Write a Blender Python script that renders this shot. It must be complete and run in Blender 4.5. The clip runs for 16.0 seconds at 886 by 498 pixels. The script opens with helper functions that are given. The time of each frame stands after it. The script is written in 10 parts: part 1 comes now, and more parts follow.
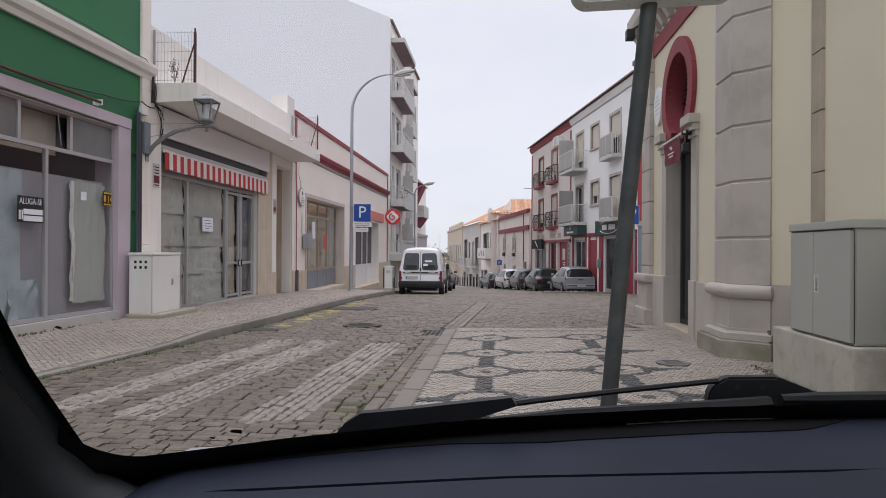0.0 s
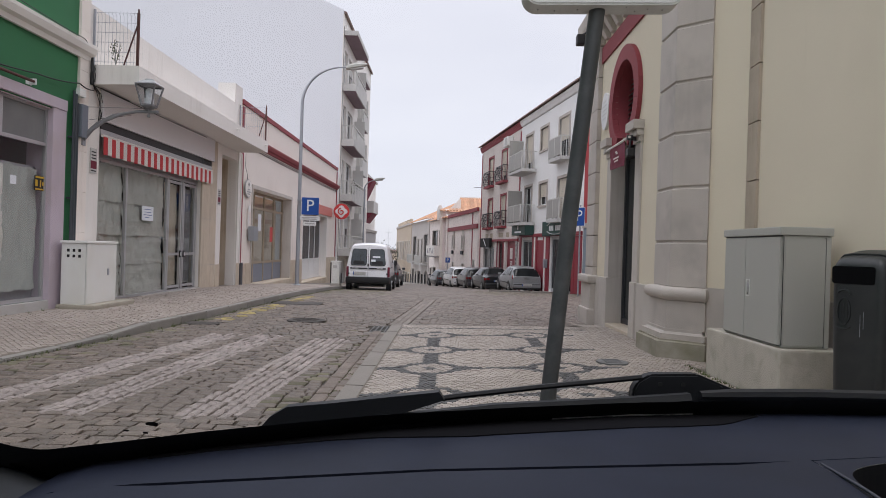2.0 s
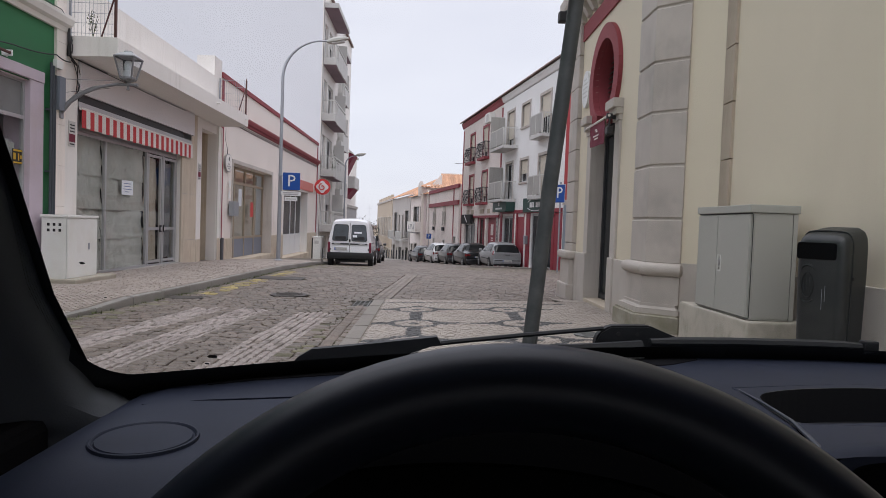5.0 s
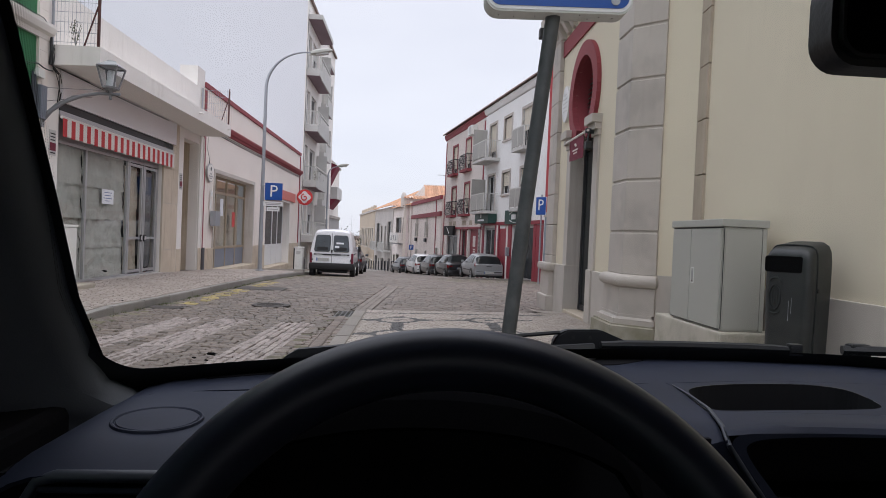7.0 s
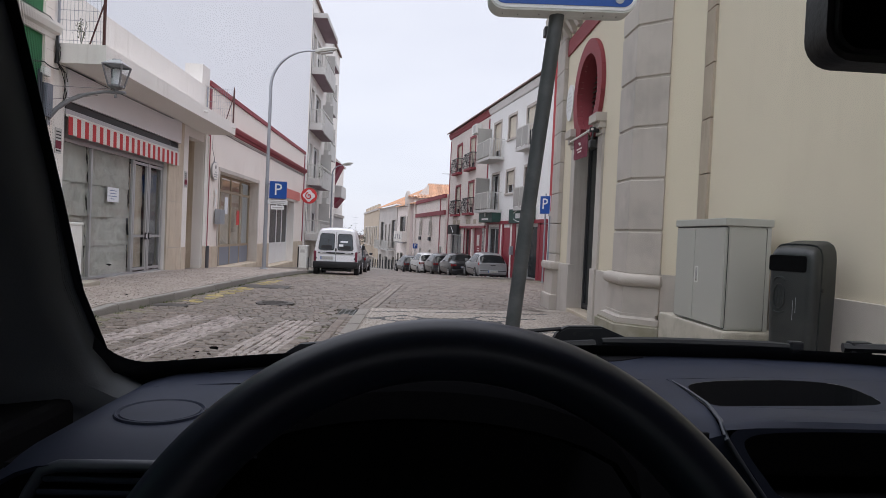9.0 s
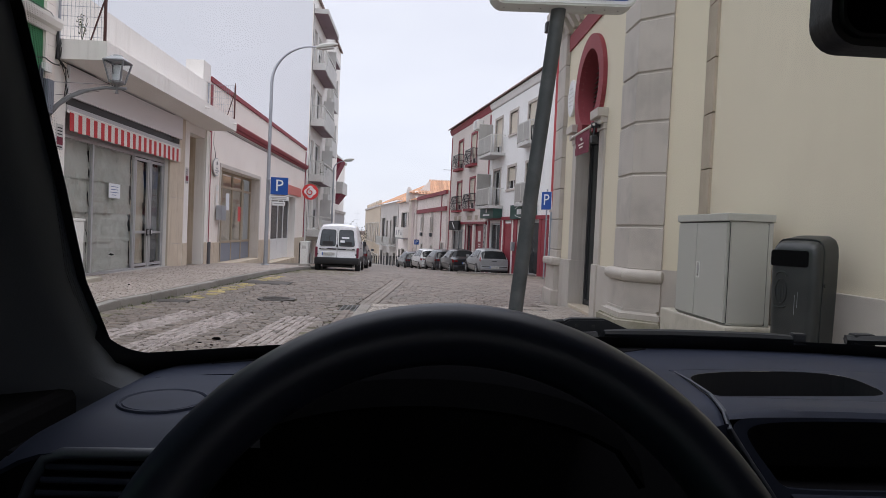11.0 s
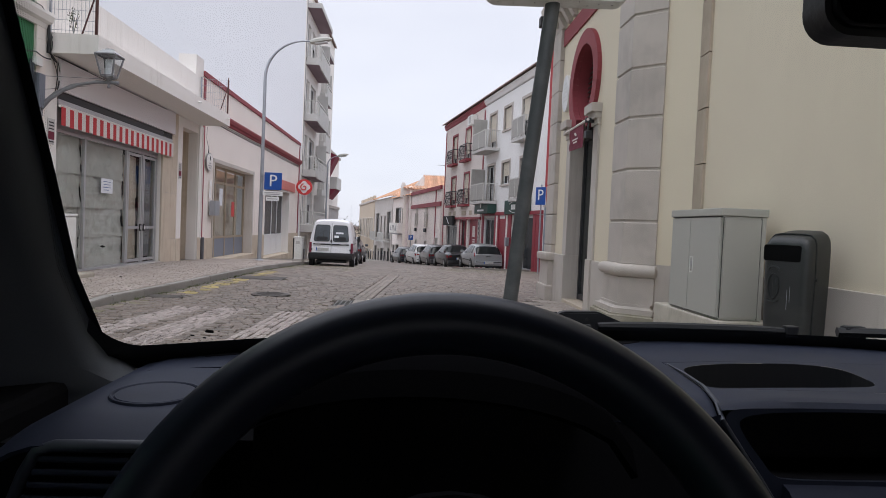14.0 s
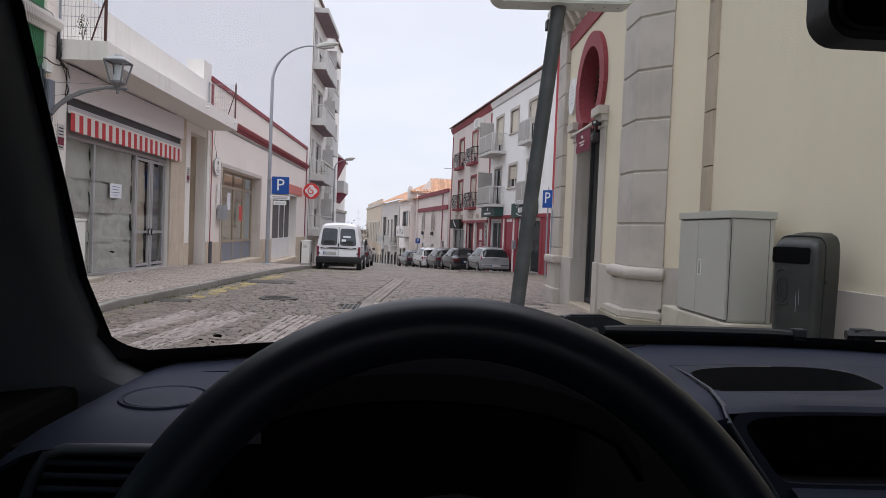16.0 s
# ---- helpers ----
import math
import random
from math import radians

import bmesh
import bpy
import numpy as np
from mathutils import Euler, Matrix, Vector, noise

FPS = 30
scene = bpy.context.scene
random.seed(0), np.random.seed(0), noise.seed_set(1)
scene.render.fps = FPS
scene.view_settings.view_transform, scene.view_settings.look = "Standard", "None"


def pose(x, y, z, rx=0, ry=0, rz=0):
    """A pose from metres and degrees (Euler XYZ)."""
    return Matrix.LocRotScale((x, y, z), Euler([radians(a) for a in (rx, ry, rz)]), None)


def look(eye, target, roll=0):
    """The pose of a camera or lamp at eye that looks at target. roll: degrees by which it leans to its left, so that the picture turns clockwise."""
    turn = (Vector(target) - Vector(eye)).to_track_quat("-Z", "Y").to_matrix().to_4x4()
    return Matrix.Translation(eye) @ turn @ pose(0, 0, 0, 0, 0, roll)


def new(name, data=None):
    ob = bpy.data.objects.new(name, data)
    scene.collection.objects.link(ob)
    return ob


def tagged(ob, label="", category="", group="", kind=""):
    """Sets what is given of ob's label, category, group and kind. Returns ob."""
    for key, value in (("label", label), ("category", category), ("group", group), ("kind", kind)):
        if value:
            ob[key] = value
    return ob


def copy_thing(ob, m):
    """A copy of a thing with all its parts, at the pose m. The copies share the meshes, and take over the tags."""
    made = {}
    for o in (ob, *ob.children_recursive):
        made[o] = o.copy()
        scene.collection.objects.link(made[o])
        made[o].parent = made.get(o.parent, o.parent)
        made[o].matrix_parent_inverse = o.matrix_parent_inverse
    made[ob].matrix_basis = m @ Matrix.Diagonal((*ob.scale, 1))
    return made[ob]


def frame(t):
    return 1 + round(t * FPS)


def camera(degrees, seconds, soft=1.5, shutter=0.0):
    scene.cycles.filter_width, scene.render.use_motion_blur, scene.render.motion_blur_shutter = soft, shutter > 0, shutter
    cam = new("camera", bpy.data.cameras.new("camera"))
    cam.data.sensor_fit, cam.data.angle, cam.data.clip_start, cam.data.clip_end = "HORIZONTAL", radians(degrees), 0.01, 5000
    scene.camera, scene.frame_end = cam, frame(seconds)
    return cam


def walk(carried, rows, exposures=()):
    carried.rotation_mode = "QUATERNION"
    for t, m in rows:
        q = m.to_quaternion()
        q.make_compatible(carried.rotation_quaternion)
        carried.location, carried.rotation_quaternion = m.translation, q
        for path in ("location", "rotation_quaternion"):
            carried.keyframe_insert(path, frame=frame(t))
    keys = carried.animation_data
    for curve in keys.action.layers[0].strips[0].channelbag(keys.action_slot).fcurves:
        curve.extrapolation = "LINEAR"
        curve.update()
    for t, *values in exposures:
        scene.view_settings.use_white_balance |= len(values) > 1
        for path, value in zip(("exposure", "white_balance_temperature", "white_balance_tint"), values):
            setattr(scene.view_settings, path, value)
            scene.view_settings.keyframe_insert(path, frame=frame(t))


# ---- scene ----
# ---- camera ----
cam = camera(69.9, 16.0, 0.5)
PATH = [
    (0, (0.000, 0.000, 1.320, 90.10, -0.29, 5.00)),
    (0.5, (0.005, -0.003, 1.321, 89.73, -0.36, 5.26)),
    (1, (0.014, -0.002, 1.319, 89.81, -1.20, 4.08)),
    (1.5, (0.018, 0.003, 1.317, 89.72, -1.74, 1.25)),
    (2, (0.019, 0.002, 1.317, 89.91, -1.78, 0.39)),
    (2.5, (0.017, 0.003, 1.316, 89.65, -1.76, 0.65)),
    (3, (0.016, 0.002, 1.317, 89.47, -1.64, 0.88)),
    (3.5, (0.016, -0.001, 1.318, 89.63, -1.58, 1.04)),
    (4, (0.013, -0.018, 1.331, 91.26, -1.71, 0.54)),
    (4.5, (-0.003, -0.083, 1.315, 88.24, -1.07, -0.57)),
    (4.7, (-0.003, -0.112, 1.309, 87.74, -1.68, -0.99)),
    (6.8, (0.013, -0.262, 1.317, 89.01, -2.38, -2.52)),
    (7, (0.010, -0.263, 1.315, 88.89, -2.42, -2.92)),
    (7.5, (0.010, -0.269, 1.317, 89.41, -2.36, -2.58)),
    (8, (0.014, -0.272, 1.316, 88.78, -2.14, -2.54)),
    (8.5, (0.014, -0.267, 1.313, 88.57, -2.31, -2.49)),
    (9, (0.014, -0.269, 1.311, 88.77, -2.57, -2.55)),
    (11.5, (0.013, -0.267, 1.301, 88.18, -2.50, -2.38)),
    (12, (0.013, -0.266, 1.298, 87.96, -2.64, -2.19)),
    (12.5, (0.012, -0.267, 1.296, 87.94, -2.81, -2.53)),
    (13, (0.011, -0.266, 1.294, 87.72, -3.01, -2.55)),
    (13.5, (0.013, -0.269, 1.300, 87.97, -2.68, -2.43)),
    (14, (0.014, -0.267, 1.300, 88.02, -2.50, -2.95)),
    (14.5, (0.014, -0.268, 1.300, 87.99, -2.45, -2.70)),
    (15, (0.014, -0.267, 1.299, 87.98, -2.40, -2.57)),
    (15.5, (0.013, -0.269, 1.299, 88.03, -2.25, -2.57)),
    (16, (0.015, -0.270, 1.301, 88.29, -2.27, -2.32)),
]
walk(cam, [(t, pose(*p)) for t, p in PATH], [(0, 0.05, 6450, 12.5), (4.5, 0.04, 6420, 12.5), (7, 0.11, 6350, 12), (16, 0.13, 6350, 12)])

# ---- world and sun: an overcast day ----
world = bpy.data.worlds.new("overcast_sky")
scene.world = world
world.use_nodes = True
wn, wl = world.node_tree.nodes, world.node_tree.links
wn.clear()
w_out = wn.new("ShaderNodeOutputWorld")
w_add = wn.new("ShaderNodeAddShader")
w_sky = wn.new("ShaderNodeTexSky")
w_sky.sky_type = 'NISHITA'
w_sky.sun_disc = False
w_sky.sun_elevation = radians(42)
w_sky.sun_rotation = radians(200)
w_bg = wn.new("ShaderNodeBackground")
w_bg.inputs[1].default_value = 0.012
wl.new(w_sky.outputs[0], w_bg.inputs[0])
# the cloud layer: pale grey with faint broad variation, a little darker overhead
w_tc = wn.new("ShaderNodeTexCoord")
w_map = wn.new("ShaderNodeMapping")
w_map.inputs["Scale"].default_value = (1.4, 1.4, 5.0)
w_noise = wn.new("ShaderNodeTexNoise")
w_noise.inputs["Scale"].default_value = 1.6
w_noise.inputs["Detail"].default_value = 5.0
w_noise.inputs["Roughness"].default_value = 0.55
w_ramp = wn.new("ShaderNodeValToRGB")
w_ramp.color_ramp.elements[0].position = 0.32
w_ramp.color_ramp.elements[0].color = (0.72, 0.725, 0.80, 1)
w_ramp.color_ramp.elements[1].position = 0.72
w_ramp.color_ramp.elements[1].color = (0.82, 0.82, 0.875, 1)
w_cloud = wn.new("ShaderNodeBackground")
# an overcast sky is brighter overhead than near the horizon
w_sep = wn.new("ShaderNodeSeparateXYZ")
w_up = wn.new("ShaderNodeMapRange")
w_up.interpolation_type = 'SMOOTHSTEP'
w_up.inputs["From Min"].default_value = 0.30
w_up.inputs["From Max"].default_value = 0.95
w_up.inputs["To Min"].default_value = 1.0
w_up.inputs["To Max"].default_value = 2.05
wl.new(w_tc.outputs["Generated"], w_sep.inputs[0])
wl.new(w_sep.outputs["Z"], w_up.inputs[0])
wl.new(w_up.outputs[0], w_cloud.inputs[1])
wl.new(w_tc.outputs["Generated"], w_map.inputs["Vector"])
wl.new(w_map.outputs[0], w_noise.inputs["Vector"])
wl.new(w_noise.outputs[0], w_ramp.inputs[0])
wl.new(w_ramp.outputs[0], w_cloud.inputs[0])
wl.new(w_bg.outputs[0], w_add.inputs[0])
wl.new(w_cloud.outputs[0], w_add.inputs[1])
wl.new(w_add.outputs[0], w_out.inputs[0])

sun = new("sun", bpy.data.lights.new("sun", 'SUN'))
sun.data.energy = 0.7
sun.data.angle = radians(25)
sun.data.color = (1.0, 0.97, 0.93)
sun.matrix_world = look((1.5, -5, 16), (0, 0, 0))


# ---- materials ----
def node_mat(name):
    m = bpy.data.materials.new(name)
    m.use_nodes = True
    n = m.node_tree.nodes
    return m, n, m.node_tree.links, n["Principled BSDF"]


def surf(name, base, rough=0.8, var=0.10, scale=1.5, grain=40.0, bump=0.15, depth=0.004, metal=0.0,
         stain=None, stain_amount=0.0, stain_scale=0.7, coat=0.0, island=0.0, rand=0.0, spec=0.5, streak=0.0):
    """A surface with broad variation, fine grain, optional stains and optional change from piece to piece."""
    m, n, l, b = node_mat(name)
    tc = n.new("ShaderNodeTexCoord")
    broad = n.new("ShaderNodeTexNoise")
    broad.inputs["Scale"].default_value = scale
    broad.inputs["Detail"].default_value = 6
    broad.inputs["Roughness"].default_value = 0.6
    fine = n.new("ShaderNodeTexNoise")
    fine.inputs["Scale"].default_value = grain
    fine.inputs["Detail"].default_value = 4
    for t in (broad, fine):
        l.new(tc.outputs["Object"], t.inputs["Vector"])
    ramp = n.new("ShaderNodeMapRange")
    ramp.inputs["From Min"].default_value = 0.25
    ramp.inputs["From Max"].default_value = 0.75
    ramp.inputs["To Min"].default_value = 1 - var
    ramp.inputs["To Max"].default_value = 1 + var
    l.new(broad.outputs[0], ramp.inputs[0])
    ramp2 = n.new("ShaderNodeMapRange")
    ramp2.inputs["From Min"].default_value = 0.25
    ramp2.inputs["From Max"].default_value = 0.75
    ramp2.inputs["To Min"].default_value = 1 - var * 0.6
    ramp2.inputs["To Max"].default_value = 1 + var * 0.6
    l.new(fine.outputs[0], ramp2.inputs[0])
    mul = n.new("ShaderNodeMath")
    mul.operation = 'MULTIPLY'
    l.new(ramp.outputs[0], mul.inputs[0])
    l.new(ramp2.outputs[0], mul.inputs[1])
    value = mul.outputs[0]
    for amount, node, sock in ((rand, "ShaderNodeObjectInfo", "Random"), (island, "ShaderNodeNewGeometry", "Random Per Island")):
        if amount:
            src = n.new(node)
            mr = n.new("ShaderNodeMapRange")
            mr.inputs["To Min"].default_value = 1 - amount
            mr.inputs["To Max"].default_value = 1 + amount
            l.new(src.outputs[sock], mr.inputs[0])
            k = n.new("ShaderNodeMath")
            k.operation = 'MULTIPLY'
            l.new(value, k.inputs[0])
            l.new(mr.outputs[0], k.inputs[1])
            value = k.outputs[0]
    hsv = n.new("ShaderNodeHueSaturation")
    hsv.inputs["Color"].default_value = (*base, 1)
    l.new(value, hsv.inputs["Value"])
    colour = hsv.outputs[0]
    if stain:
        sn = n.new("ShaderNodeTexNoise")
        sn.inputs["Scale"].default_value = stain_scale
        sn.inputs["Detail"].default_value = 8
        sn.inputs["Roughness"].default_value = 0.7
        l.new(tc.outputs["Object"], sn.inputs["Vector"])
        sr = n.new("ShaderNodeMapRange")
        sr.inputs["From Min"].default_value = 0.48
        sr.inputs["From Max"].default_value = 0.72
        sr.inputs["To Max"].default_value = stain_amount
        l.new(sn.outputs[0], sr.inputs[0])
        mix = n.new("ShaderNodeMix")
        mix.data_type = 'RGBA'
        l.new(sr.outputs[0], mix.inputs[0])
        l.new(colour, mix.inputs[6])
        mix.inputs[7].default_value = (*stain, 1)
        colour = mix.outputs[2]
    if streak:
        mp = n.new("ShaderNodeMapping")
        mp.inputs["Scale"].default_value = (5.0, 5.0, 0.30)
        l.new(tc.outputs["Object"], mp.inputs["Vector"])
        kn = n.new("ShaderNodeTexNoise")
        kn.inputs["Scale"].default_value = 1.6
        kn.inputs["Detail"].default_value = 5
        kn.inputs["Roughness"].default_value = 0.6
        l.new(mp.outputs[0], kn.inputs["Vector"])
        kr = n.new("ShaderNodeMapRange")
        kr.inputs["From Min"].default_value = 0.52
        kr.inputs["From Max"].default_value = 0.74
        kr.inputs["To Max"].default_value = streak
        l.new(kn.outputs[0], kr.inputs[0])
        mk = n.new("ShaderNodeMix")
        mk.data_type = 'RGBA'
        l.new(kr.outputs[0], mk.inputs[0])
        l.new(colour, mk.inputs[6])
        mk.inputs[7].default_value = (base[0] * 0.50, base[1] * 0.46, base[2] * 0.40, 1)
        colour = mk.outputs[2]
    l.new(colour, b.inputs["Base Color"])
    b.inputs["Roughness"].default_value = rough
    b.inputs["Metallic"].default_value = metal
    b.inputs["Specular IOR Level"].default_value = spec
    b.inputs["Coat Weight"].default_value = coat
    b.inputs["Coat Roughness"].default_value = 0.08
    if bump:
        bp = n.new("ShaderNodeBump")
        bp.inputs["Strength"].default_value = bump
        bp.inputs["Distance"].default_value = depth
        l.new(fine.outputs[0], bp.inputs["Height"])
        l.new(bp.outputs[0], b.inputs["Normal"])
    return m


def glass(name, tint=(1, 1, 1), rough=0.02, gloss=1.0):
    """A clear pane: what lies behind shows through, and it mirrors more at a slant."""
    m, n, l, b = node_mat(name)
    n.remove(b)
    tr = n.new("ShaderNodeBsdfTransparent")
    tr.inputs[0].default_value = (*tint, 1)
    gl = n.new("ShaderNodeBsdfGlossy")
    gl.inputs["Roughness"].default_value = rough
    lw = n.new("ShaderNodeLayerWeight")
    lw.inputs["Blend"].default_value = 0.5
    pw = n.new("ShaderNodeMath")
    pw.operation = 'POWER'
    pw.inputs[1].default_value = 4.0
    l.new(lw.outputs["Facing"], pw.inputs[0])
    k = n.new("ShaderNodeMath")
    k.operation = 'MULTIPLY_ADD'
    k.inputs[1].default_value = 0.75 * gloss
    k.inputs[2].default_value = 0.035 * gloss
    l.new(pw.outputs[0], k.inputs[0])
    mix = n.new("ShaderNodeMixShader")
    l.new(k.outputs[0], mix.inputs[0])
    l.new(tr.outputs[0], mix.inputs[1])
    l.new(gl.outputs[0], mix.inputs[2])
    l.new(mix.outputs[0], n["Material Output"].inputs[0])
    return m


WHITE = surf("white_render", (0.82, 0.785, 0.745), 0.85, 0.035, 0.8, 90, 0.2, stain=(0.55, 0.52, 0.48), stain_amount=0.25, streak=0.22)
COOL = surf("cool_white_render", (0.84, 0.835, 0.82), 0.85, 0.03, 0.8, 90, 0.15, stain=(0.64, 0.62, 0.59), stain_amount=0.25, streak=0.12)
WARM = surf("pinkish_cream_render", (0.85, 0.78, 0.72), 0.85, 0.04, 0.8, 90, 0.2, stain=(0.58, 0.50, 0.44), stain_amount=0.3, streak=0.3)
BLIND = surf("bluish_white_render", (0.74, 0.755, 0.79), 0.85, 0.012, 0.25, 20, 0.02, stain=(0.62, 0.63, 0.65), stain_amount=0.15, stain_scale=0.3)
CREAM = surf("cream_render", (0.735, 0.66, 0.515), 0.85, 0.04, 0.9, 110, 0.2, stain=(0.60, 0.53, 0.42), stain_amount=0.25, streak=0.06)
GREEN = surf("green_paint", (0.030, 0.165, 0.065), 0.75, 0.12, 1.0, 70, 0.25, stain=(0.05, 0.12, 0.07), stain_amount=0.35)
LILAC = surf("lilac_paint", (0.52, 0.44, 0.50), 0.7, 0.06, 2.0, 60, 0.2, stain=(0.40, 0.33, 0.28), stain_amount=0.4, stain_scale=1.5)
BEIGE = surf("beige_stone", (0.58, 0.495, 0.39), 0.7, 0.12, 1.8, 50, 0.2, stain=(0.36, 0.27, 0.17), stain_amount=0.6, stain_scale=1.4, streak=0.55)
STONE = surf("grey_limestone", (0.52, 0.47, 0.425), 0.75, 0.09, 1.6, 60, 0.3, 0.006, stain=(0.24, 0.22, 0.20), stain_amount=0.5, stain_scale=1.3, streak=0.12)
STONE_PALE = surf("pale_limestone", (0.55, 0.505, 0.46), 0.75, 0.08, 1.6, 60, 0.3, stain=(0.36, 0.30, 0.24), stain_amount=0.45, streak=0.35)
RED = surf("red_trim_paint", (0.27, 0.045, 0.056), 0.7, 0.10, 2.0, 60, 0.15, stain=(0.25, 0.06, 0.06), stain_amount=0.4)
PINK = surf("pinkish_white_render", (0.74, 0.67, 0.63), 0.85, 0.04, 0.6, 70, 0.15, stain=(0.56, 0.50, 0.46), stain_amount=0.3)
CONCRETE = surf("concrete", (0.42, 0.39, 0.36), 0.85, 0.12, 2.0, 50, 0.4, 0.006, stain=(0.22, 0.20, 0.17), stain_amount=0.5)
STONE_MOSS = surf("mossy_limestone", (0.36, 0.33, 0.27), 0.85, 0.14, 2.5, 60, 0.5, 0.008, stain=(0.17, 0.16, 0.09), stain_amount=0.8, stain_scale=1.8)
RENDER_BASE = surf("weathered_plinth_render", (0.51, 0.47, 0.40), 0.85, 0.10, 2.0, 60, 0.5, 0.008, stain=(0.26, 0.24, 0.17), stain_amount=0.6, stain_scale=4.5, streak=0.2)
GREY_WALL = surf("grey_render", (0.40, 0.39, 0.39), 0.85, 0.06, 0.8, 70, 0.2, stain=(0.28, 0.27, 0.26), stain_amount=0.4)
BALCONY = surf("grey_balcony_render", (0.55, 0.54, 0.52), 0.85, 0.06, 0.8, 70, 0.2, stain=(0.33, 0.32, 0.32), stain_amount=0.4)
ALU = surf("grey_aluminium", (0.50, 0.50, 0.51), 0.45, 0.04, 3, 80, 0.05, metal=0.6)
IRON = surf("dark_iron", (0.05, 0.05, 0.055), 0.55, 0.1, 3, 60, 0.1, metal=0.4)
GALV = surf("galvanised_steel", (0.36, 0.38, 0.41), 0.5, 0.08, 4, 60, 0.08, metal=0.5)
POLE_GREY = surf("weathered_grey_paint", (0.046, 0.050, 0.053), 0.55, 0.15, 5, 80, 0.15, stain=(0.15, 0.15, 0.15), stain_amount=0.4, stain_scale=4)
BROWN_IRON = surf("rusty_brown_iron", (0.09, 0.035, 0.03), 0.7, 0.2, 6, 60, 0.2)
ROOF_TILE = surf("clay_roof_tile", (0.57, 0.32, 0.195), 0.8, 0.15, 2, 40, 0.3, island=0.2, stain=(0.32, 0.20, 0.13), stain_amount=0.5)
ROOF_OLD = surf("dark_roof_tile", (0.20, 0.14, 0.12), 0.85, 0.2, 2, 40, 0.3, island=0.15)
SETT = surf("basalt_and_limestone_setts", (0.150, 0.118, 0.095), 0.56, 0.24, 6.0, 55, 1.0, 0.012, island=0.26, spec=0.7, stain=(0.14, 0.125, 0.10), stain_amount=0.5, stain_scale=0.6)
SETT_WHITE = surf("white_painted_setts", (0.31, 0.265, 0.244), 0.68, 0.22, 6.0, 55, 1.0, 0.012, island=0.16, spec=0.45, stain=(0.36, 0.33, 0.30), stain_amount=0.4, stain_scale=1.6)
CALCADA = surf("white_limestone_cubes", (0.375, 0.325, 0.283), 0.55, 0.14, 1.2, 50, 0.4, 0.006, island=0.14, stain=(0.28, 0.23, 0.18), stain_amount=0.45, stain_scale=0.8)
CALCADA_PINK = surf("pinkish_limestone_cubes", (0.38, 0.328, 0.29), 0.58, 0.10, 1.2, 50, 0.4, 0.006, island=0.09, stain=(0.30, 0.25, 0.21), stain_amount=0.3, stain_scale=0.8)
CALCADA_DARK = surf("dark_basalt_cubes", (0.080, 0.079, 0.080), 0.65, 0.15, 1.5, 50, 0.4, 0.006, island=0.25)
JOINT = surf("sandy_earth", (0.055, 0.046, 0.036), 0.95, 0.25, 2.0, 60, 0.6, 0.01, stain=(0.09, 0.10, 0.04), stain_amount=0.6)
JOINT_SAND = surf("pale_sandy_joint", (0.17, 0.145, 0.12), 0.95, 0.2, 2.0, 60, 0.5, 0.006, stain=(0.09, 0.08, 0.05), stain_amount=0.4)
GROUND = surf("far_paving", (0.24, 0.22, 0.20), 0.85, 0.15, 0.5, 14, 0.6, 0.02, stain=(0.16, 0.15, 0.13), stain_amount=0.5, stain_scale=0.3)
KERB = surf("grey_kerb_stone", (0.26, 0.245, 0.225), 0.75, 0.12, 2.0, 40, 0.4, 0.006, rand=0.12, stain=(0.14, 0.14, 0.10), stain_amount=0.4)
CABINET_GREY = surf("grey_cabinet_paint", (0.44, 0.435, 0.395), 0.5, 0.025, 2.0, 120, 0.05, stain=(0.36, 0.36, 0.33), stain_amount=0.25)
CABINET_WHITE = surf("white_cabinet_plastic", (0.80, 0.80, 0.77), 0.5, 0.03, 2.0, 100, 0.05, stain=(0.52, 0.49, 0.40), stain_amount=0.4, stain_scale=2)
BIN_PLASTIC = surf("dark_grey_bin_plastic", (0.020, 0.023, 0.023), 0.42, 0.10, 4.0, 150, 0.1, stain=(0.06, 0.06, 0.055), stain_amount=0.4, stain_scale=3)
BLACK = surf("black_plastic", (0.012, 0.012, 0.013), 0.5, 0.1, 5, 200, 0.1)
# near black for rooms and cores: their shade is in the colour; also a sign board
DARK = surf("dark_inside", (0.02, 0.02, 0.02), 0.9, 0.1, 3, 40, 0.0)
BLUE_SIGN = surf("blue_sign_enamel", (0.012, 0.075, 0.33), 0.35, 0.04, 3, 60, 0.0)
WHITE_SIGN = surf("white_sign_enamel", (0.78, 0.78, 0.78), 0.4, 0.04, 3, 60, 0.0)
RED_SIGN = surf("red_sign_plastic", (0.62, 0.045, 0.045), 0.4, 0.04, 3, 60, 0.0)
MAROON = surf("maroon_banner_cloth", (0.17, 0.018, 0.04), 0.8, 0.08, 4, 120, 0.1)
AWN_RED = surf("red_awning_cloth", (0.52, 0.05, 0.055), 0.85, 0.08, 3, 150, 0.1)
AWN_WHITE = surf("white_awning_cloth", (0.76, 0.72, 0.68), 0.85, 0.05, 3, 150, 0.1)
PAPER = surf("white_paper", (0.80, 0.82, 0.86), 0.8, 0.02, 3, 60, 0.0)
PANE = glass("window_pane", (0.93, 0.94, 0.935), 0.03, 0.5)
RAIL_PALE = surf("pale_painted_railing", (0.60, 0.59, 0.56), 0.6, 0.06, 3, 60, 0.05)
FROST = surf("frosted_balcony_panel", (0.36, 0.35, 0.325), 0.5, 0.10, 1.2, 50, 0.05, stain=(0.38, 0.36, 0.33), stain_amount=0.4, streak=0.3)
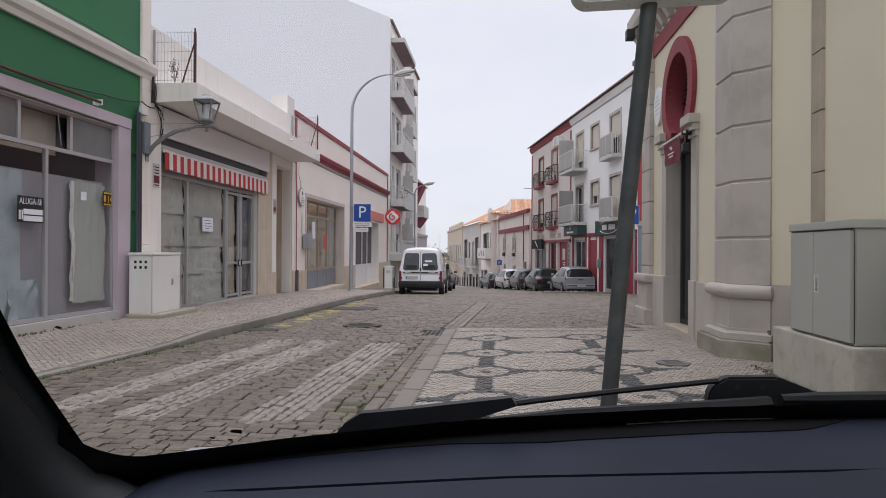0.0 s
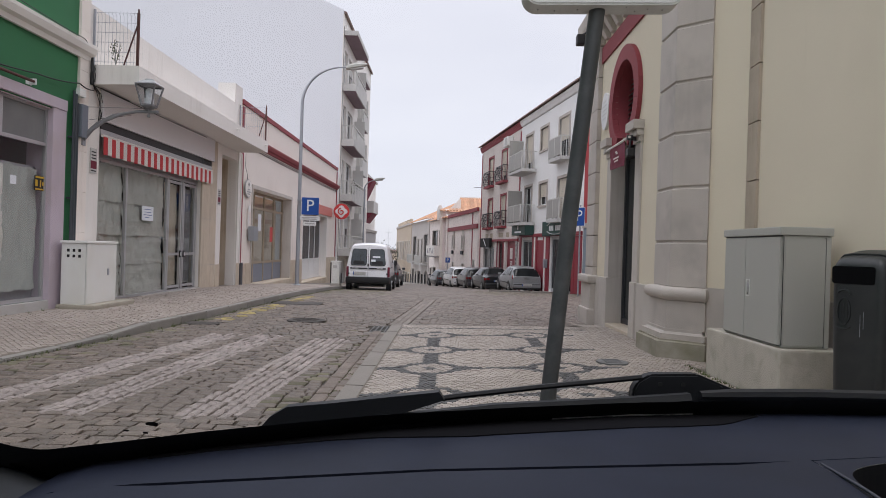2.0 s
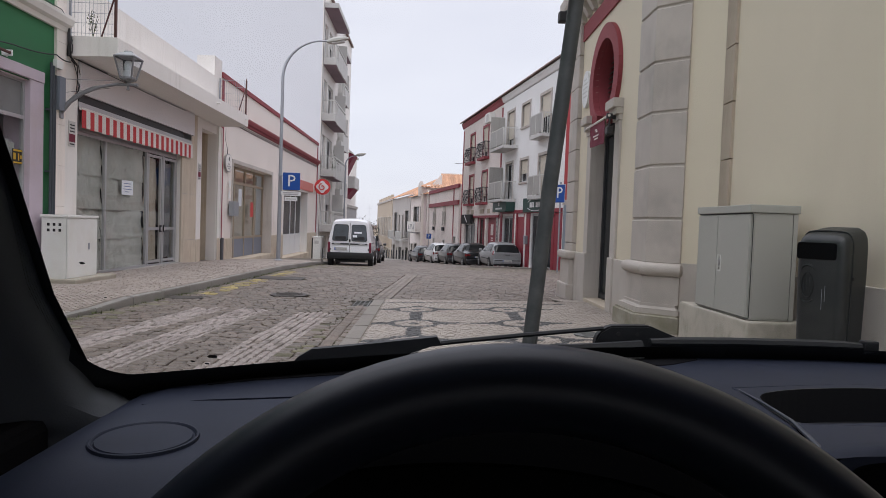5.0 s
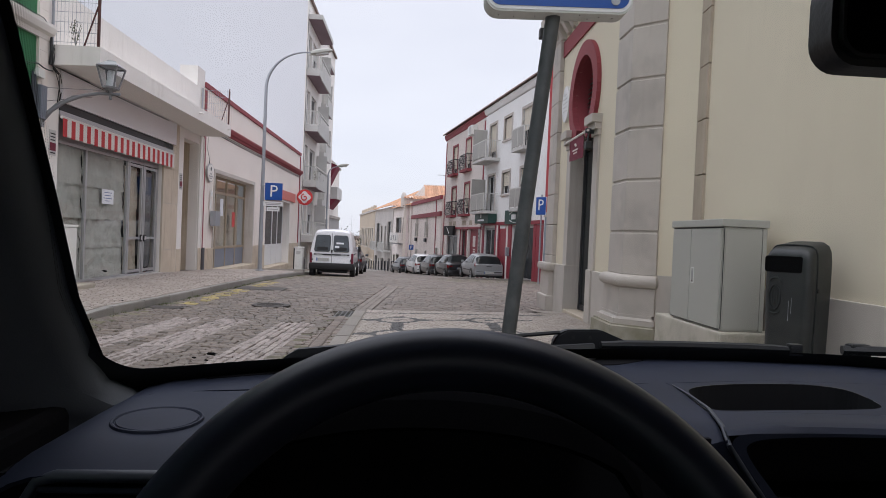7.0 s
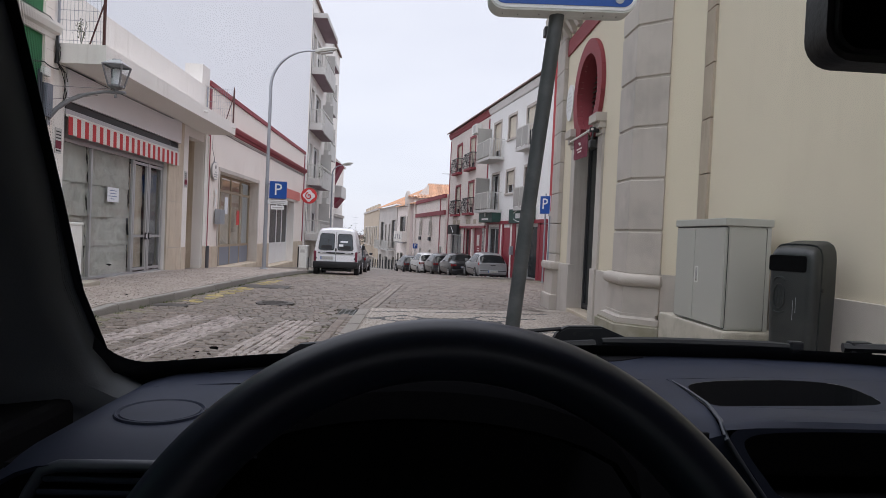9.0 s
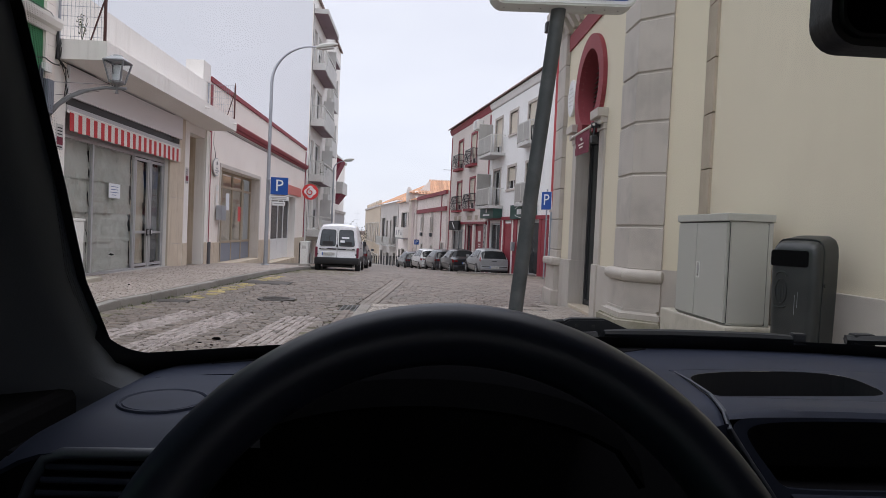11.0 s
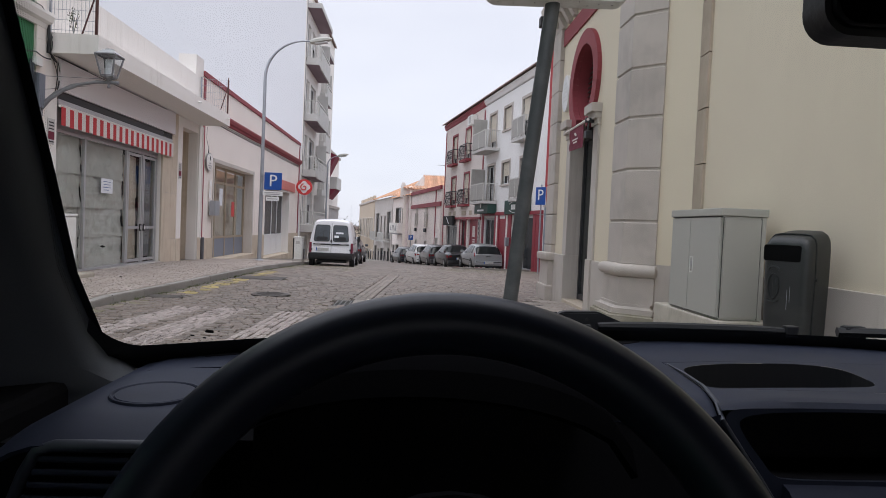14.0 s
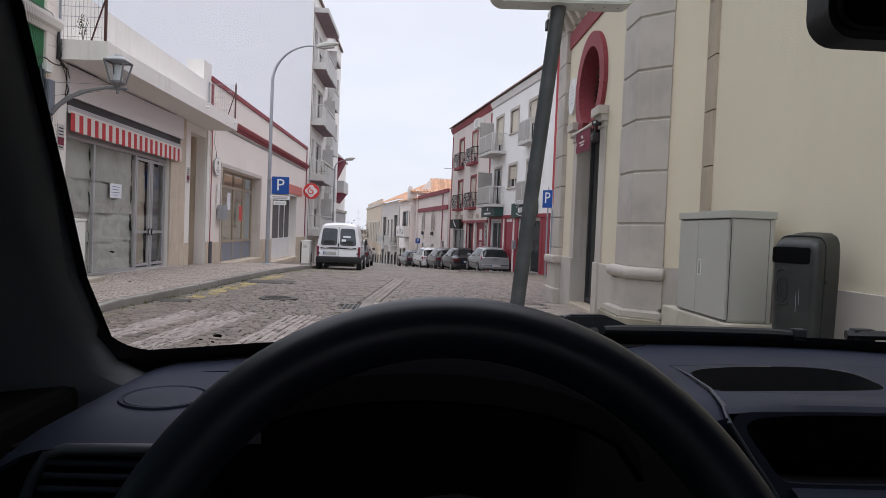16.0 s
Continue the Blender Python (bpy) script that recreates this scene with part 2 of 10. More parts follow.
STONE_TAN = surf("tan_limestone", (0.48, 0.41, 0.325), 0.75, 0.09, 1.6, 60, 0.3, 0.004, stain=(0.30, 0.25, 0.19), stain_amount=0.5, stain_scale=1.3, streak=0.2)
# balcony undersides: some maroon paint, mostly shade put into a dark mauve
SOFFIT = surf("mauve_soffit_paint_and_shade", (0.26, 0.19, 0.22), 0.8, 0.1, 1.0, 60, 0.1, stain=(0.12, 0.09, 0.09), stain_amount=0.4)
PANE_DARK = surf("dark_window_pane", (0.030, 0.033, 0.035), 0.18, 0.3, 1.5, 30, 0.0, spec=0.09)
PANE_DUSTY = glass("dusty_shop_glass", (0.95, 0.96, 0.96), 0.40, 0.6)
WINDSCREEN = glass("windscreen_glass", (0.97, 0.985, 0.98), 0.01, 0.5)
DASH = surf("soft_grained_dash_plastic", (0.0165, 0.0205, 0.036), 0.60, 0.20, 9, 900, 0.15, 0.0005, spec=0.18)
DASH_DARK = surf("black_dash_plastic", (0.010, 0.0105, 0.013), 0.6, 0.08, 3, 700, 0.2, 0.0006, spec=0.3)
TRIM_GREY = surf("grey_pillar_trim", (0.085, 0.092, 0.106), 0.8, 0.06, 3, 500, 0.2, 0.0008, spec=0.2)
LEATHER = surf("black_wheel_skin", (0.013, 0.0165, 0.031), 0.42, 0.05, 4, 600, 0.05, 0.0004, spec=0.4)
WIPER = surf("dull_wiper_plastic", (0.009, 0.010, 0.013), 0.55, 0.12, 8, 300, 0.1, 0.0005, spec=0.4)
RUBBER = surf("black_rubber", (0.008, 0.008, 0.009), 0.6, 0.1, 5, 200, 0.1)


# ---- mesh helpers ----
def box(bm, x0, x1, y0, y1, z0, z1, bev=0.0):
    m = Matrix.LocRotScale(((x0 + x1) / 2, (y0 + y1) / 2, (z0 + z1) / 2), None, (abs(x1 - x0), abs(y1 - y0), abs(z1 - z0)))
    vs = bmesh.ops.create_cube(bm, size=1, matrix=m)["verts"]
    if bev:
        es = list({e for v in vs for e in v.link_edges})
        bmesh.ops.bevel(bm, geom=es, offset=bev, segments=2, affect='EDGES', profile=0.6)
    return vs


def boxed(*a, bev=0.0):
    bm = bmesh.new()
    box(bm, *a, bev=bev)
    return bm


def tube(bm, pts, r, seg=10, caps=True):
    """A round bar along a line of points; r is one radius or one for each point."""
    pts = [Vector(p) for p in pts]
    rs = r if isinstance(r, (list, tuple)) else [r] * len(pts)
    rings = []
    side = None
    for i, p in enumerate(pts):
        d = (pts[min(i + 1, len(pts) - 1)] - pts[max(i - 1, 0)]).normalized()
        if side is None:
            side = d.cross(Vector((0, 0, 1)) if abs(d.z) < 0.9 else Vector((1, 0, 0)))
        side = (side - d * side.dot(d)).normalized()
        up = side.cross(d)
        rings.append([bm.verts.new(p + (side * math.cos(a) + up * math.sin(a)) * rs[i]) for a in (2 * math.pi * k / seg for k in range(seg))])
    for a, b in zip(rings, rings[1:]):
        for k in range(seg):
            bm.faces.new((a[k], a[(k + 1) % seg], b[(k + 1) % seg], b[k]))
    if caps:
        bm.faces.new(rings[0][::-1])
        bm.faces.new(rings[-1])
    return bm


def lathe(bm, prof, seg=24, centre=(0, 0, 0)):
    """Turns a profile of (radius, height) round the upright axis."""
    rings = [[bm.verts.new((centre[0] + r * math.cos(a), centre[1] + r * math.sin(a), centre[2] + z))
              for a in (2 * math.pi * k / seg for k in range(seg))] for r, z in prof]
    for a, b in zip(rings, rings[1:]):
        for k in range(seg):
            bm.faces.new((a[k], a[(k + 1) % seg], b[(k + 1) % seg], b[k]))
    bm.faces.new(rings[0][::-1])
    bm.faces.new(rings[-1])
    return bm


def prism(bm, poly, axis, a, b):
    """A polygon pushed from a to b along an axis: the polygon gives the other two coordinates in order."""
    def at(p, v):
        return {'x': (v, p[0], p[1]), 'y': (p[0], v, p[1]), 'z': (p[0], p[1], v)}[axis]
    lo = [bm.verts.new(at(p, a)) for p in poly]
    hi = [bm.verts.new(at(p, b)) for p in poly]
    n = len(poly)
    bm.faces.new(lo[::-1])
    bm.faces.new(hi)
    for k in range(n):
        bm.faces.new((lo[k], lo[(k + 1) % n], hi[(k + 1) % n], hi[k]))
    bmesh.ops.recalc_face_normals(bm, faces=bm.faces)
    return bm


def wall_cells(bm, u, zc, t0, t1, holes, plane='x', flip=False):
    """A wall in the plane x (or y) from t0 to t1 thick, spanning u[0]..u[1] and zc[0]..zc[1], with openings (u0, u1, z0, z1) through it."""
    us = sorted({u[0], u[1], *[min(max(h[k], u[0]), u[1]) for h in holes for k in (0, 1)]})
    zs = sorted({zc[0], zc[1], *[min(max(h[k], zc[0]), zc[1]) for h in holes for k in (2, 3)]})
    full = {}
    for i in range(len(us) - 1):
        for j in range(len(zs) - 1):
            cu, cz = (us[i] + us[i + 1]) / 2, (zs[j] + zs[j + 1]) / 2
            full[i, j] = not any(h[0] < cu < h[1] and h[2] < cz < h[3] for h in holes)
    vert = {}

    def v(uu, zz, t):
        key = (round(uu, 5), round(zz, 5), round(t, 5))
        if key not in vert:
            vert[key] = bm.verts.new((t, uu, zz) if plane == 'x' else (uu, t, zz))
        return vert[key]
    for (i, j), on in full.items():
        if not on:
            continue
        a, b, c, d = us[i], us[i + 1], zs[j], zs[j + 1]
        bm.faces.new((v(a, c, t1), v(b, c, t1), v(b, d, t1), v(a, d, t1)))
        bm.faces.new((v(a, c, t0), v(a, d, t0), v(b, d, t0), v(b, c, t0)))
        for di, dj, p, q in ((-1, 0, (a, c), (a, d)), (1, 0, (b, c), (b, d)), (0, -1, (a, c), (b, c)), (0, 1, (a, d), (b, d))):
            if not full.get((i + di, j + dj), False):
                bm.faces.new((v(*p, t0), v(*q, t0), v(*q, t1), v(*p, t1)))
    bmesh.ops.recalc_face_normals(bm, faces=bm.faces)
    return bm


def part(name, bm, material, parent, label="", smooth=False):
    """Links a bmesh as one mesh object under a thing or under a part."""
    me = bpy.data.meshes.new(name)
    bm.to_mesh(me)
    bm.free()
    me.materials.append(material)
    if smooth:
        for p in me.polygons:
            p.use_smooth = True
        me.set_sharp_from_angle(angle=radians(40))
    ob = new(name, me)
    ob.parent = parent
    if parent is not None and parent.type == 'MESH':
        ob.matrix_parent_inverse = Matrix.Identity(4)
    if label:
        ob["label"] = label
    return ob


def thing(name, label, category, at=(0, 0, 0), turn=0, group="", kind=""):
    ob = new(name)
    ob.empty_display_size = 0.1
    ob.matrix_basis = pose(*at, 0, 0, turn)
    return tagged(ob, label, category, group, kind)


def solo(name, bm, material, label, category, at=(0, 0, 0), turn=0, group="", kind="", smooth=False):
    ob = part(name, bm, material, None, "", smooth)
    ob.matrix_basis = pose(*at, 0, 0, turn)
    return tagged(ob, label, category, group, kind)


def mesh_data(name, verts, faces, material, smooth=False):
    me = bpy.data.meshes.new(name)
    me.from_pydata(verts, [], faces)
    me.materials.append(material)
    me.update()
    return me


def interp(table, v):
    xs, zs = zip(*table)
    return float(np.interp(v, xs, zs))


# the street falls away from the car: height of the roadway and kerb lines along it
ROAD_Z = [(-60, 0.3), (-10, 0.05), (0, 0.0), (8, -0.06), (17.5, -0.135), (22, -0.27), (25, -0.43), (28, -0.56), (34, -0.88), (40, -1.22), (60, -2.25), (100, -4.1), (200, -8.6), (600, -27)]
KERB_X = [(-60, -4.9), (5, -4.87), (6.2, -4.74), (8.4, -4.52), (9.9, -4.38), (11, -4.31), (14.4, -4.2), (17.3, -4.08), (22.5, -3.92), (26, -3.86), (60, -3.86), (62, -3.9), (90, -6)]


def gz(y):
    return interp(ROAD_Z, y)


def kx(y):
    return interp(KERB_X, y)


def kh(y):
    """Height of the kerb, dropped at the crossing."""
    return interp([(-60, 0.03), (8.2, 0.028), (9.5, 0.122), (60, 0.13), (600, 0.13)], y)


def pave_z(x, y):
    """Height of the shops' pavement, which falls from the facade to the kerb."""
    t = min(1.0, max(0.0, (kx(y) - x) / (kx(y) + 6.88)))
    return gz(y) + kh(y) + (0.13 - kh(y)) * t


def sw(y):
    return gz(y) + 0.13


def rp(x, y):
    """Height of the paving on the side of the cream corner building."""
    return gz(y) + (0.02 + 0.07 * min(1.0, max(0.0, (x + 0.8) / 3.8))) * max(0.02, min(1.0, (12.4 - y) / 1.2))
# ---- ground and street surfaces ----
def strip_sheet(name, material, ys, left, right, height, nx=1):
    """A sheet along the street between two lines, at a given height."""
    bm = bmesh.new()
    rows = []
    for y in ys:
        a, b = left(y), right(y)
        rows.append([bm.verts.new((a + (b - a) * k / nx, y, height(a + (b - a) * k / nx, y))) for k in range(nx + 1)])
    for p, q in zip(rows, rows[1:]):
        for k in range(nx):
            bm.faces.new((p[k], p[k + 1], q[k + 1], q[k]))
    return bm


YS = [-60, -30, -10, -4, 0, 2, 4, 6, 8, 10, 12, 14, 16, 17.5, 20, 22, 25, 28, 31, 34, 37, 40, 46, 52, 60, 80, 100, 140, 200, 400, 600]
solo("ground", strip_sheet("ground", GROUND, YS, lambda y: -400, lambda y: 400, lambda x, y: gz(y) - 0.03, 2), GROUND,
     "cobbled and earthen ground sloping down along the street", "ground", kind="structure")
solo("road", strip_sheet("road", JOINT, [y for y in YS if y < 64] + [64.5], lambda y: kx(y) - 0.05, lambda y: 30 if y > 13.6 else -0.6, lambda x, y: gz(y) - 0.012, 4), JOINT,
     "worn sett roadway with earth in the joints", "road", kind="structure")
solo("pavement", strip_sheet("pavement", JOINT_SAND, sorted([y for y in YS if y < 62] + [5, 7, 8.2, 8.8, 9.5, 11]), lambda y: -7.3, lambda y: kx(y) - 0.1, lambda x, y: pave_z(x, y) - 0.004, 3), JOINT_SAND,
     "raised limestone pavement along the shopfronts", "pavement", kind="structure")
solo("pavement_corner", strip_sheet("pavement_corner", JOINT_SAND, [-4, 0, 2, 4, 6, 8, 10, 11.22, 11.23, 11.8, 12.4, 13.3], lambda y: -0.75 if y < 11.225 else 2.45, lambda y: 4.2, lambda x, y: rp(x, y) - 0.004, 4), JOINT_SAND,
     "patterned limestone pavement before the corner building", "pavement", kind="structure")

XL = -6.88      # face of the shopfronts
XR = 2.97       # face of the cream corner building


# ---- the row of shops ----
def wpart(name, bm, material, parent, label="", smooth=False):
    """A part whose mesh is given in world coordinates."""
    ob = part(name, bm, material, parent, label, smooth)
    top = parent
    while top.parent:
        top = top.parent
    if parent.type == 'EMPTY':
        ob.matrix_parent_inverse = top.matrix_basis.inverted()
    return ob


def sheet(bm, origin, du, dv, nu, nv, amp, freq, seed, thick=0.004):
    """A hanging sheet with folds, given by its corner and its two sides."""
    o, du, dv = Vector(origin), Vector(du), Vector(dv)
    n = du.cross(dv).normalized()
    grid = []
    for j in range(nv + 1):
        row = []
        for i in range(nu + 1):
            u, v = i / nu, j / nv
            w = noise.noise((u * freq + seed, v * freq * 0.6, seed * 1.7)) + 0.5 * noise.noise((u * freq * 3, v * freq + seed, 4.2))
            e = 0.02 * noise.noise((u * 6, v * 6, seed + 9)) if i in (0, nu) or j in (0, nv) else 0
            row.append(bm.verts.new(o + du * (u + e) + dv * (v + e) + n * amp * w))
        grid.append(row)
    for a, b in zip(grid, grid[1:]):
        for i in range(nu):
            bm.faces.new((a[i], a[i + 1], b[i + 1], b[i]))
    bm.normal_update()
    bmesh.ops.solidify(bm, geom=bm.faces[:], thickness=thick)
    return bm


def text_mesh(body, size, material, name, parent, m, label="", thick=0.0015, wide=0.0):
    """Lettering in the built-in font as a mesh at the pose m (its face looks along the pose's z)."""
    cu = bpy.data.curves.new(name, 'FONT')
    cu.body, cu.size, cu.extrude = body, size, thick
    cu.align_x, cu.align_y = 'CENTER', 'CENTER'
    cu.resolution_u = 2
    tmp = bpy.data.objects.new(name + "_tmp", cu)
    scene.collection.objects.link(tmp)
    me = bpy.data.meshes.new_from_object(tmp.evaluated_get(bpy.context.evaluated_depsgraph_get()))
    bpy.data.objects.remove(tmp)
    bpy.data.curves.remove(cu)
    xs = [v.co.x for v in me.vertices]
    k = wide / (max(xs) - min(xs)) if wide else 1.0
    me.transform(m @ Matrix.Diagonal((k, 1, 1, 1)))
    me.name = name
    me.materials.clear()
    me.materials.append(material)
    ob = new(name, me)
    ob.parent = parent
    if parent.type == 'EMPTY':
        ob.matrix_parent_inverse = parent.matrix_basis.inverted()
    if label:
        ob["label"] = label
    return ob


FACE_E = Matrix(((0, 0, 1, 0), (1, 0, 0, 0), (0, 1, 0, 0), (0, 0, 0, 1)))   # lettering that looks along +x and reads along +y
FACE_S = Matrix(((1, 0, 0, 0), (0, 0, -1, 0), (0, 1, 0, 0), (0, 0, 0, 1)))  # lettering that looks along -y


def at_face(face, x, y, z):
    return Matrix.Translation((x, y, z)) @ face


def frame_bars(bm, x0, x1, ys, zs, w):
    """Bars of a glazed front in the plane x: uprights at ys (from z, to z) and rails at zs (from y, to y)."""
    for y, a, b in ys:
        box(bm, x0, x1, y - w / 2, y + w / 2, a, b)
    for z, a, b in zs:
        box(bm, x0 + 0.002, x1 - 0.002, a, b, z - w / 2, z + w / 2)


def green_house():
    h = thing("green_house", "green-painted old house with a lilac-framed empty shopfront", "building", (XL, 5, 0.05))
    y1 = 11.62
    bm = bmesh.new()
    wall_cells(bm, (-14, y1), (-0.3, 9.6), XL - 0.4, XL, [(5.6, 10.92, 0.21, 3.52), (0.5, 4.6, 0.1, 3.52)])
    wpart("wall", bm, GREEN, h)
    for nm, a, b, c, d, o in (("jamb", 10.9, 11.28, 0.02, 3.54, 0.035), ("lintel", 4.6, 11.28, 3.541, 3.73, 0.05), ("jamb", 4.6, 5.58, 0.02, 3.54, 0.035)):
        wpart(nm, boxed(XL - (0.1 if nm == "lintel" else 0.42), XL + o, a, b, c, d, bev=0.011), LILAC, h, "chipped lilac paint")
    wpart("sill", boxed(XL - 0.2, XL + 0.045, 5.58, 10.9, -0.02, 0.21, bev=0.012), surf("pale_cement_paint", (0.50, 0.49, 0.475), 0.8, 0.08, 1.5, 50, 0.3, stain=(0.33, 0.30, 0.25), stain_amount=0.5), h, "low cement sill, pale and worn")
    bm = bmesh.new()   # cornice with two steps
    prism(bm, [(XL + 0.003, 4.62), (XL + 0.06, 4.62), (XL + 0.08, 4.70), (XL + 0.15, 4.74), (XL + 0.19, 4.84), (XL + 0.19, 4.90), (XL + 0.003, 4.95)], 'y', -14, 11.95)
    wpart("cornice", bm, WHITE, h, "off-white string course with black wires along it")
    for k in range(13):
        z = -0.1 + 0.75 * k
        wpart("quoin", boxed(XL - 0.3, XL + 0.05, 11.62, 11.92, z, z + 0.747, bev=0.004), WARM, h)
    wpart("lintel_soffit", boxed(XL - 0.399, XL - 0.001, 5.581, 10.899, 3.502, 3.519), LILAC, h, "chipped lilac paint")
    # glazed front
    SHOP_INSIDE = surf("dusty_grey_room", (0.20, 0.20, 0.20), 0.9, 0.12, 1.0, 30, 0.0)
    xg = XL - 0.12
    win = bmesh.new()
    frame_bars(win, xg, xg + 0.06, [(5.62, 0.21, 3.52), (7.4, 0.21, 2.86), (9.2, 0.21, 2.86), (10.89, 0.21, 3.52), (7.5, 2.9, 3.52), (8.63, 2.9, 3.52), (9.76, 2.9, 3.52)],
               [(0.235, 5.6, 10.92), (2.88, 5.6, 10.92), (3.5, 5.6, 10.92)], 0.062)
    shop = wpart("shop_window", win, ALU, h, "grey aluminium shop window with papered panes")
    # opaque grey upper panes: the opposite wall's reflection is put into the colour
    PANE_REFLECTION = surf("grey_reflection_glass", (0.17, 0.175, 0.175), 0.22, 0.15, 2, 30, 0.0, spec=0.35, stain=(0.26, 0.26, 0.25), stain_amount=0.3)
    for a, b, c, d in ((5.65, 7.37, 0.26, 2.85), (7.43, 9.17, 0.26, 2.85), (9.23, 10.86, 0.26, 2.85), (5.65, 7.47, 2.91, 3.47), (7.53, 8.6, 2.91, 3.47), (9.79, 10.86, 2.91, 3.47)):
        wpart("pane", boxed(xg + 0.022, xg + 0.03, a, b, c, d), PANE_REFLECTION if c > 2.5 else PANE_DUSTY, shop).visible_shadow = False
    bm = boxed(xg - 0.02, xg + 0.006, 8.66, 9.73, 2.92, 3.46)   # hopper leaf, ajar
    bmesh.ops.rotate(bm, verts=bm.verts, cent=(xg, 9.2, 2.92), matrix=Matrix.Rotation(radians(-14), 3, 'Y'))
    # added backing, only there to keep the open pane brown-grey instead of black
    wpart("hopper_backing", boxed(xg - 0.34, xg - 0.32, 8.5, 9.9, 2.85, 3.5), BEIGE, shop, "brownish backing added behind the open pane")
    wpart("hopper_pane", bm, PANE_DUSTY, shop, "tilted open upper pane").visible_shadow = False
    bm = bmesh.new()
    tube(bm, [(xg + 0.05, 9.45, 3.44), (xg - 0.06, 9.68, 2.98)], 0.008, 6)
    wpart("stay", bm, ALU, shop)
    wpart("interior", boxed(XL - 3.0, XL - 2.9, 4.0, 11.5, 0.0, 3.6), SHOP_INSIDE, h)
    wpart("interior_ceiling", boxed(XL - 2.9, XL - 0.401, 4.0, 11.5, 3.55, 3.6), SHOP_INSIDE, h)
    for y in (3.95, 11.45):
        wpart("interior_side", boxed(XL - 2.9, XL - 0.401, y, y + 0.05, 0.061, 3.549), SHOP_INSIDE, h)
    bm = bmesh.new()
    box(bm, XL - 2.9, XL - 0.4, 4.0, 11.5, 0.02, 0.06)
    wpart("interior_floor", bm, SHOP_INSIDE, h)
    # sheets and boards behind the glass
    SHEET_BLUE = surf("bluish_plastic_sheet", (0.40, 0.45, 0.48), 0.6, 0.10, 3, 20, 0.3, 0.01)
    BOARD = surf("lilac_grey_board", (0.36, 0.335, 0.37), 0.8, 0.05, 1, 40, 0.1)
    SHEET_PALE = surf("greyish_green_cloth", (0.45, 0.46, 0.43), 0.85, 0.08, 3, 60, 0.2, 0.005, stain=(0.42, 0.42, 0.37), stain_amount=0.4)
    bm = bmesh.new()
    sheet(bm, (xg - 0.05, 5.7, 0.30), (0, 3.10, 0), (0, 0, 2.16), 40, 26, 0.045, 9, 1.3)
    wpart("plastic_sheet", bm, SHEET_BLUE, shop, "crumpled bluish plastic sheet behind the glass", smooth=True)
    bm = bmesh.new()
    sheet(bm, (xg - 0.04, 8.55, 0.22), (0, 0.60, 0), (0, 0, 0.62), 12, 10, 0.05, 8, 5.1)
    wpart("plastic_scrap", bm, SHEET_BLUE, shop, smooth=True)
    wpart("board", boxed(xg - 0.14, xg - 0.12, 8.2, 10.86, 0.2, 2.5), BOARD, shop, "plain lilac-grey board behind the glass")
    bm = bmesh.new()
    sheet(bm, (xg - 0.045, 9.93, 0.40), (0, 0.88, 0), (0, 0, 2.06), 18, 24, 0.035, 8, 8.7)
    wpart("hanging_cloth", bm, SHEET_PALE, shop, "pale crumpled cloth hung behind the glass", smooth=True)
    bm = bmesh.new()
    sheet(bm, (xg - 0.03, 9.87, 0.45), (0, 0.10, 0), (0, 0, 1.98), 6, 40, 0.05, 14, 3.1)
    wpart("cloth_hem", bm, AWN_WHITE, shop, "gathered white hem of the cloth", smooth=True)
    bm = boxed(xg + 0.034, xg + 0.037, 10.04, 10.18, 2.13, 2.27)
    wpart("note", bm, PAPER, shop)
    return h


green = green_house()

# for-rent sign
s = thing("rental_sign", "black and white rental sign on the shop window", "sign", (XL - 0.08, 8.89, 1.7))
wpart("backing", boxed(XL - 0.083, XL - 0.078, 8.63, 9.15, 1.70, 2.09), BLACK, s)
wpart("panel", boxed(XL - 0.077, XL - 0.074, 8.74, 9.13, 1.72, 1.80), PAPER, s)
wpart("panel", boxed(XL - 0.077, XL - 0.074, 8.74, 9.13, 1.82, 1.90), PAPER, s)
bm = bmesh.new()
for y in (8.65, 8.68, 8.71):
    box(bm, XL - 0.077, XL - 0.075, y, y + 0.018, 1.74, 1.88)
wpart("bar", bm, PAPER, s)
text_mesh("ALUGA-SE", 0.13, PAPER, "lettering", s, at_face(FACE_E, XL - 0.075, 8.89, 2.01), wide=0.46)

YELLOW_SIGN = surf("yellow_enamel", (0.62, 0.40, 0.03), 0.5, 0.05, 4, 60, 0)
s = thing("yellow_notice", "small black and yellow notice on the shop window", "sign", (XL - 0.08, 10.75, 2.09))
wpart("backing", boxed(XL - 0.083, XL - 0.077, 10.62, 10.89, 2.08, 2.33), BLACK, s)
bm = bmesh.new()
box(bm, XL - 0.076, XL - 0.074, 10.64, 10.87, 2.29, 2.32)
box(bm, XL - 0.076, XL - 0.074, 10.64, 10.87, 2.09, 2.115)
box(bm, XL - 0.076, XL - 0.074, 10.64, 10.70, 2.15, 2.26)
box(bm, XL - 0.076, XL - 0.074, 10.76, 10.79, 2.14, 2.26)
box(bm, XL - 0.076, XL - 0.074, 10.82, 10.87, 2.17, 2.23)
wpart("bar", bm, YELLOW_SIGN, s)

# pipes, boxes and wires at the joint of the two houses
bm = bmesh.new()
tube(bm, [(XL + 0.10, 4.0, 3.80), (XL + 0.10, 6.4, 3.795), (XL + 0.10, 10.26, 3.815)], 0.023, 10)
tb = solo("awning_tube", bm, BROWN_IRON, "rusty awning tube fixed along the green wall", "pipe")
bm = boxed(XL + 0.002, XL + 0.13, 10.265, 10.285, 3.765, 3.865, bev=0.004)
box(bm, XL + 0.002, XL + 0.012, 10.20, 10.34, 3.765, 3.845)
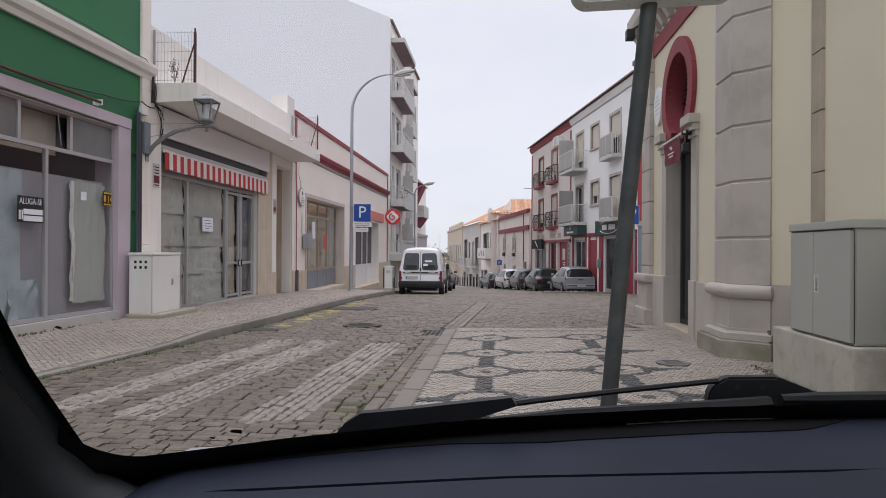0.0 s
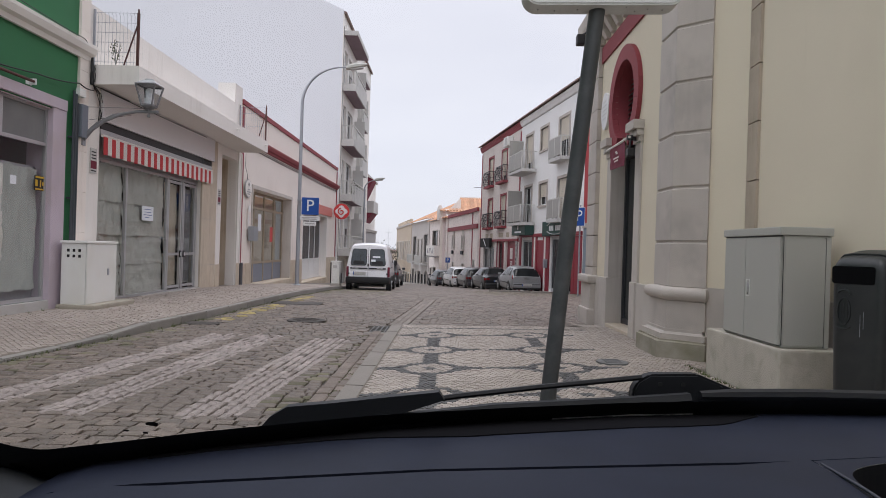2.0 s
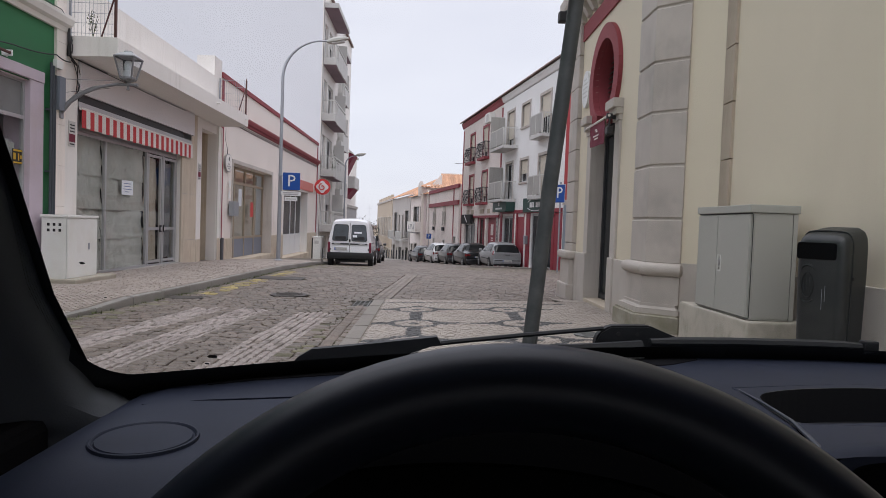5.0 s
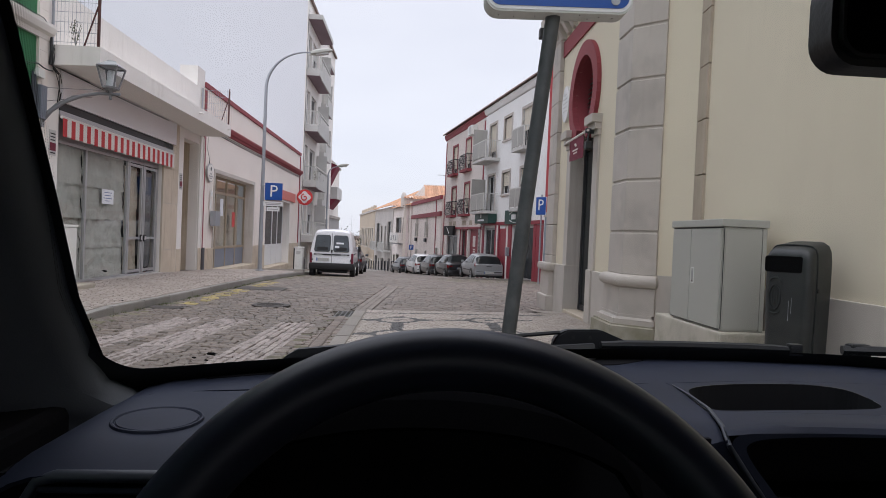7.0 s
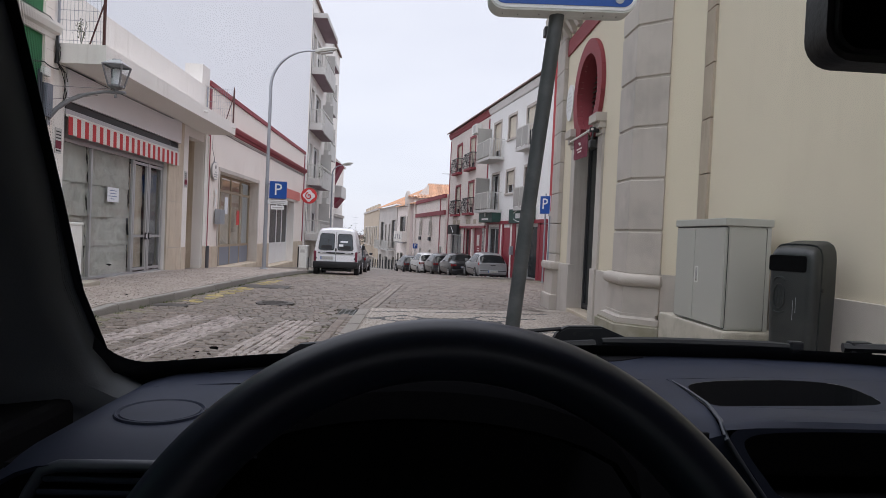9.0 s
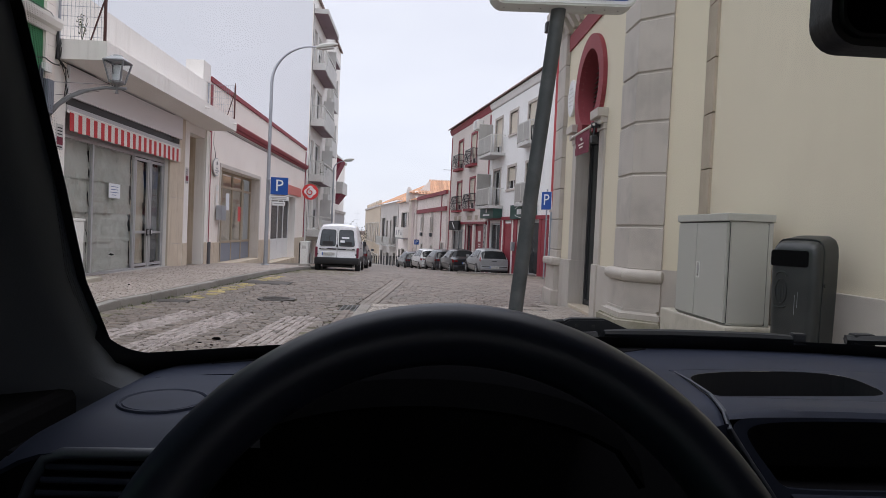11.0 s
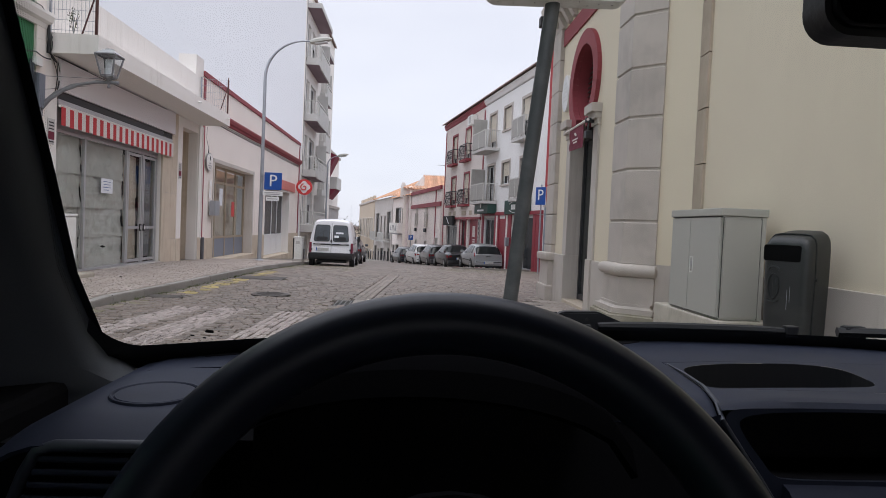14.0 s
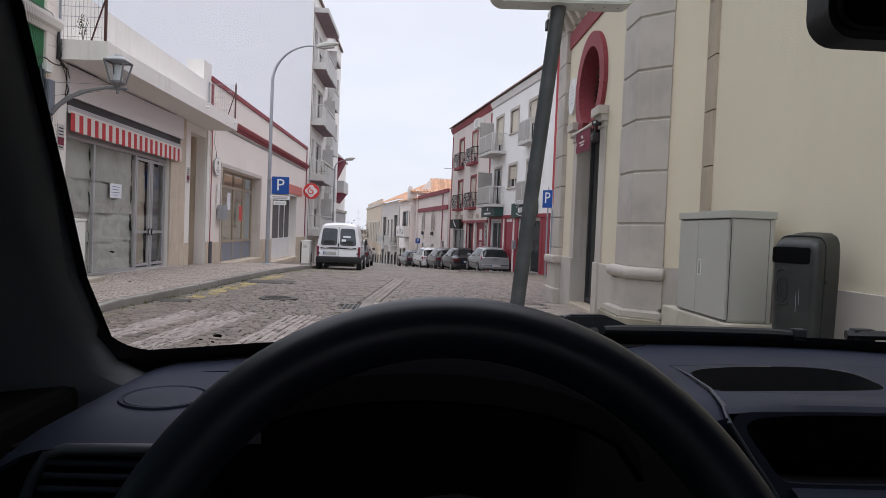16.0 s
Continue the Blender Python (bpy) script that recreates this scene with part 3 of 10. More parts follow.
part("bracket", bm, WHITE_SIGN, tb, "white bracket at the tube's end")
DUCT = surf("dark_grey_duct", (0.05, 0.058, 0.07), 0.6, 0.1, 4, 60, 0.1)
for yy, r, zt in ((11.40, 0.020, 3.95), (11.46, 0.028, 3.90), (11.53, 0.020, 3.75)):
    bm = bmesh.new()
    tube(bm, [(XL + 0.085, yy, 0.05), (XL + 0.085, yy, zt)], r, 10)
    for z in (0.9, 2.0, 3.1):
        box(bm, XL, XL + 0.09, yy - r - 0.008, yy + r + 0.008, z, z + 0.03)
    solo("cable_duct", bm, DUCT, "dark grey plastic cable duct clipped to the wall", "pipe", group="cable ducts by the cabinet")
solo("junction_box", boxed(XL + 0.05, XL + 0.13, 11.50, 11.70, 3.88, 4.03, bev=0.01), CABINET_WHITE, "small white junction box on the pilaster", "junction box")
BOX_BLUEGREY = surf("bluish_grey_plastic", (0.19, 0.21, 0.25), 0.55, 0.06, 4, 60, 0.1)
solo("meter_box", boxed(XL + 0.05, XL + 0.13, 11.60, 11.79, 3.15, 3.76, bev=0.015), BOX_BLUEGREY, "tall bluish-grey meter box on the pilaster", "meter box")


def wire(pts, r=0.008, sag=0.0, label="black cable slung along the facade", name="cable"):
    bm = bmesh.new()
    pts = [Vector(p) for p in pts]
    out = []
    for a, b in zip(pts, pts[1:]):
        for k in range(6):
            t = k / 6
            p = a.lerp(b, t)
            p.z -= sag * 4 * t * (1 - t)
            out.append(p)
    out.append(pts[-1])
    tube(bm, out, r, 5)
    return solo(name, bm, BLACK, label, "cable", group="facade cables")


wire([(XL + 0.05, 4, 3.80), (XL + 0.05, 8.2, 3.82), (XL + 0.06, 10.4, 3.98), (XL + 0.09, 11.55, 4.12), (XL + 0.09, 12.0, 4.1)], 0.012, 0.03)
wire([(XL + 0.20, 4, 4.93), (XL + 0.20, 9.8, 4.94), (XL + 0.20, 11.5, 4.915), (XL + 0.12, 11.96, 4.75)], 0.008, 0.01)
wire([(XL + 0.07, 11.95, 4.78), (XL + 0.10, 11.93, 4.45), (XL + 0.07, 11.96, 4.2)], 0.03, 0.0)
wire([(XL + 0.09, 12.10, 4.62), (XL + 0.11, 11.97, 4.45), (XL + 0.10, 11.92, 4.22), (XL + 0.09, 12.1, 4.12)], 0.012, 0.0)
wire([(XL + 0.09, 12.03, 4.60), (XL + 0.12, 11.94, 4.4), (XL + 0.11, 11.97, 4.2), (XL + 0.09, 12.22, 4.10)], 0.010, 0.0)
wire([(XL + 0.09, 12.14, 4.60), (XL + 0.11, 12.02, 4.44), (XL + 0.11, 12.0, 4.26)], 0.008, 0.0)
wire([(XL + 0.07, 12.05, 4.15), (XL + 0.09, 12.22, 4.08), (XL + 0.07, 12.28, 3.85), (XL + 0.07, 12.24, 3.62), (XL + 0.07, 12.20, 3.45)], 0.009, 0.0)
wire([(XL + 0.07, 12.06, 4.16), (XL + 0.09, 12.26, 4.10), (XL + 0.07, 12.38, 3.90), (XL + 0.07, 12.33, 3.66), (XL + 0.07, 12.22, 3.50)], 0.007, 0.0)
wire([(XL + 0.08, 12.10, 4.14), (XL + 0.09, 12.20, 3.95), (XL + 0.07, 12.32, 3.72), (XL + 0.07, 12.24, 3.48)], 0.007, 0.0)
# thin black bar along the corner between canopy and fascia panel
wire([(XL + 0.115, 12.05, 4.19), (XL + 0.115, 17.6, 4.19)], 0.008, 0.01, "thin black line along the canopy's underside")
wire([(XL + 0.118, 12.20, 4.192), (XL + 0.118, 13.3, 4.192)], 0.014, 0.0, "short brown sleeve on the canopy line", "cable_sleeve")
wire([(XL + 0.05, 11.9, 3.52), (XL + 0.9, 11.85, 3.62)], 0.004, 0.0, "thin steel stay to the lantern bracket")


def canopy_shop():
    h = thing("canopy_shop", "white single-storey shop with a deep concrete canopy", "building", (XL, 16.4, -0.1))
    y0, y1 = 11.925, 20.86
    bm = bmesh.new()
    wall_cells(bm, (y0, y1), (-0.4, 4.62), XL - 0.3, XL, [(12.36, 17.56, -0.15, 3.5), (19.06, 20.52, -0.2, 3.95)])
    wpart("wall", bm, WHITE, h)
    box_y = boxed(XL - 6, XL - 0.3, y0, y1, 4.45, 4.6)
    wpart("roof", box_y, CONCRETE, h, "flat concrete roof terrace")
    # canopy slab and parapet
    bm = bmesh.new()
    prism(bm, [(XL + 0.002, 4.225), (-5.94, 4.245), (-5.94, 4.60), (XL + 0.002, 4.60)], 'y', 12.02, 20.66)
    wpart("canopy", bm, WHITE, h, "white rendered canopy slab, slightly stained")
    wpart("parapet", boxed(XL - 0.25, XL, 11.93, 20.86, 4.621, 5.75), WHITE, h, "white parapet wall above the canopy")
    wpart("pier", boxed(XL - 0.55, XL + 0.004, 20.14, 20.862, 5.751, 6.37, bev=0.01), WHITE, h, "small white block on the parapet's end")
    for y in (17.6, 20.3):
        bm = bmesh.new()
        tube(bm, [(-5.96, y, 4.44), (-5.83, y, 4.43)], 0.022, 8)
        wpart("drain_spout", bm, WHITE, h)
    # beige stone piers
    for a, b, m, nm in ((17.562, 18.66, BEIGE, "stone_pier"), (18.662, 19.04, WHITE, "white_pier"), (20.54, 20.855, WHITE, "white_pier")):
        bm = boxed(XL - 0.1, XL + 0.05, a, b, -0.3, 4.22, bev=0.006)
        p = wpart(nm, bm, m, h)
        if m is WHITE:
            wpart("pier_base", boxed(XL - 0.1, XL + 0.065, a + 0.01, b - 0.01, -0.3, 0.62, bev=0.006), BEIGE, h, "beige stone pier base")
    for z in (0.62, 1.92):
        wpart("joint", boxed(XL + 0.045, XL + 0.053, 17.57, 18.65, z, z + 0.012), CONCRETE, h)
    wpart("white_pier", boxed(XL - 0.05, XL + 0.04, 11.925, 12.345, -0.2, 4.22, bev=0.006), WHITE, h)
    # fascia panel and dark slot over the awning
    wpart("fascia_panel", boxed(XL + 0.003, XL + 0.10, 12.35, 18.3, 3.60, 4.222, bev=0.006), surf("lilac_white_panel", (0.74, 0.715, 0.73), 0.7, 0.04, 1, 60, 0.05, stain=(0.6, 0.58, 0.58), stain_amount=0.3), h, "smooth grey-white fascia panel above the awning")
    wpart("awning_box", boxed(XL + 0.003, XL + 0.06, 12.36, 18.2, 3.33, 3.44, bev=0.006), ALU, h)
    wpart("slot", boxed(XL + 0.003, XL + 0.05, 12.36, 18.2, 3.441, 3.597), BLACK, h, "dark slot of the awning box")
    # entrance recess
    wpart("recess_wall", boxed(XL - 1.3, XL - 1.2, 18.9, 20.6, -0.3, 4.0), BEIGE, h)
    for y in (19.0, 20.53):
        wpart("recess_side", boxed(XL - 1.2, XL - 0.301, y, y + 0.06, -0.3, 4.0), BEIGE, h)
    wpart("recess_ceiling", boxed(XL - 1.3, XL - 0.301, 18.9, 20.6, 3.96, 4.02), BEIGE, h)
    # glazed front
    xg = XL - 0.14
    bm = bmesh.new()
    frame_bars(bm, xg, xg + 0.06, [(12.39, -0.05, 2.9), (13.69, 0.02, 2.9), (15.70, -0.05, 2.9), (16.61, -0.05, 2.9), (17.50, -0.05, 2.9)],
               [(2.87, 12.36, 17.54), (0.04, 12.36, 15.7)], 0.065)
    frame_bars(bm, xg + 0.004, xg + 0.056, [(15.79, 0.0, 2.82), (16.52, 0.0, 2.82), (16.70, 0.0, 2.82), (17.42, 0.0, 2.82)],
               [(0.12, 15.75, 16.56), (0.12, 16.66, 17.46), (0.95, 15.75, 16.56), (0.95, 16.66, 17.46), (2.78, 15.75, 16.56), (2.78, 16.66, 17.46), (0.02, 15.75, 17.46)], 0.065)
    shop = wpart("shop_window", bm, ALU, h, "grey aluminium shopfront with papered panes and a double door")
    for a, b, c, d in ((12.42, 13.66, 0.07, 2.84), (13.72, 15.67, 0.07, 2.84), (15.84, 16.47, 0.17, 2.73), (16.75, 17.37, 0.17, 2.73)):
        wpart("pane", boxed(xg + 0.024, xg + 0.032, a, b, c, d), PANE, shop).visible_shadow = False
    wpart("transom", boxed(xg, xg + 0.05, 12.36, 17.56, 2.91, 3.5), ALU, shop)
    for y in (16.50, 16.72):
        wpart("door_handle", boxed(xg + 0.06, xg + 0.085, y - 0.05, y + 0.05, 0.86, 1.04, bev=0.006), BLACK, shop)
        wpart("handle_plate", boxed(xg + 0.086, xg + 0.092, y - 0.02, y + 0.02, 0.90, 1.0), WHITE_SIGN, shop)
    wpart("threshold", boxed(XL - 0.3, XL + 0.09, 12.36, 17.56, -0.3, 0.015, bev=0.01), CONCRETE, h, "low cement threshold along the shopfront")
    PAPERING = surf("grey_kraft_papering", (0.54, 0.53, 0.485), 0.85, 0.08, 1.5, 25, 0.6, 0.018, stain=(0.42, 0.42, 0.38), stain_amount=0.55, stain_scale=1.2)
    for a, b, sd in ((12.40, 13.68, 2.2), (13.70, 15.69, 6.4)):
        for k, (z0, z1) in enumerate(((0.05, 0.78), (0.74, 1.42), (1.38, 2.12), (2.08, 2.86))):
            bm = bmesh.new()
            sheet(bm, (xg - 0.022, a, z0), (0, b - a, 0), (-0.05, 0, z1 - z0), 36, 14, 0.040, 5, sd + k * 3.1, 0.002)
            wpart("window_papering", bm, PAPERING, shop)
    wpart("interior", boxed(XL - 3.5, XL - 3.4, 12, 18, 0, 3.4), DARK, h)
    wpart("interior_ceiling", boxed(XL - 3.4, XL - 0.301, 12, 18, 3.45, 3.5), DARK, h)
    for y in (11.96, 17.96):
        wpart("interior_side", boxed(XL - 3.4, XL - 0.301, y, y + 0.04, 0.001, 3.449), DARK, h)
    wpart("interior_floor", boxed(XL - 3.5, XL - 0.3, 12, 18, -0.04, 0.0), CONCRETE, h)
    bm = bmesh.new()
    sheet(bm, (xg - 0.06, 16.73, 0.2), (0, 0.66, 0), (0, 0, 2.5), 8, 12, 0.01, 4, 3.3, 0.002)
    wpart("door_blind", bm, surf("dark_grey_blind", (0.17, 0.17, 0.175), 0.8, 0.08, 2, 40, 0.1), shop, "dark grey blind behind the glass")
    TAN_PAPER = surf("tan_kraft_paper", (0.52, 0.45, 0.36), 0.85, 0.12, 1.5, 25, 0.4, 0.01)
    for k, (z0, z1) in enumerate(((0.15, 0.98), (0.94, 1.75), (1.70, 2.74))):
        bm = bmesh.new()
        sheet(bm, (xg - 0.06, 15.80, z0), (0, 0.72, 0), (-0.03, 0, z1 - z0), 10, 8, 0.02, 4, 7.3 + k, 0.002)
        wpart("window_papering", bm, TAN_PAPER, shop, "tan paper behind the door glass")
    return h


canopy_shop()

# striped valance
aw = thing("striped_awning", "folded red and white striped awning with a straight valance", "awning", (XL + 0.1, 15.3, 2.95))
bm = bmesh.new()
tube(bm, [(XL + 0.085, 12.36, 3.31), (XL + 0.085, 18.15, 3.31)], 0.032, 10)
wpart("roller", bm, AWN_WHITE, aw, "rolled awning cloth")
NST = 38
for k in range(NST):
    a = 12.37 + (18.14 - 12.37) * k / NST
    b = 12.37 + (18.14 - 12.37) * (k + 1) / NST
    bm = bmesh.new()
    zb = 2.94 + 0.012 * math.sin(k * 2.1)
    prism(bm, [(XL + 0.105, 3.30), (XL + 0.111, 3.30), (XL + 0.116, zb), (XL + 0.11, zb)], 'y', a, b)
    wpart("stripe", bm, AWN_RED if k % 2 == 0 else AWN_WHITE, aw)

# paper notice, street plates
s = thing("paper_notice", "white paper notice with blue print taped to the window", "notice", (XL - 0.1, 14.7, 1.74))
wpart("paper", boxed(XL - 0.105, XL - 0.1, 14.45, 15.0, 1.74, 2.07), PAPER, s)
INK = surf("blue_ink", (0.10, 0.16, 0.33), 0.8, 0.05, 4, 60, 0)
for z, a, b in ((2.0, 14.55, 14.90), (1.935, 14.56, 14.88), (1.87, 14.52, 14.92), (1.81, 14.6, 14.8)):
    wpart("bar", boxed(XL - 0.099, XL - 0.098, a, b, z - 0.007, z + 0.007), INK, s)
for y, z in ((12.13, 2.78), (18.85, 2.62)):
    s = thing("wall_plate", "small red and grey poster plate on the white pier", "plate", (XL + 0.05, y, z), group="plates on the piers")
    wpart("backing", boxed(XL + 0.052, XL + 0.06, y - 0.11, y + 0.11, z - 0.24, z + 0.24), BALCONY, s)
    wpart("red_band", boxed(XL + 0.061, XL + 0.064, y - 0.10, y + 0.10, z - 0.15, z + 0.0), MAROON, s)
    for dz in (0.17, 0.11, 0.05, -0.19):
        wpart("bar", boxed(XL + 0.061, XL + 0.063, y - 0.08, y + 0.08, z + dz - 0.012, z + dz + 0.012), BLACK, s)


def mesh_fence(name, label, x0, x1, y, z0, z1):
    """A welded mesh panel across the end of the terrace, on two posts, one of them brown iron with a stay."""
    f = thing(name, label, "fence", (x0, y, z0))
    bm = bmesh.new()
    box(bm, x0 - 0.018, x0 + 0.018, y - 0.018, y + 0.018, z0, z1)
    wpart("post", bm, GALV, f)
    bm = bmesh.new()
    box(bm, x1 - 0.021, x1 + 0.021, y - 0.021, y + 0.021, z0, z1 - 0.06)
    box(bm, x1 - 0.012, x1 + 0.012, y - 0.012, y + 0.012, z1 - 0.06, z1 + 0.02)
    wpart("post", bm, BROWN_IRON, f, "rust-brown iron post")
    bm = bmesh.new()
    tube(bm, [(x1 - 0.02, y, z1 - 0.3), (x1 - 0.26, y, z0)], 0.015, 6)
    wpart("stay", bm, BROWN_IRON, f)
    n = max(6, int((x1 - x0) / 0.065))
    for k in range(1, n):
        x = x0 + (x1 - x0) * k / n
        bm = bmesh.new()
        tube(bm, [(x, y, z0), (x, y, z1 - 0.12), (x, y - 0.04, z1 - 0.08), (x, y, z1 - 0.03)], 0.0035, 4)
        wpart("wire", bm, GALV, f)
    for k in range(6):
        z = z0 + 0.06 + (z1 - z0 - 0.12) * k / 5
        bm = bmesh.new()
        tube(bm, [(x0, y - 0.004, z), (x1, y - 0.004, z)], 0.004, 4)
        wpart("rail", bm, GALV, f)
    return f


mesh_fence("terrace_fence", "welded mesh terrace fence with a brown iron post", -6.83, -5.99, 12.04, 4.6, 5.66)
mesh_fence("terrace_fence", "welded mesh terrace fence against the red-trimmed house", -6.83, -5.99, 20.55, 4.6, 5.75)

# a weed on the terrace edge
LEAF = surf("dry_weed_leaf", (0.07, 0.085, 0.04), 0.8, 0.2, 6, 60, 0.1)
weed = thing("weed", "small dry weed growing on the terrace edge", "plant", (-6.45, 12.12, 4.6))
bm = bmesh.new()
rnd = random.Random(5)
for k in range(5):
    a = rnd.uniform(0, 6.28)
    tip = Vector((-6.45 + 0.10 * math.cos(a), 12.12 + 0.06 * math.sin(a), 4.6 + rnd.uniform(0.25, 0.5)))
    tube(bm, [(-6.45, 12.12, 4.6), tip.lerp(Vector((-6.45, 12.12, 4.7)), 0.5), tip], 0.005, 4)
wpart("stems", bm, LEAF, weed)
bm = bmesh.new()
for k in range(70):
    c = Vector((-6.45 + rnd.gauss(0, 0.06), 12.12 + rnd.gauss(0, 0.04), 4.6 + rnd.uniform(0.12, 0.5)))
    r = rnd.uniform(0.012, 0.03)
    q = [c + Vector((rnd.uniform(-r, r), rnd.uniform(-r, r), rnd.uniform(-r, r))) for _ in range(4)]
    bm.faces.new([bm.verts.new(p) for p in q])
wpart("leaves", bm, LEAF, weed)


def red_trim_house():
    h = thing("red_trim_house", "long white single-storey house with red trim lines", "building", (XL, 30, -0.5))
    y0, y1 = 20.87, 38.95
    holes = [(22.25, 27.7, -0.28, 3.2), (30.0, 35.9, -0.6, 2.82)]
    bm = bmesh.new()
    wall_cells(bm, (y0, y1), (-1.6, 5.95), XL - 0.45, XL, holes)
    wpart("wall", bm, WARM, h)
    wpart("roof", boxed(XL - 8, XL - 0.45, y0, y1, 5.3, 5.45), CONCRETE, h)
    bm = bmesh.new()
    box(bm, XL - 0.46, XL + 0.05, y0, y1, 5.86, 6.03, bev=0.01)
    wpart("top_band", bm, RED, h, "dark red coping band")
    bm = bmesh.new()
    prism(bm, [(XL + 0.002, 4.66), (XL + 0.05, 4.66), (XL + 0.07, 4.73), (XL + 0.13, 4.77), (XL + 0.17, 4.87), (XL + 0.17, 4.93), (XL + 0.002, 4.97)], 'y', y0, y1)
    wpart("cornice", bm, RED, h, "dark red moulded cornice")
    for a in (20.9, 38.7):
        wpart("red_strip", boxed(XL - 0.01, XL + 0.03, a, a + 0.2, 0.0, 5.79), RED, h)
    for a, b in ((20.88, 22.18), (27.78, 29.95), (35.98, 38.94)):
        wpart("plinth", boxed(XL - 0.01, XL + 0.05, a, b, -1.2, 0.58, bev=0.008), BEIGE, h, "beige stone plinth")
    for (a, b, zb, zt), xg in zip(holes, (XL - 0.40, XL - 0.40)):
        bm = bmesh.new()   # stone surround
        box(bm, XL - 0.44, XL + 0.03, a - 0.12, a + 0.002, zb - 0.4, zt + 0.1, bev=0.008)
        box(bm, XL - 0.44, XL + 0.03, b - 0.002, b + 0.12, zb - 0.4, zt + 0.1, bev=0.008)
        box(bm, XL - 0.44, XL + 0.04, a - 0.14, b + 0.14, zt + 0.001, zt + 0.14, bev=0.008)
        wpart("opening_surround", bm, STONE_PALE if a < 25 else WHITE, h)
        wpart("step", boxed(XL - 0.44, XL + 0.14, a - 0.14, b + 0.14, zb - 0.5, zb + 0.08, bev=0.012), BEIGE, h, "worn beige doorstep")
    # first front: brownish glazed doors above grey-blue panels
    PANEL_BLUE = surf("grey_blue_door_paint", (0.20, 0.215, 0.26), 0.6, 0.05, 3, 60, 0.1)
    FRAME_TAN = surf("tan_wood_frame", (0.36, 0.29, 0.21), 0.6, 0.1, 3, 50, 0.15)
    DRAPE = surf("beige_blind", (0.58, 0.51, 0.42), 0.85, 0.06, 2, 40, 0.2)
    xg = XL - 0.40
    ys = [22.28, 23.6, 24.95, 26.3, 27.67]
    bm = bmesh.new()
    frame_bars(bm, xg, xg + 0.06, [(y, -0.2, 3.18) for y in ys], [(3.15, 22.25, 27.7), (2.60, 22.25, 27.7), (0.55, 22.25, 27.7)], 0.09)
    shop = wpart("glazed_doors", bm, FRAME_TAN, h, "tan wooden glazed doors above grey-blue panels")
    for a, b in zip(ys, ys[1:]):
        wpart("door_panel", boxed(xg + 0.01, xg + 0.045, a + 0.05, b - 0.05, -0.19, 0.50, bev=0.008), PANEL_BLUE, shop, "grey-blue lower door panel")
        wpart("pane", boxed(xg + 0.02, xg + 0.028, a + 0.05, b - 0.05, 0.6, 2.55), PANE, shop).visible_shadow = False
        wpart("fanlight", boxed(xg + 0.02, xg + 0.028, a + 0.05, b - 0.05, 2.65, 3.10), PANE, shop).visible_shadow = False
    wpart("blind", boxed(xg - 0.25, xg - 0.22, 22.3, 27.6, -0.1, 3.1), DRAPE, shop, "drawn beige blind")
    wpart("poster", boxed(xg + 0.03, xg + 0.034, 26.35 - 0.5, 26.35 - 0.1, 1.35, 1.95), RED_SIGN, shop, "small red poster on the glass")
    wpart("poster", boxed(xg + 0.03, xg + 0.034, 24.2, 24.6, 1.75, 2.4), PAPER, shop)
    # second front: white door and dark panes under a red sign
    xg = XL - 0.40
    ys = [30.05, 31.6, 33.2, 34.5, 35.85]
    bm = bmesh.new()
    frame_bars(bm, xg, xg + 0.06, [(y, -0.5, 2.8) for y in ys], [(2.76, 30.0, 35.9), (0.5, 30.0, 35.9)], 0.10)
    shop = wpart("glazed_doors", bm, WHITE_SIGN, h, "white-framed glazed doors with white lower panels")
    for a, b in zip(ys, ys[1:]):
        wpart("door_panel", boxed(xg + 0.01, xg + 0.045, a + 0.05, b - 0.05, -0.5, 0.45, bev=0.008), WHITE_SIGN, shop)
        wpart("pane", boxed(xg + 0.02, xg + 0.028, a + 0.05, b - 0.05, 0.56, 2.7), PANE_DARK, shop)
    return h


red_trim_house()
SIGN_PINK = surf("faded_red_sign_panel", (0.60, 0.18, 0.15), 0.6, 0.06, 3, 50, 0)
solo("shop_fascia", boxed(XL + 0.02, XL + 0.09, 30.4, 37.2, 2.93, 3.42, bev=0.008), SIGN_PINK, "faded red fascia board over the shop door", "sign")
solo("gas_meter_box", boxed(XL + 0.05, XL + 0.25, 21.7, 22.2, 1.35, 1.86, bev=0.015), GALV, "grey metal meter box on the white wall", "meter box")
s = thing("oval_wall_sign", "oval cream wall sign with a grey rim hung from a hook", "sign", (XL + 0.05, 21.55, 2.85))


def oval(bm, x0, x1, cy, cz, ry, rz, seg=28):
    prism(bm, [(cy + ry * math.cos(2 * math.pi * k / seg), cz + rz * math.sin(2 * math.pi * k / seg)) for k in range(seg)], 'x', x0, x1)
    return bm


wpart("rim", oval(bmesh.new(), XL + 0.04, XL + 0.07, 21.55, 3.14, 0.36, 0.31), GREY_WALL, s)
wpart("face", oval(bmesh.new(), XL + 0.071, XL + 0.08, 21.55, 3.14, 0.33, 0.28), WHITE, s)
for z, w in ((3.02, 0.2), (2.95, 0.14), (3.10, 0.1)):
    wpart("bar", boxed(XL + 0.081, XL + 0.083, 21.55 - w, 21.55 + w, z - 0.02, z + 0.02), GREY_WALL, s)
wpart("emblem", oval(bmesh.new(), XL + 0.081, XL + 0.083, 21.55, 3.27, 0.06, 0.07, 12), IRON, s)
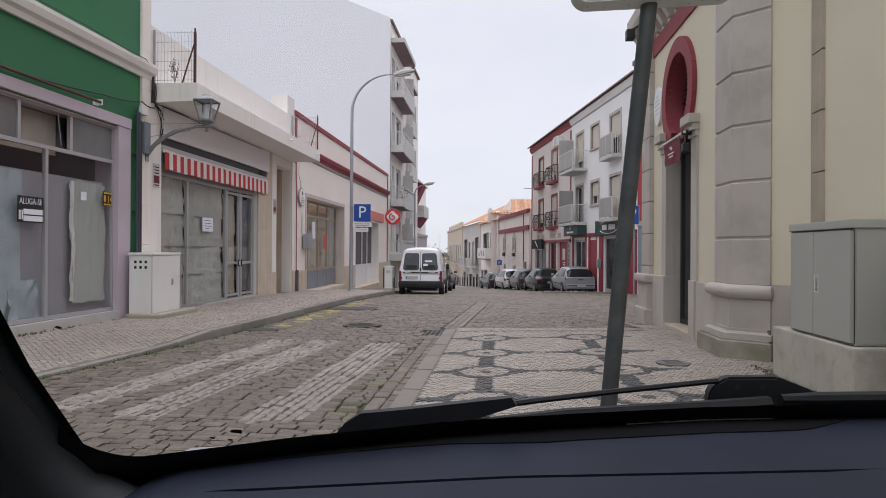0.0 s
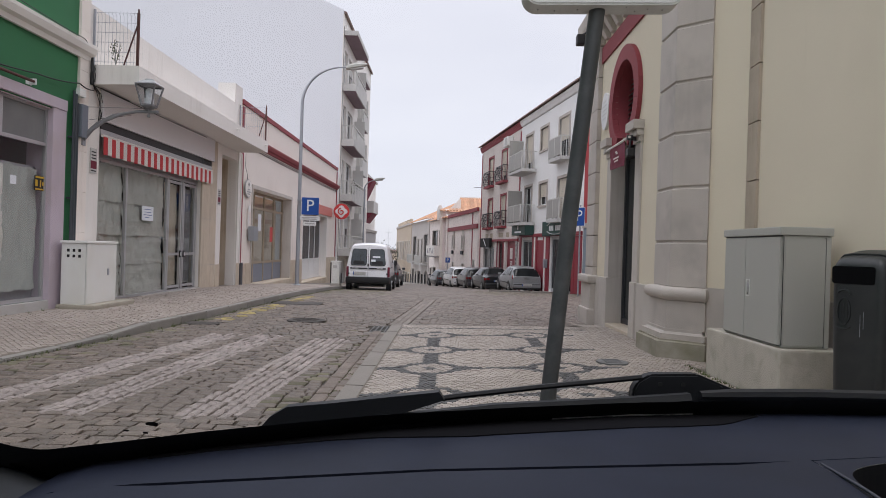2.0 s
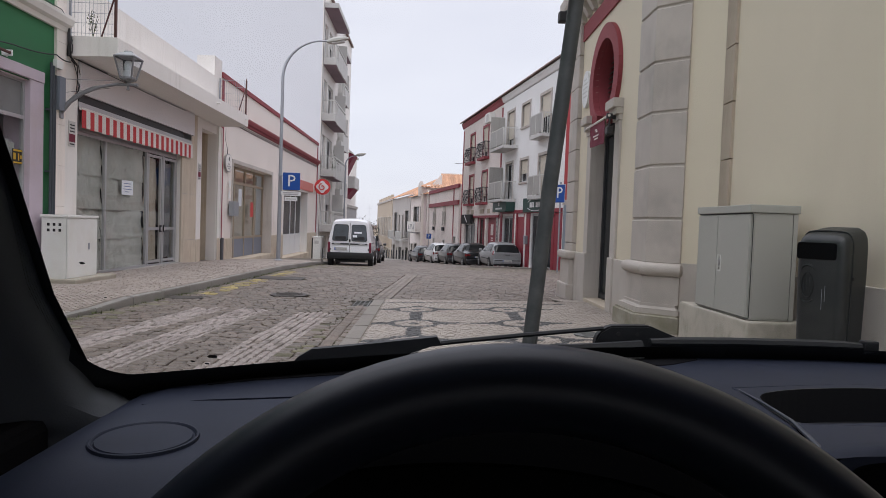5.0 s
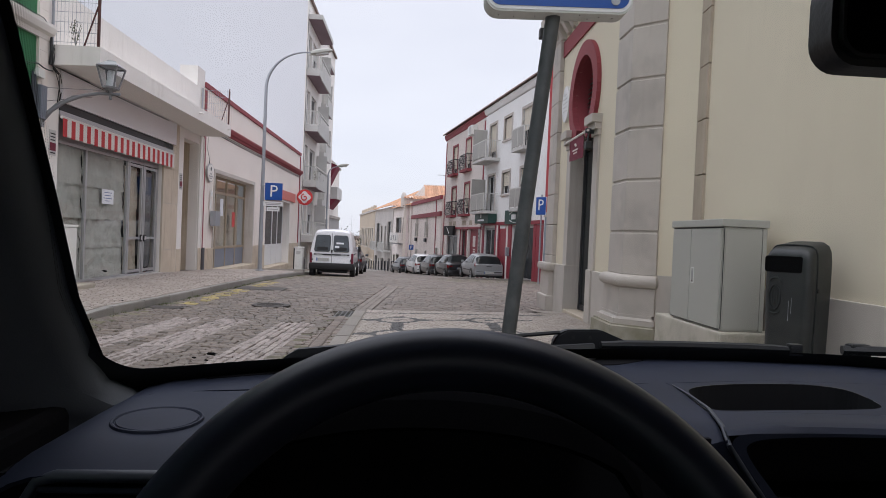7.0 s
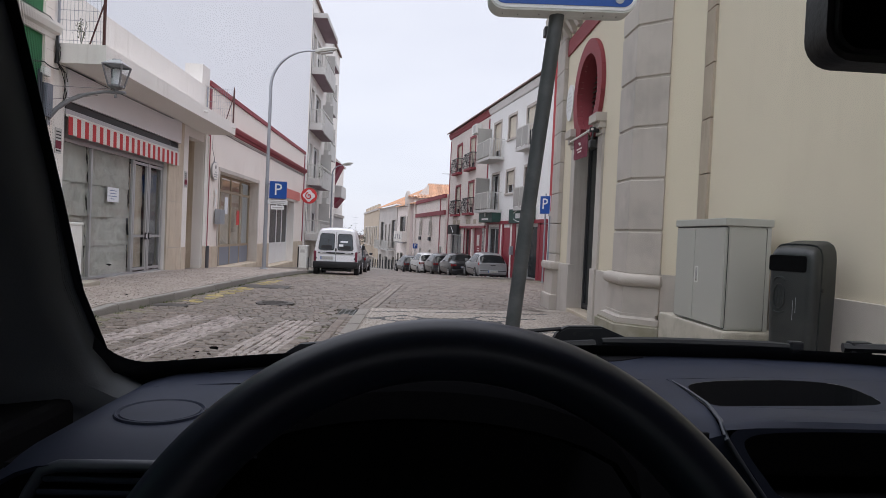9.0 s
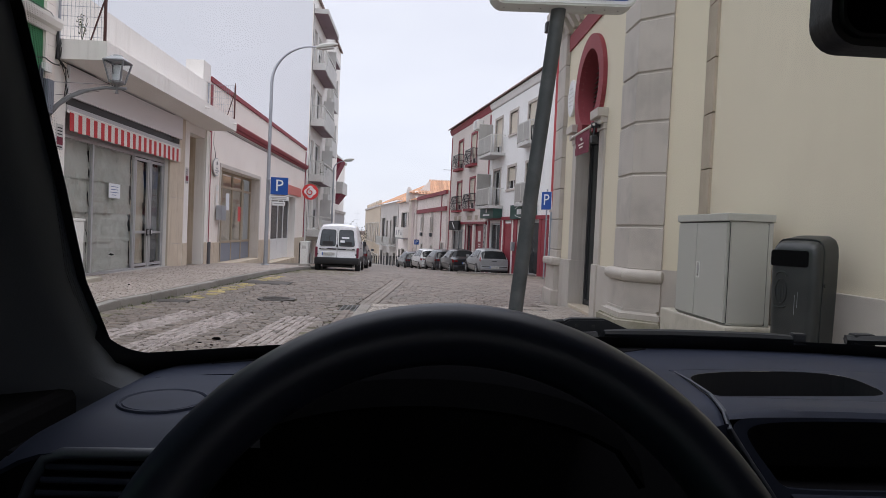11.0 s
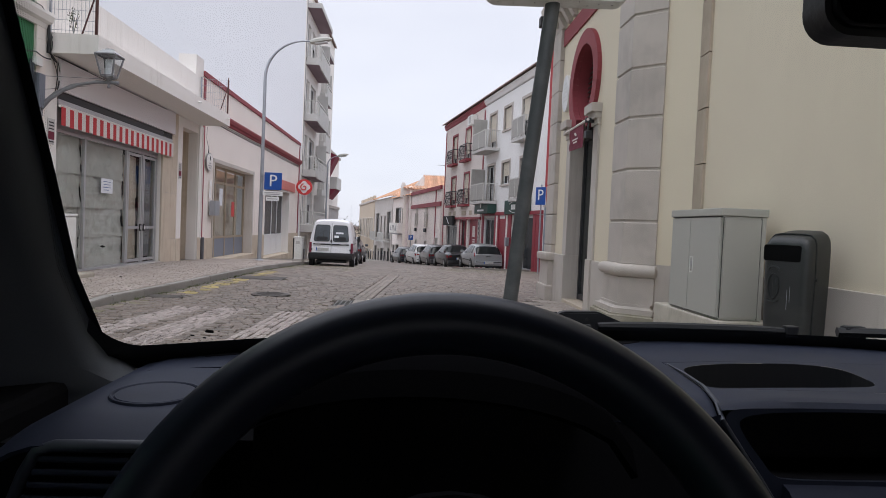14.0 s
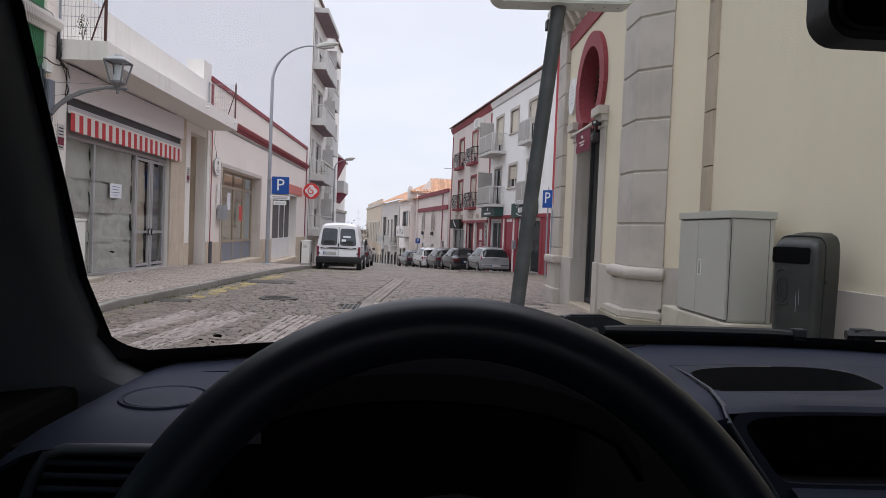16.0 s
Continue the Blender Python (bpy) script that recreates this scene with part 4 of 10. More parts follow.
for (y, z, w, hh) in ((21.75, 2.45, 0.12, 0.1), (21.7, 2.1, 0.08, 0.15)):
    solo("wall_plate", boxed(XL + 0.052, XL + 0.06, y - w, y + w, z - hh, z + hh), CABINET_WHITE, "tiny pale plate on the white wall", "plate")
DOWNPIPE = surf("dark_downpipe", (0.09, 0.09, 0.10), 0.6, 0.1, 4, 60, 0.1)
bm = bmesh.new()
tube(bm, [(XL + 0.09, 20.93, -0.15), (XL + 0.09, 20.93, 0.62)], 0.06, 10)
solo("downpipe", bm, DOWNPIPE, "short dark iron rainwater pipe foot", "pipe")
bm = bmesh.new()
tube(bm, [(XL + 0.06, 20.8, 0.6), (XL + 0.06, 20.8, 4.2)], 0.03, 8)
solo("downpipe", bm, WHITE, "white rainwater pipe beside the red strip", "pipe")
wire([(XL + 0.012, 20.9, 4.56), (XL + 0.012, 30, 4.55), (XL + 0.012, 38.8, 4.55)], 0.015, 0.02)
wire([(XL + 0.045, 20.9, 4.595), (XL + 0.045, 30, 4.594), (XL + 0.045, 38.8, 4.595)], 0.012, 0.015)
wire([(XL - 0.004, 21.4, 4.3), (XL - 0.004, 21.35, 3.9), (XL - 0.002, 21.6, 3.6), (XL + 0.02, 21.55, 3.44)], 0.012)

# round red projecting sign
s = thing("round_sign", "round red projecting shop sign with a white swirl", "sign", (XL, 38.3, 3.3))
bm = bmesh.new()
prism(bm, [(-6.40 + 0.47 * math.cos(2 * math.pi * k / 32), 3.32 + 0.47 * math.sin(2 * math.pi * k / 32)) for k in range(32)], 'y', 38.0, 38.14)
wpart("disc", bm, RED_SIGN, s)
bm = bmesh.new()
pts = []
for k in range(28):
    a = 2 * math.pi * k / 28
    r = 0.325 * (1 + 0.14 * math.cos(4 * a))
    pts.append((-6.40 + r * math.cos(a), 3.32 + r * math.sin(a)))
prism(bm, pts, 'y', 37.975, 37.995)
wpart("lozenge", bm, WHITE_SIGN, s, "white rounded lozenge")
bm = bmesh.new()
pts = []
for k in range(24):
    a = radians(100 + k * 17)
    r = 0.22 - 0.007 * k
    pts.append((-6.40 + r * math.cos(a), 37.962, 3.30 + r * math.sin(a)))
tube(bm, pts, 0.036, 6)
wpart("swirl", bm, RED_SIGN, s, "red swirl")
bm = bmesh.new()
tube(bm, [(XL, 38.07, 3.32), (-6.85, 38.07, 3.32)], 0.05, 8)
wpart("bracket", bm, IRON, s)


# ---- the cream corner building ----
LOUVRE = surf("dull_olive_louvre", (0.085, 0.08, 0.065), 0.6, 0.1, 4, 60, 0.1)


def corner_building():
    h = thing("corner_building", "cream municipal building with grey stone quoins and red arches", "building", (XR, 9, 0.0))
    cy, cz = 10.75, 3.92            # centre of the horseshoe arch
    ri, ro = 0.66, 0.905
    # the facade is a sheet with the arched opening cut through its thickness
    half = 0.735
    ang = math.asin(min(1, (3.32 - cz) / ri))
    bm = bmesh.new()
    pts = []
    for k in range(25):
        a = ang + (math.pi - 2 * ang) * k / 24
        pts.append((cy + ri * math.cos(a), cz + ri * math.sin(a)))
    opening = [(cy + half, 0.05), (cy + half, 3.28)] + pts + [(cy - half, 3.28), (cy - half, 0.05)]
    outer = [(8.3, -0.3), (8.3, 9.6), (13.1, 9.6), (13.1, -0.3)]
    for x in (XR, XR + 0.55):
        loop_o = [bm.verts.new((x, *p)) for p in outer]
        loop_i = [bm.verts.new((x, *p)) for p in opening]
        es = [bm.edges.new((loop_o[k], loop_o[(k + 1) % 4])) for k in range(4)]
        n = len(loop_i)
        es += [bm.edges.new((loop_i[k], loop_i[(k + 1) % n])) for k in range(n)]
        bmesh.ops.triangle_fill(bm, use_beauty=True, edges=es)
        if x == XR:
            first = (loop_o, loop_i)
    for a, b in zip(first, (loop_o, loop_i)):
        for k in range(len(a)):
            bm.faces.new((a[k], a[(k + 1) % len(a)], b[(k + 1) % len(a)], b[k]))
    bmesh.ops.recalc_face_normals(bm, faces=bm.faces)
    wpart("wall", bm, CREAM, h)
    # red archivolt of voussoirs
    ang_o = ang - 0.02
    n = 33
    for k in range(n):
        a0 = ang_o + (math.pi - 2 * ang_o) * k / n + 0.0022
        a1 = ang_o + (math.pi - 2 * ang_o) * (k + 1) / n - 0.0022
        bm = bmesh.new()
        quad = [(cy + r * math.cos(a), cz + r * math.sin(a)) for r, a in ((ri - 0.005, a0), (ro, a0), (ro, (a0 + a1) / 2), (ro, a1), (ri - 0.005, a1))]
        prism(bm, quad, 'x', XR - 0.07, XR + 0.03)
        wpart("voussoir", bm, RED, h)
    bm = bmesh.new()      # smooth soffit of the arch
    loops = [[bm.verts.new((x, cy + r * math.cos(a), cz + r * math.sin(a))) for x, r in ((XR + 0.0305, ri - 0.016), (XR + 0.34, ri - 0.016), (XR + 0.34, ri + 0.02), (XR + 0.0305, ri + 0.02))]
             for a in (ang_o + (math.pi - 2 * ang_o) * k / 40 for k in range(41))]
    for p, q in zip(loops, loops[1:]):
        for k in range(4):
            bm.faces.new((p[k], p[(k + 1) % 4], q[(k + 1) % 4], q[k]))
    bmesh.ops.recalc_face_normals(bm, faces=bm.faces)
    wpart("arch_soffit", bm, RED, h, "smooth dark red soffit of the arch", smooth=True)
    # imposts and jambs
    for sgn in (-1, 1):
        bm = bmesh.new()
        e = cy + sgn * (half - 0.03)
        f = cy + sgn * (half + 0.27)
        for x0, z0, z1 in ((0.06, 3.05, 3.14), (0.11, 3.14, 3.24), (0.17, 3.24, 3.38)):
            box(bm, XR - x0, XR + 0.30, min(e - sgn * x0 * 0.6, f + sgn * x0 * 0.3), max(e - sgn * x0 * 0.6, f + sgn * x0 * 0.3), z0, z1, bev=0.008)
        wpart("impost", bm, STONE_PALE, h, "moulded pale stone impost")
        bm = bmesh.new()
        box(bm, XR - 0.035, XR + 0.27, min(cy + sgn * (half - 0.004), f), max(cy + sgn * (half - 0.004), f), 0.88, 3.05)
        wpart("jamb", bm, STONE_PALE, h)
        bm = bmesh.new()
        box(bm, XR - 0.07, XR + 0.27, min(cy + sgn * (half - 0.006), f + sgn * 0.0), max(cy + sgn * (half - 0.006), f), -0.2, 0.878, bev=0.01)
        wpart("jamb_base", bm, STONE_PALE, h)
    wpart("doorstep", boxed(XR - 0.06, XR + 0.5, cy - half - 0.05, cy + half + 0.05, -0.2, 0.06, bev=0.012), BEIGE, h, "worn tan stone doorstep")
    # door with dark glass, louvre above
    xd = XR + 0.22
    bm = bmesh.new()
    frame_bars(bm, xd, xd + 0.07, [(cy - half + 0.04, 0.06, 3.1), (cy, 0.06, 3.0), (cy + half - 0.04, 0.06, 3.1)], [(0.12, cy - half, cy + half), (3.05, cy - half, cy + half)], 0.09)
    door = wpart("door", bm, IRON, h, "dark glazed double door")
    for a, b in ((cy - half + 0.09, cy - 0.05), (cy + 0.05, cy + half - 0.09)):
        wpart("pane", boxed(xd + 0.03, xd + 0.04, a, b, 0.17, 3.0), PANE_DARK, door)
    wpart("door_handle", boxed(xd - 0.05, xd - 0.02, cy - 0.09, cy - 0.05, 0.95, 1.35, bev=0.006), WHITE_SIGN, door)
    bm = bmesh.new()
    oval(bm, xd + 0.06, xd + 0.09, cy, cz, ri + 0.05, ri + 0.05, 32)
    box(bm, xd + 0.06, xd + 0.09, cy - half, cy + half, 3.1, 3.5)
    wpart("backing", bm, IRON, door)
    for k in range(17):
        z = 3.16 + 0.082 * k
        hw = half - 0.05 if z < 3.3 else math.sqrt(max(0.0, ri ** 2 - (z - cz) ** 2)) - 0.02
        if hw > 0.08:
            bm = boxed(xd - 0.01, xd + 0.055, cy - hw, cy + hw, z, z + 0.016)
            bmesh.ops.rotate(bm, verts=bm.verts, cent=(xd + 0.02, cy, z), matrix=Matrix.Rotation(radians(-35), 3, 'Y'))
            wpart("louvre_slat", bm, LOUVRE, door)
    wpart("interior", boxed(XR + 0.9, XR + 1.0, 8.8, 13.0, 0, 5), DARK, h)
    # plinth
    for a, b in ((8.6, cy - half - 0.275), (cy + half + 0.275, 12.45)):
        wpart("plinth", boxed(XR - 0.045, XR + 0.1, a, b, -0.2, 0.87, bev=0.012), STONE_PALE, h, "pale grey stone plinth")
    # red band and bracketed cornice
    wpart("red_band", boxed(XR - 0.03, XR + 0.05, 8.6, 12.5, 5.02, 5.33), RED, h, "dark red band below the cornice")
    bm = bmesh.new()
    prism(bm, [(XR - 0.002, 5.62), (XR - 0.30, 5.72), (XR - 0.34, 5.80), (XR - 0.36, 5.98), (XR - 0.002, 6.02)], 'y', 8.5, 13.3)
    wpart("cornice", bm, STONE_PALE, h)
    for k in range(12):
        y = 8.75 + 0.40 * k
        bm = bmesh.new()
        prism(bm, [(XR - 0.003, 5.36), (XR - 0.07, 5.38), (XR - 0.20, 5.60), (XR - 0.25, 5.66), (XR - 0.003, 5.66)], 'y', y, y + 0.16)
        wpart("corbel", bm, STONE_PALE, h)
    # far corner quoins
    n = 0
    for k in range(14):
        z = -0.2 + 0.62 * k
        d = 0.0
        bm = boxed(XR - 0.09, XR + 0.5, 12.47, 13.13, z, z + 0.612, bev=0.02)
        wpart("quoin", bm, STONE, h)
    bm = bmesh.new()
    box(bm, XR - 0.20, XR + 0.5, 12.38, 13.24, -0.2, 0.22, bev=0.03)
    box(bm, XR - 0.15, XR + 0.5, 12.42, 13.20, 0.20, 0.72, bev=0.02)
    box(bm, XR - 0.22, XR + 0.5, 12.36, 13.26, 0.72, 0.88, bev=0.05)
    wpart("pilaster_base", bm, STONE, h)
    # near corner: cant with a many-sided stone pier
    def pier(o, z0, z1):
        """Plan of the pier grown outwards by o."""
        poly = [(XR + 0.2, 8.70 + o), (2.86 - o, 8.70 + o), (2.86 - o, 8.10 - o * 0.5), (3.20 - o * 0.25, 7.80 - o * 0.8), (3.29 - o * 0.15, 7.88 - o * 0.6), (3.75, 8.40)]
        b = bmesh.new()
        prism(b, poly, 'z', z0, z1)
        return b
    zs = [0.90, 1.487, 2.175, 2.86, 3.51, 4.21, 4.88, 5.55, 6.2, 6.9, 7.6, 8.3]
    for a, b in zip(zs, zs[1:]):
        bm = pier(0.0, a + 0.010, b - 0.010)
        bmesh.ops.bevel(bm, geom=[e for e in bm.edges if abs(e.verts[0].co.z - e.verts[1].co.z) < 0.01], offset=0.016, segments=1, affect='EDGES')
        wpart("stone_block", bm, STONE, h)
    wpart("pier_core", pier(-0.02, -0.1, 9.4), STONE, h)
    for o, a, b, m, bv in ((0.17, -0.2, 0.265, STONE_MOSS, 0.03), (0.115, 0.265, 0.39, STONE, 0.06), (0.035, 0.39, 0.75, STONE, 0.01)):
        bm = pier(o, a, b)
        bmesh.ops.bevel(bm, geom=[e for e in bm.edges if e.verts[0].co.z > b - 0.01 and e.verts[1].co.z > b - 0.01], offset=bv, segments=3, affect='EDGES')
        wpart("pier_base", bm, m, h)
    # half-round roll: plans of the pier lofted round half a circle
    bm = bmesh.new()
    loops = []
    for k in range(9):
        a = math.pi * (k / 8 - 0.5)
        o, z = 0.02 + 0.085 * math.cos(a), 0.832 + 0.085 * math.sin(a)
        plan = [(XR + 0.2, 8.70 + o), (2.86 - o, 8.70 + o), (2.86 - o, 8.10 - o * 0.5), (3.20 - o * 0.25, 7.80 - o * 0.8), (3.27, 7.86 - o * 0.5), (3.75, 8.40)]
        loops.append([bm.verts.new((x, y, z)) for x, y in plan])
    for a, b in zip(loops, loops[1:]):
        for k in range(6):
            bm.faces.new((a[k], a[(k + 1) % 6], b[(k + 1) % 6], b[k]))
    bm.faces.new(loops[0][::-1])
    bm.faces.new(loops[-1])
    bmesh.ops.recalc_face_normals(bm, faces=bm.faces[:])
    wpart("pier_moulding", bm, STONE, h, "rounded stone moulding", smooth=True)
    # recessed cant panel and the long wall by the cabinet
    bm = bmesh.new()
    prism(bm, [(3.22, 7.83), (3.54, 7.46), (3.54, 8.6), (3.22, 8.6)], 'z', -0.2, 9.6)
    wpart("cant_wall", bm, CREAM, h)
    bm = bmesh.new()
    prism(bm, [(3.21, 7.80), (3.53, 7.43), (3.55, 7.45), (3.24, 7.82)], 'z', -0.2, 0.93)
    wpart("cant_plinth", bm, STONE, h)
    zq = [-0.2, 0.2, 0.85, 1.52, 2.20, 2.87, 3.53, 4.21, 4.88, 5.55, 6.2, 6.9, 7.6]
    for a, b in zip(zq, zq[1:]):
        bm = bmesh.new()
        prism(bm, [(3.505, 7.48), (3.485, 7.20), (3.7, 7.20), (3.7, 7.48)], 'z', a + 0.008, b - 0.008)
        wpart("quoin", bm, STONE_TAN, h)
    bm = bmesh.new()
    prism(bm, [(3.52, 7.20), (3.52, -6.0), (4.2, -6.0), (4.2, 7.20)], 'z', -0.2, 9.6)
    wpart("long_wall", bm, CREAM, h, "plain cream rendered wall")
    wpart("long_plinth", boxed(3.49, 3.53, -6.0, 7.18, -0.2, 0.94, bev=0.008), STONE_PALE, h, "pale grey painted plinth")
    return h


corner_building()

# oval plaque and banner on the facade
s = thing("oval_plaque", "white oval tile plaque with faint grey lettering on the cream wall", "plaque", (XR - 0.03, 12.05, 3.66))
wpart("plate", oval(bmesh.new(), XR - 0.05, XR + 0.002, 12.05, 4.0, 0.26, 0.35), WHITE_SIGN, s)
for z, w in ((4.18, 0.10), (4.10, 0.16), (4.02, 0.18), (3.94, 0.17), (3.86, 0.14)):
    wpart("bar", boxed(XR - 0.053, XR - 0.051, 12.05 - w, 12.05 + w, z - 0.010, z + 0.008), BALCONY, s)
s = thing("maroon_banner", "small maroon cloth banner hung from a pole across the arched doorway", "banner", (XR, 10.6, 2.8))
bm = bmesh.new()
tube(bm, [(XR - 0.17, 9.88, 3.135), (XR - 0.17, 11.38, 3.125)], 0.022, 8)
wpart("pole", bm, AWN_WHITE, s, "pale banner pole")
for y in (9.93, 11.33):
    wpart("bracket", boxed(XR - 0.20, XR + 0.02, y - 0.03, y + 0.03, 3.09, 3.17, bev=0.008), IRON if y < 10.5 else STONE_PALE, s)
bm = bmesh.new()
sheet(bm, (XR - 0.17, 10.12, 2.72), (0, 0.90, 0.03), (0, 0, 0.405), 10, 8, 0.018, 4, 2.0)
wpart("cloth", bm, MAROON, s)
for z, a, b in ((3.0, 10.50, 10.62), (2.97, 10.46, 10.56), (2.90, 10.38, 10.72), (2.85, 10.42, 10.66)):
    wpart("bar", boxed(XR - 0.20, XR - 0.196, a, b, z - 0.012, z + 0.012), PINK, s)
s = thing("wall_camera", "small black camera under the impost of the arch", "camera", (XR, 9.9, 3.0))
wpart("body", boxed(XR - 0.22, XR - 0.12, 9.78, 9.92, 2.82, 2.95, bev=0.02), BLACK, s)
bm = bmesh.new()
tube(bm, [(XR - 0.17, 9.88, 2.94), (XR - 0.15, 9.90, 3.10), (XR, 9.95, 3.12)], 0.016, 6)
wpart("arm", bm, BLACK, s)
s = thing("flood_lamp", "small dark flood lamp under the cornice", "lamp", (XR - 0.3, 12.6, 5.6))
wpart("body", boxed(XR - 0.52, XR - 0.36, 12.5, 12.68, 5.42, 5.62, bev=0.02), BLACK, s)
bm = bmesh.new()
tube(bm, [(XR - 0.42, 12.6, 5.62), (XR - 0.2, 12.6, 5.74)], 0.02, 6)
wpart("arm", bm, BLACK, s)


# ---- apartment block with balconies beyond the shops ----
def apartment_block():
    h = thing("apartment_block", "tall white apartment block with a blind end wall and grey balconies", "building", (XL, 46, -2))
    ya, yb = 39.4, 53.5
    cols = [(40.0, 45.2, 0.81, 11.50), (46.4, 50.2, 0.36, 10.62)]     # along the facade, depth, height of the top floor
    rise = 3.48
    holes = []
    for y0, y1, dep, top in cols:
        for k in range(4):
            z = top - rise * k
            holes.append((y0 + 0.35, y0 + 1.55, z + 0.05, z + 2.25))
            holes.append((y0 + 2.1, y1 - 0.9, z + 0.05, z + 2.25))
    holes += [(39.72, 39.95, z + 1.0, z + 2.1) for z in (11.5, 8.02, 4.54)]
    holes += [(40.2, 43.0, -2.0, 0.35), (44.0, 45.6, -2.0, 0.3), (47.0, 49.6, -2.4, -0.1)]
    bm = bmesh.new()
    wall_cells(bm, (ya + 0.25, yb), (-4.5, 15.9), XL - 0.35, XL, holes)
    wpart("wall", bm, WHITE, h)
    bm = bmesh.new()
    prism(bm, [(XL, -4), (XL, 15.95), (-24, 23.2), (-24, -4)], 'y', ya, ya + 0.24)
    wpart("end_wall", bm, BLIND, h, "blind bluish-white end wall")
    wpart("corner_post", boxed(XL + 0.001, XL + 0.04, ya - 0.02, ya + 0.30, -2.0, 15.7), WHITE, h)
    bm = bmesh.new()
    prism(bm, [(XL + 0.16, 15.74), (XL + 0.16, 15.90), (-24, 22.9), (-24, 22.7)], 'y', ya + 0.25, yb)
    wpart("roof", bm, ROOF_OLD, h, "dark tiled roof edge")
    wpart("back", boxed(-24, -23.7, ya + 0.24, yb, -4, 22.6), WHITE, h)
    wpart("far_end", boxed(-24, XL - 0.001, yb - 0.2, yb, -4, 15.5), WHITE, h)
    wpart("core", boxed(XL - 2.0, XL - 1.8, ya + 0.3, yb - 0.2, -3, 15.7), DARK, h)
    for n, (y0, y1, z0, z1) in enumerate(holes):
        bm = bmesh.new()
        frame_bars(bm, XL - 0.2, XL - 0.14, [(y0 + 0.04, z0, z1), ((y0 + y1) / 2, z0, z1), (y1 - 0.04, z0, z1)], [(z0 + 0.04, y0, y1), (z1 - 0.04, y0, y1)], 0.08)
        w = wpart("window", bm, WHITE_SIGN, h)
        wpart("pane", boxed(XL - 0.18, XL - 0.17, y0 + 0.05, y1 - 0.05, z0 + 0.05, z1 - 0.05), PANE_DARK, w)
        if n % 3 == 1:
            wpart("roller_shutter", boxed(XL - 0.13, XL - 0.11, y0 + 0.02, y1 - 0.02, z1 - 0.9, z1), BALCONY, w)
    for y0, y1, dep, top in cols:
        x1 = XL + dep
        for k in range(4):
            z = top - rise * k
            b = wpart("balcony", boxed(XL + 0.001, x1, y0, y1, z - 0.44, z, bev=0.012), BALCONY, h, "grey balcony slab with a pale rail")
            # thin sheet under the slab carries the underside's shade as colour
            wpart("soffit", boxed(XL + 0.002, x1 - 0.02, y0 + 0.02, y1 - 0.02, z - 0.452, z - 0.441), SOFFIT, b, "mauve soffit sheet, mostly painted shade")
            wpart("front_panel", boxed(x1 - 0.07, x1 + 0.012, y0 + 0.9, y1 + 0.012, z - 0.50, z + 0.62, bev=0.008), BALCONY, b)
            n = 8
            for i in range(n):
                x = XL + 0.05 + (dep - 0.08) * i / (n - 1)
                wpart("baluster", boxed(x - 0.013, x + 0.013, y0 + 0.03, y0 + 0.055, z + 0.001, z + 0.80), RAIL_PALE, b)
            wpart("rail", boxed(XL + 0.02, x1, y0 + 0.015, y0 + 0.07, z + 0.80, z + 0.86), RAIL_PALE, b)
            bmr = bmesh.new()
            for i in range(9):
                y = y0 + 0.05 + 0.85 * i / 8
                box(bmr, x1 - 0.045, x1 - 0.02, y - 0.012, y + 0.012, z, z + 0.80)
            box(bmr, x1 - 0.06, x1 - 0.005, y0, y1, z + 0.80, z + 0.86)
            wpart("front_rail", bmr, RAIL_PALE, b)
            wpart("side_screen", boxed(XL + 0.01, x1 - 0.06, y1 - 0.08, y1 - 0.02, z + 0.002, z + 2.1), BALCONY, b)
        z = top + rise - 0.45
        b = wpart("balcony_roof", boxed(XL + 0.001, x1 + 0.06, y0 - 0.1, y1 + 0.1, z, z + 0.30, bev=0.012), BALCONY, h, "grey concrete roof over the top balcony")
        wpart("soffit", boxed(XL + 0.002, x1 + 0.04, y0 - 0.08, y1 + 0.08, z - 0.012, z - 0.001), SOFFIT, b)
    # potted greenery on the lowest balconies
    rnd = random.Random(21)
    for y in (40.5, 41.6, 42.9):
        bm = bmesh.new()
        for k in range(160):
            c = Vector((XL + 0.70 + rnd.gauss(0, 0.07), y + rnd.gauss(0, 0.22), 4.54 + abs(rnd.gauss(0.35, 0.25))))
            s = rnd.uniform(0.03, 0.07)
            bm.faces.new([bm.verts.new(c + Vector((rnd.uniform(-s, s), rnd.uniform(-s, s), rnd.uniform(-s, s)))) for _ in range(3)])
        wpart("potted_plant", bm, LEAF, h, "green potted plant behind the rail")
    wpart("shop_canopy", prism(bmesh.new(), [(XL, 1.0), (XL + 0.75, 0.7), (XL + 0.75, 0.6), (XL, 0.6)], 'y', 40.2, 43.4), BALCONY, h)
    wpart("shop_canopy", prism(bmesh.new(), [(XL, 0.4), (XL + 0.55, 0.1), (XL + 0.55, 0.0), (XL, 0.0)], 'y', 46.6, 50.0), BALCONY, h)
    wpart("cable", boxed(XL + 0.041, XL + 0.06, 39.60, 39.64, -1, 15.0), IRON, h)
    return h


apartment_block()
nh = thing("awning_house", "pale house with maroon awnings beyond the apartment block", "building", (-7.6, 60, -3))
wpart("wall", boxed(-14, -7.62, 53.6, 66, -4.5, 7.7), WHITE, nh)
wpart("roof", boxed(-14.2, -7.45, 53.55, 66.2, 7.701, 7.9), CONCRETE, nh)
bm = bmesh.new()
prism(bm, [(-7.62, 7.55), (-6.68, 7.15), (-6.70, 7.02), (-7.45, 5.35), (-7.62, 5.35)], 'y', 55.6, 58.0)
wpart("awning", bm, MAROON, nh, "maroon dutch awning high on the facade")
bm = bmesh.new()
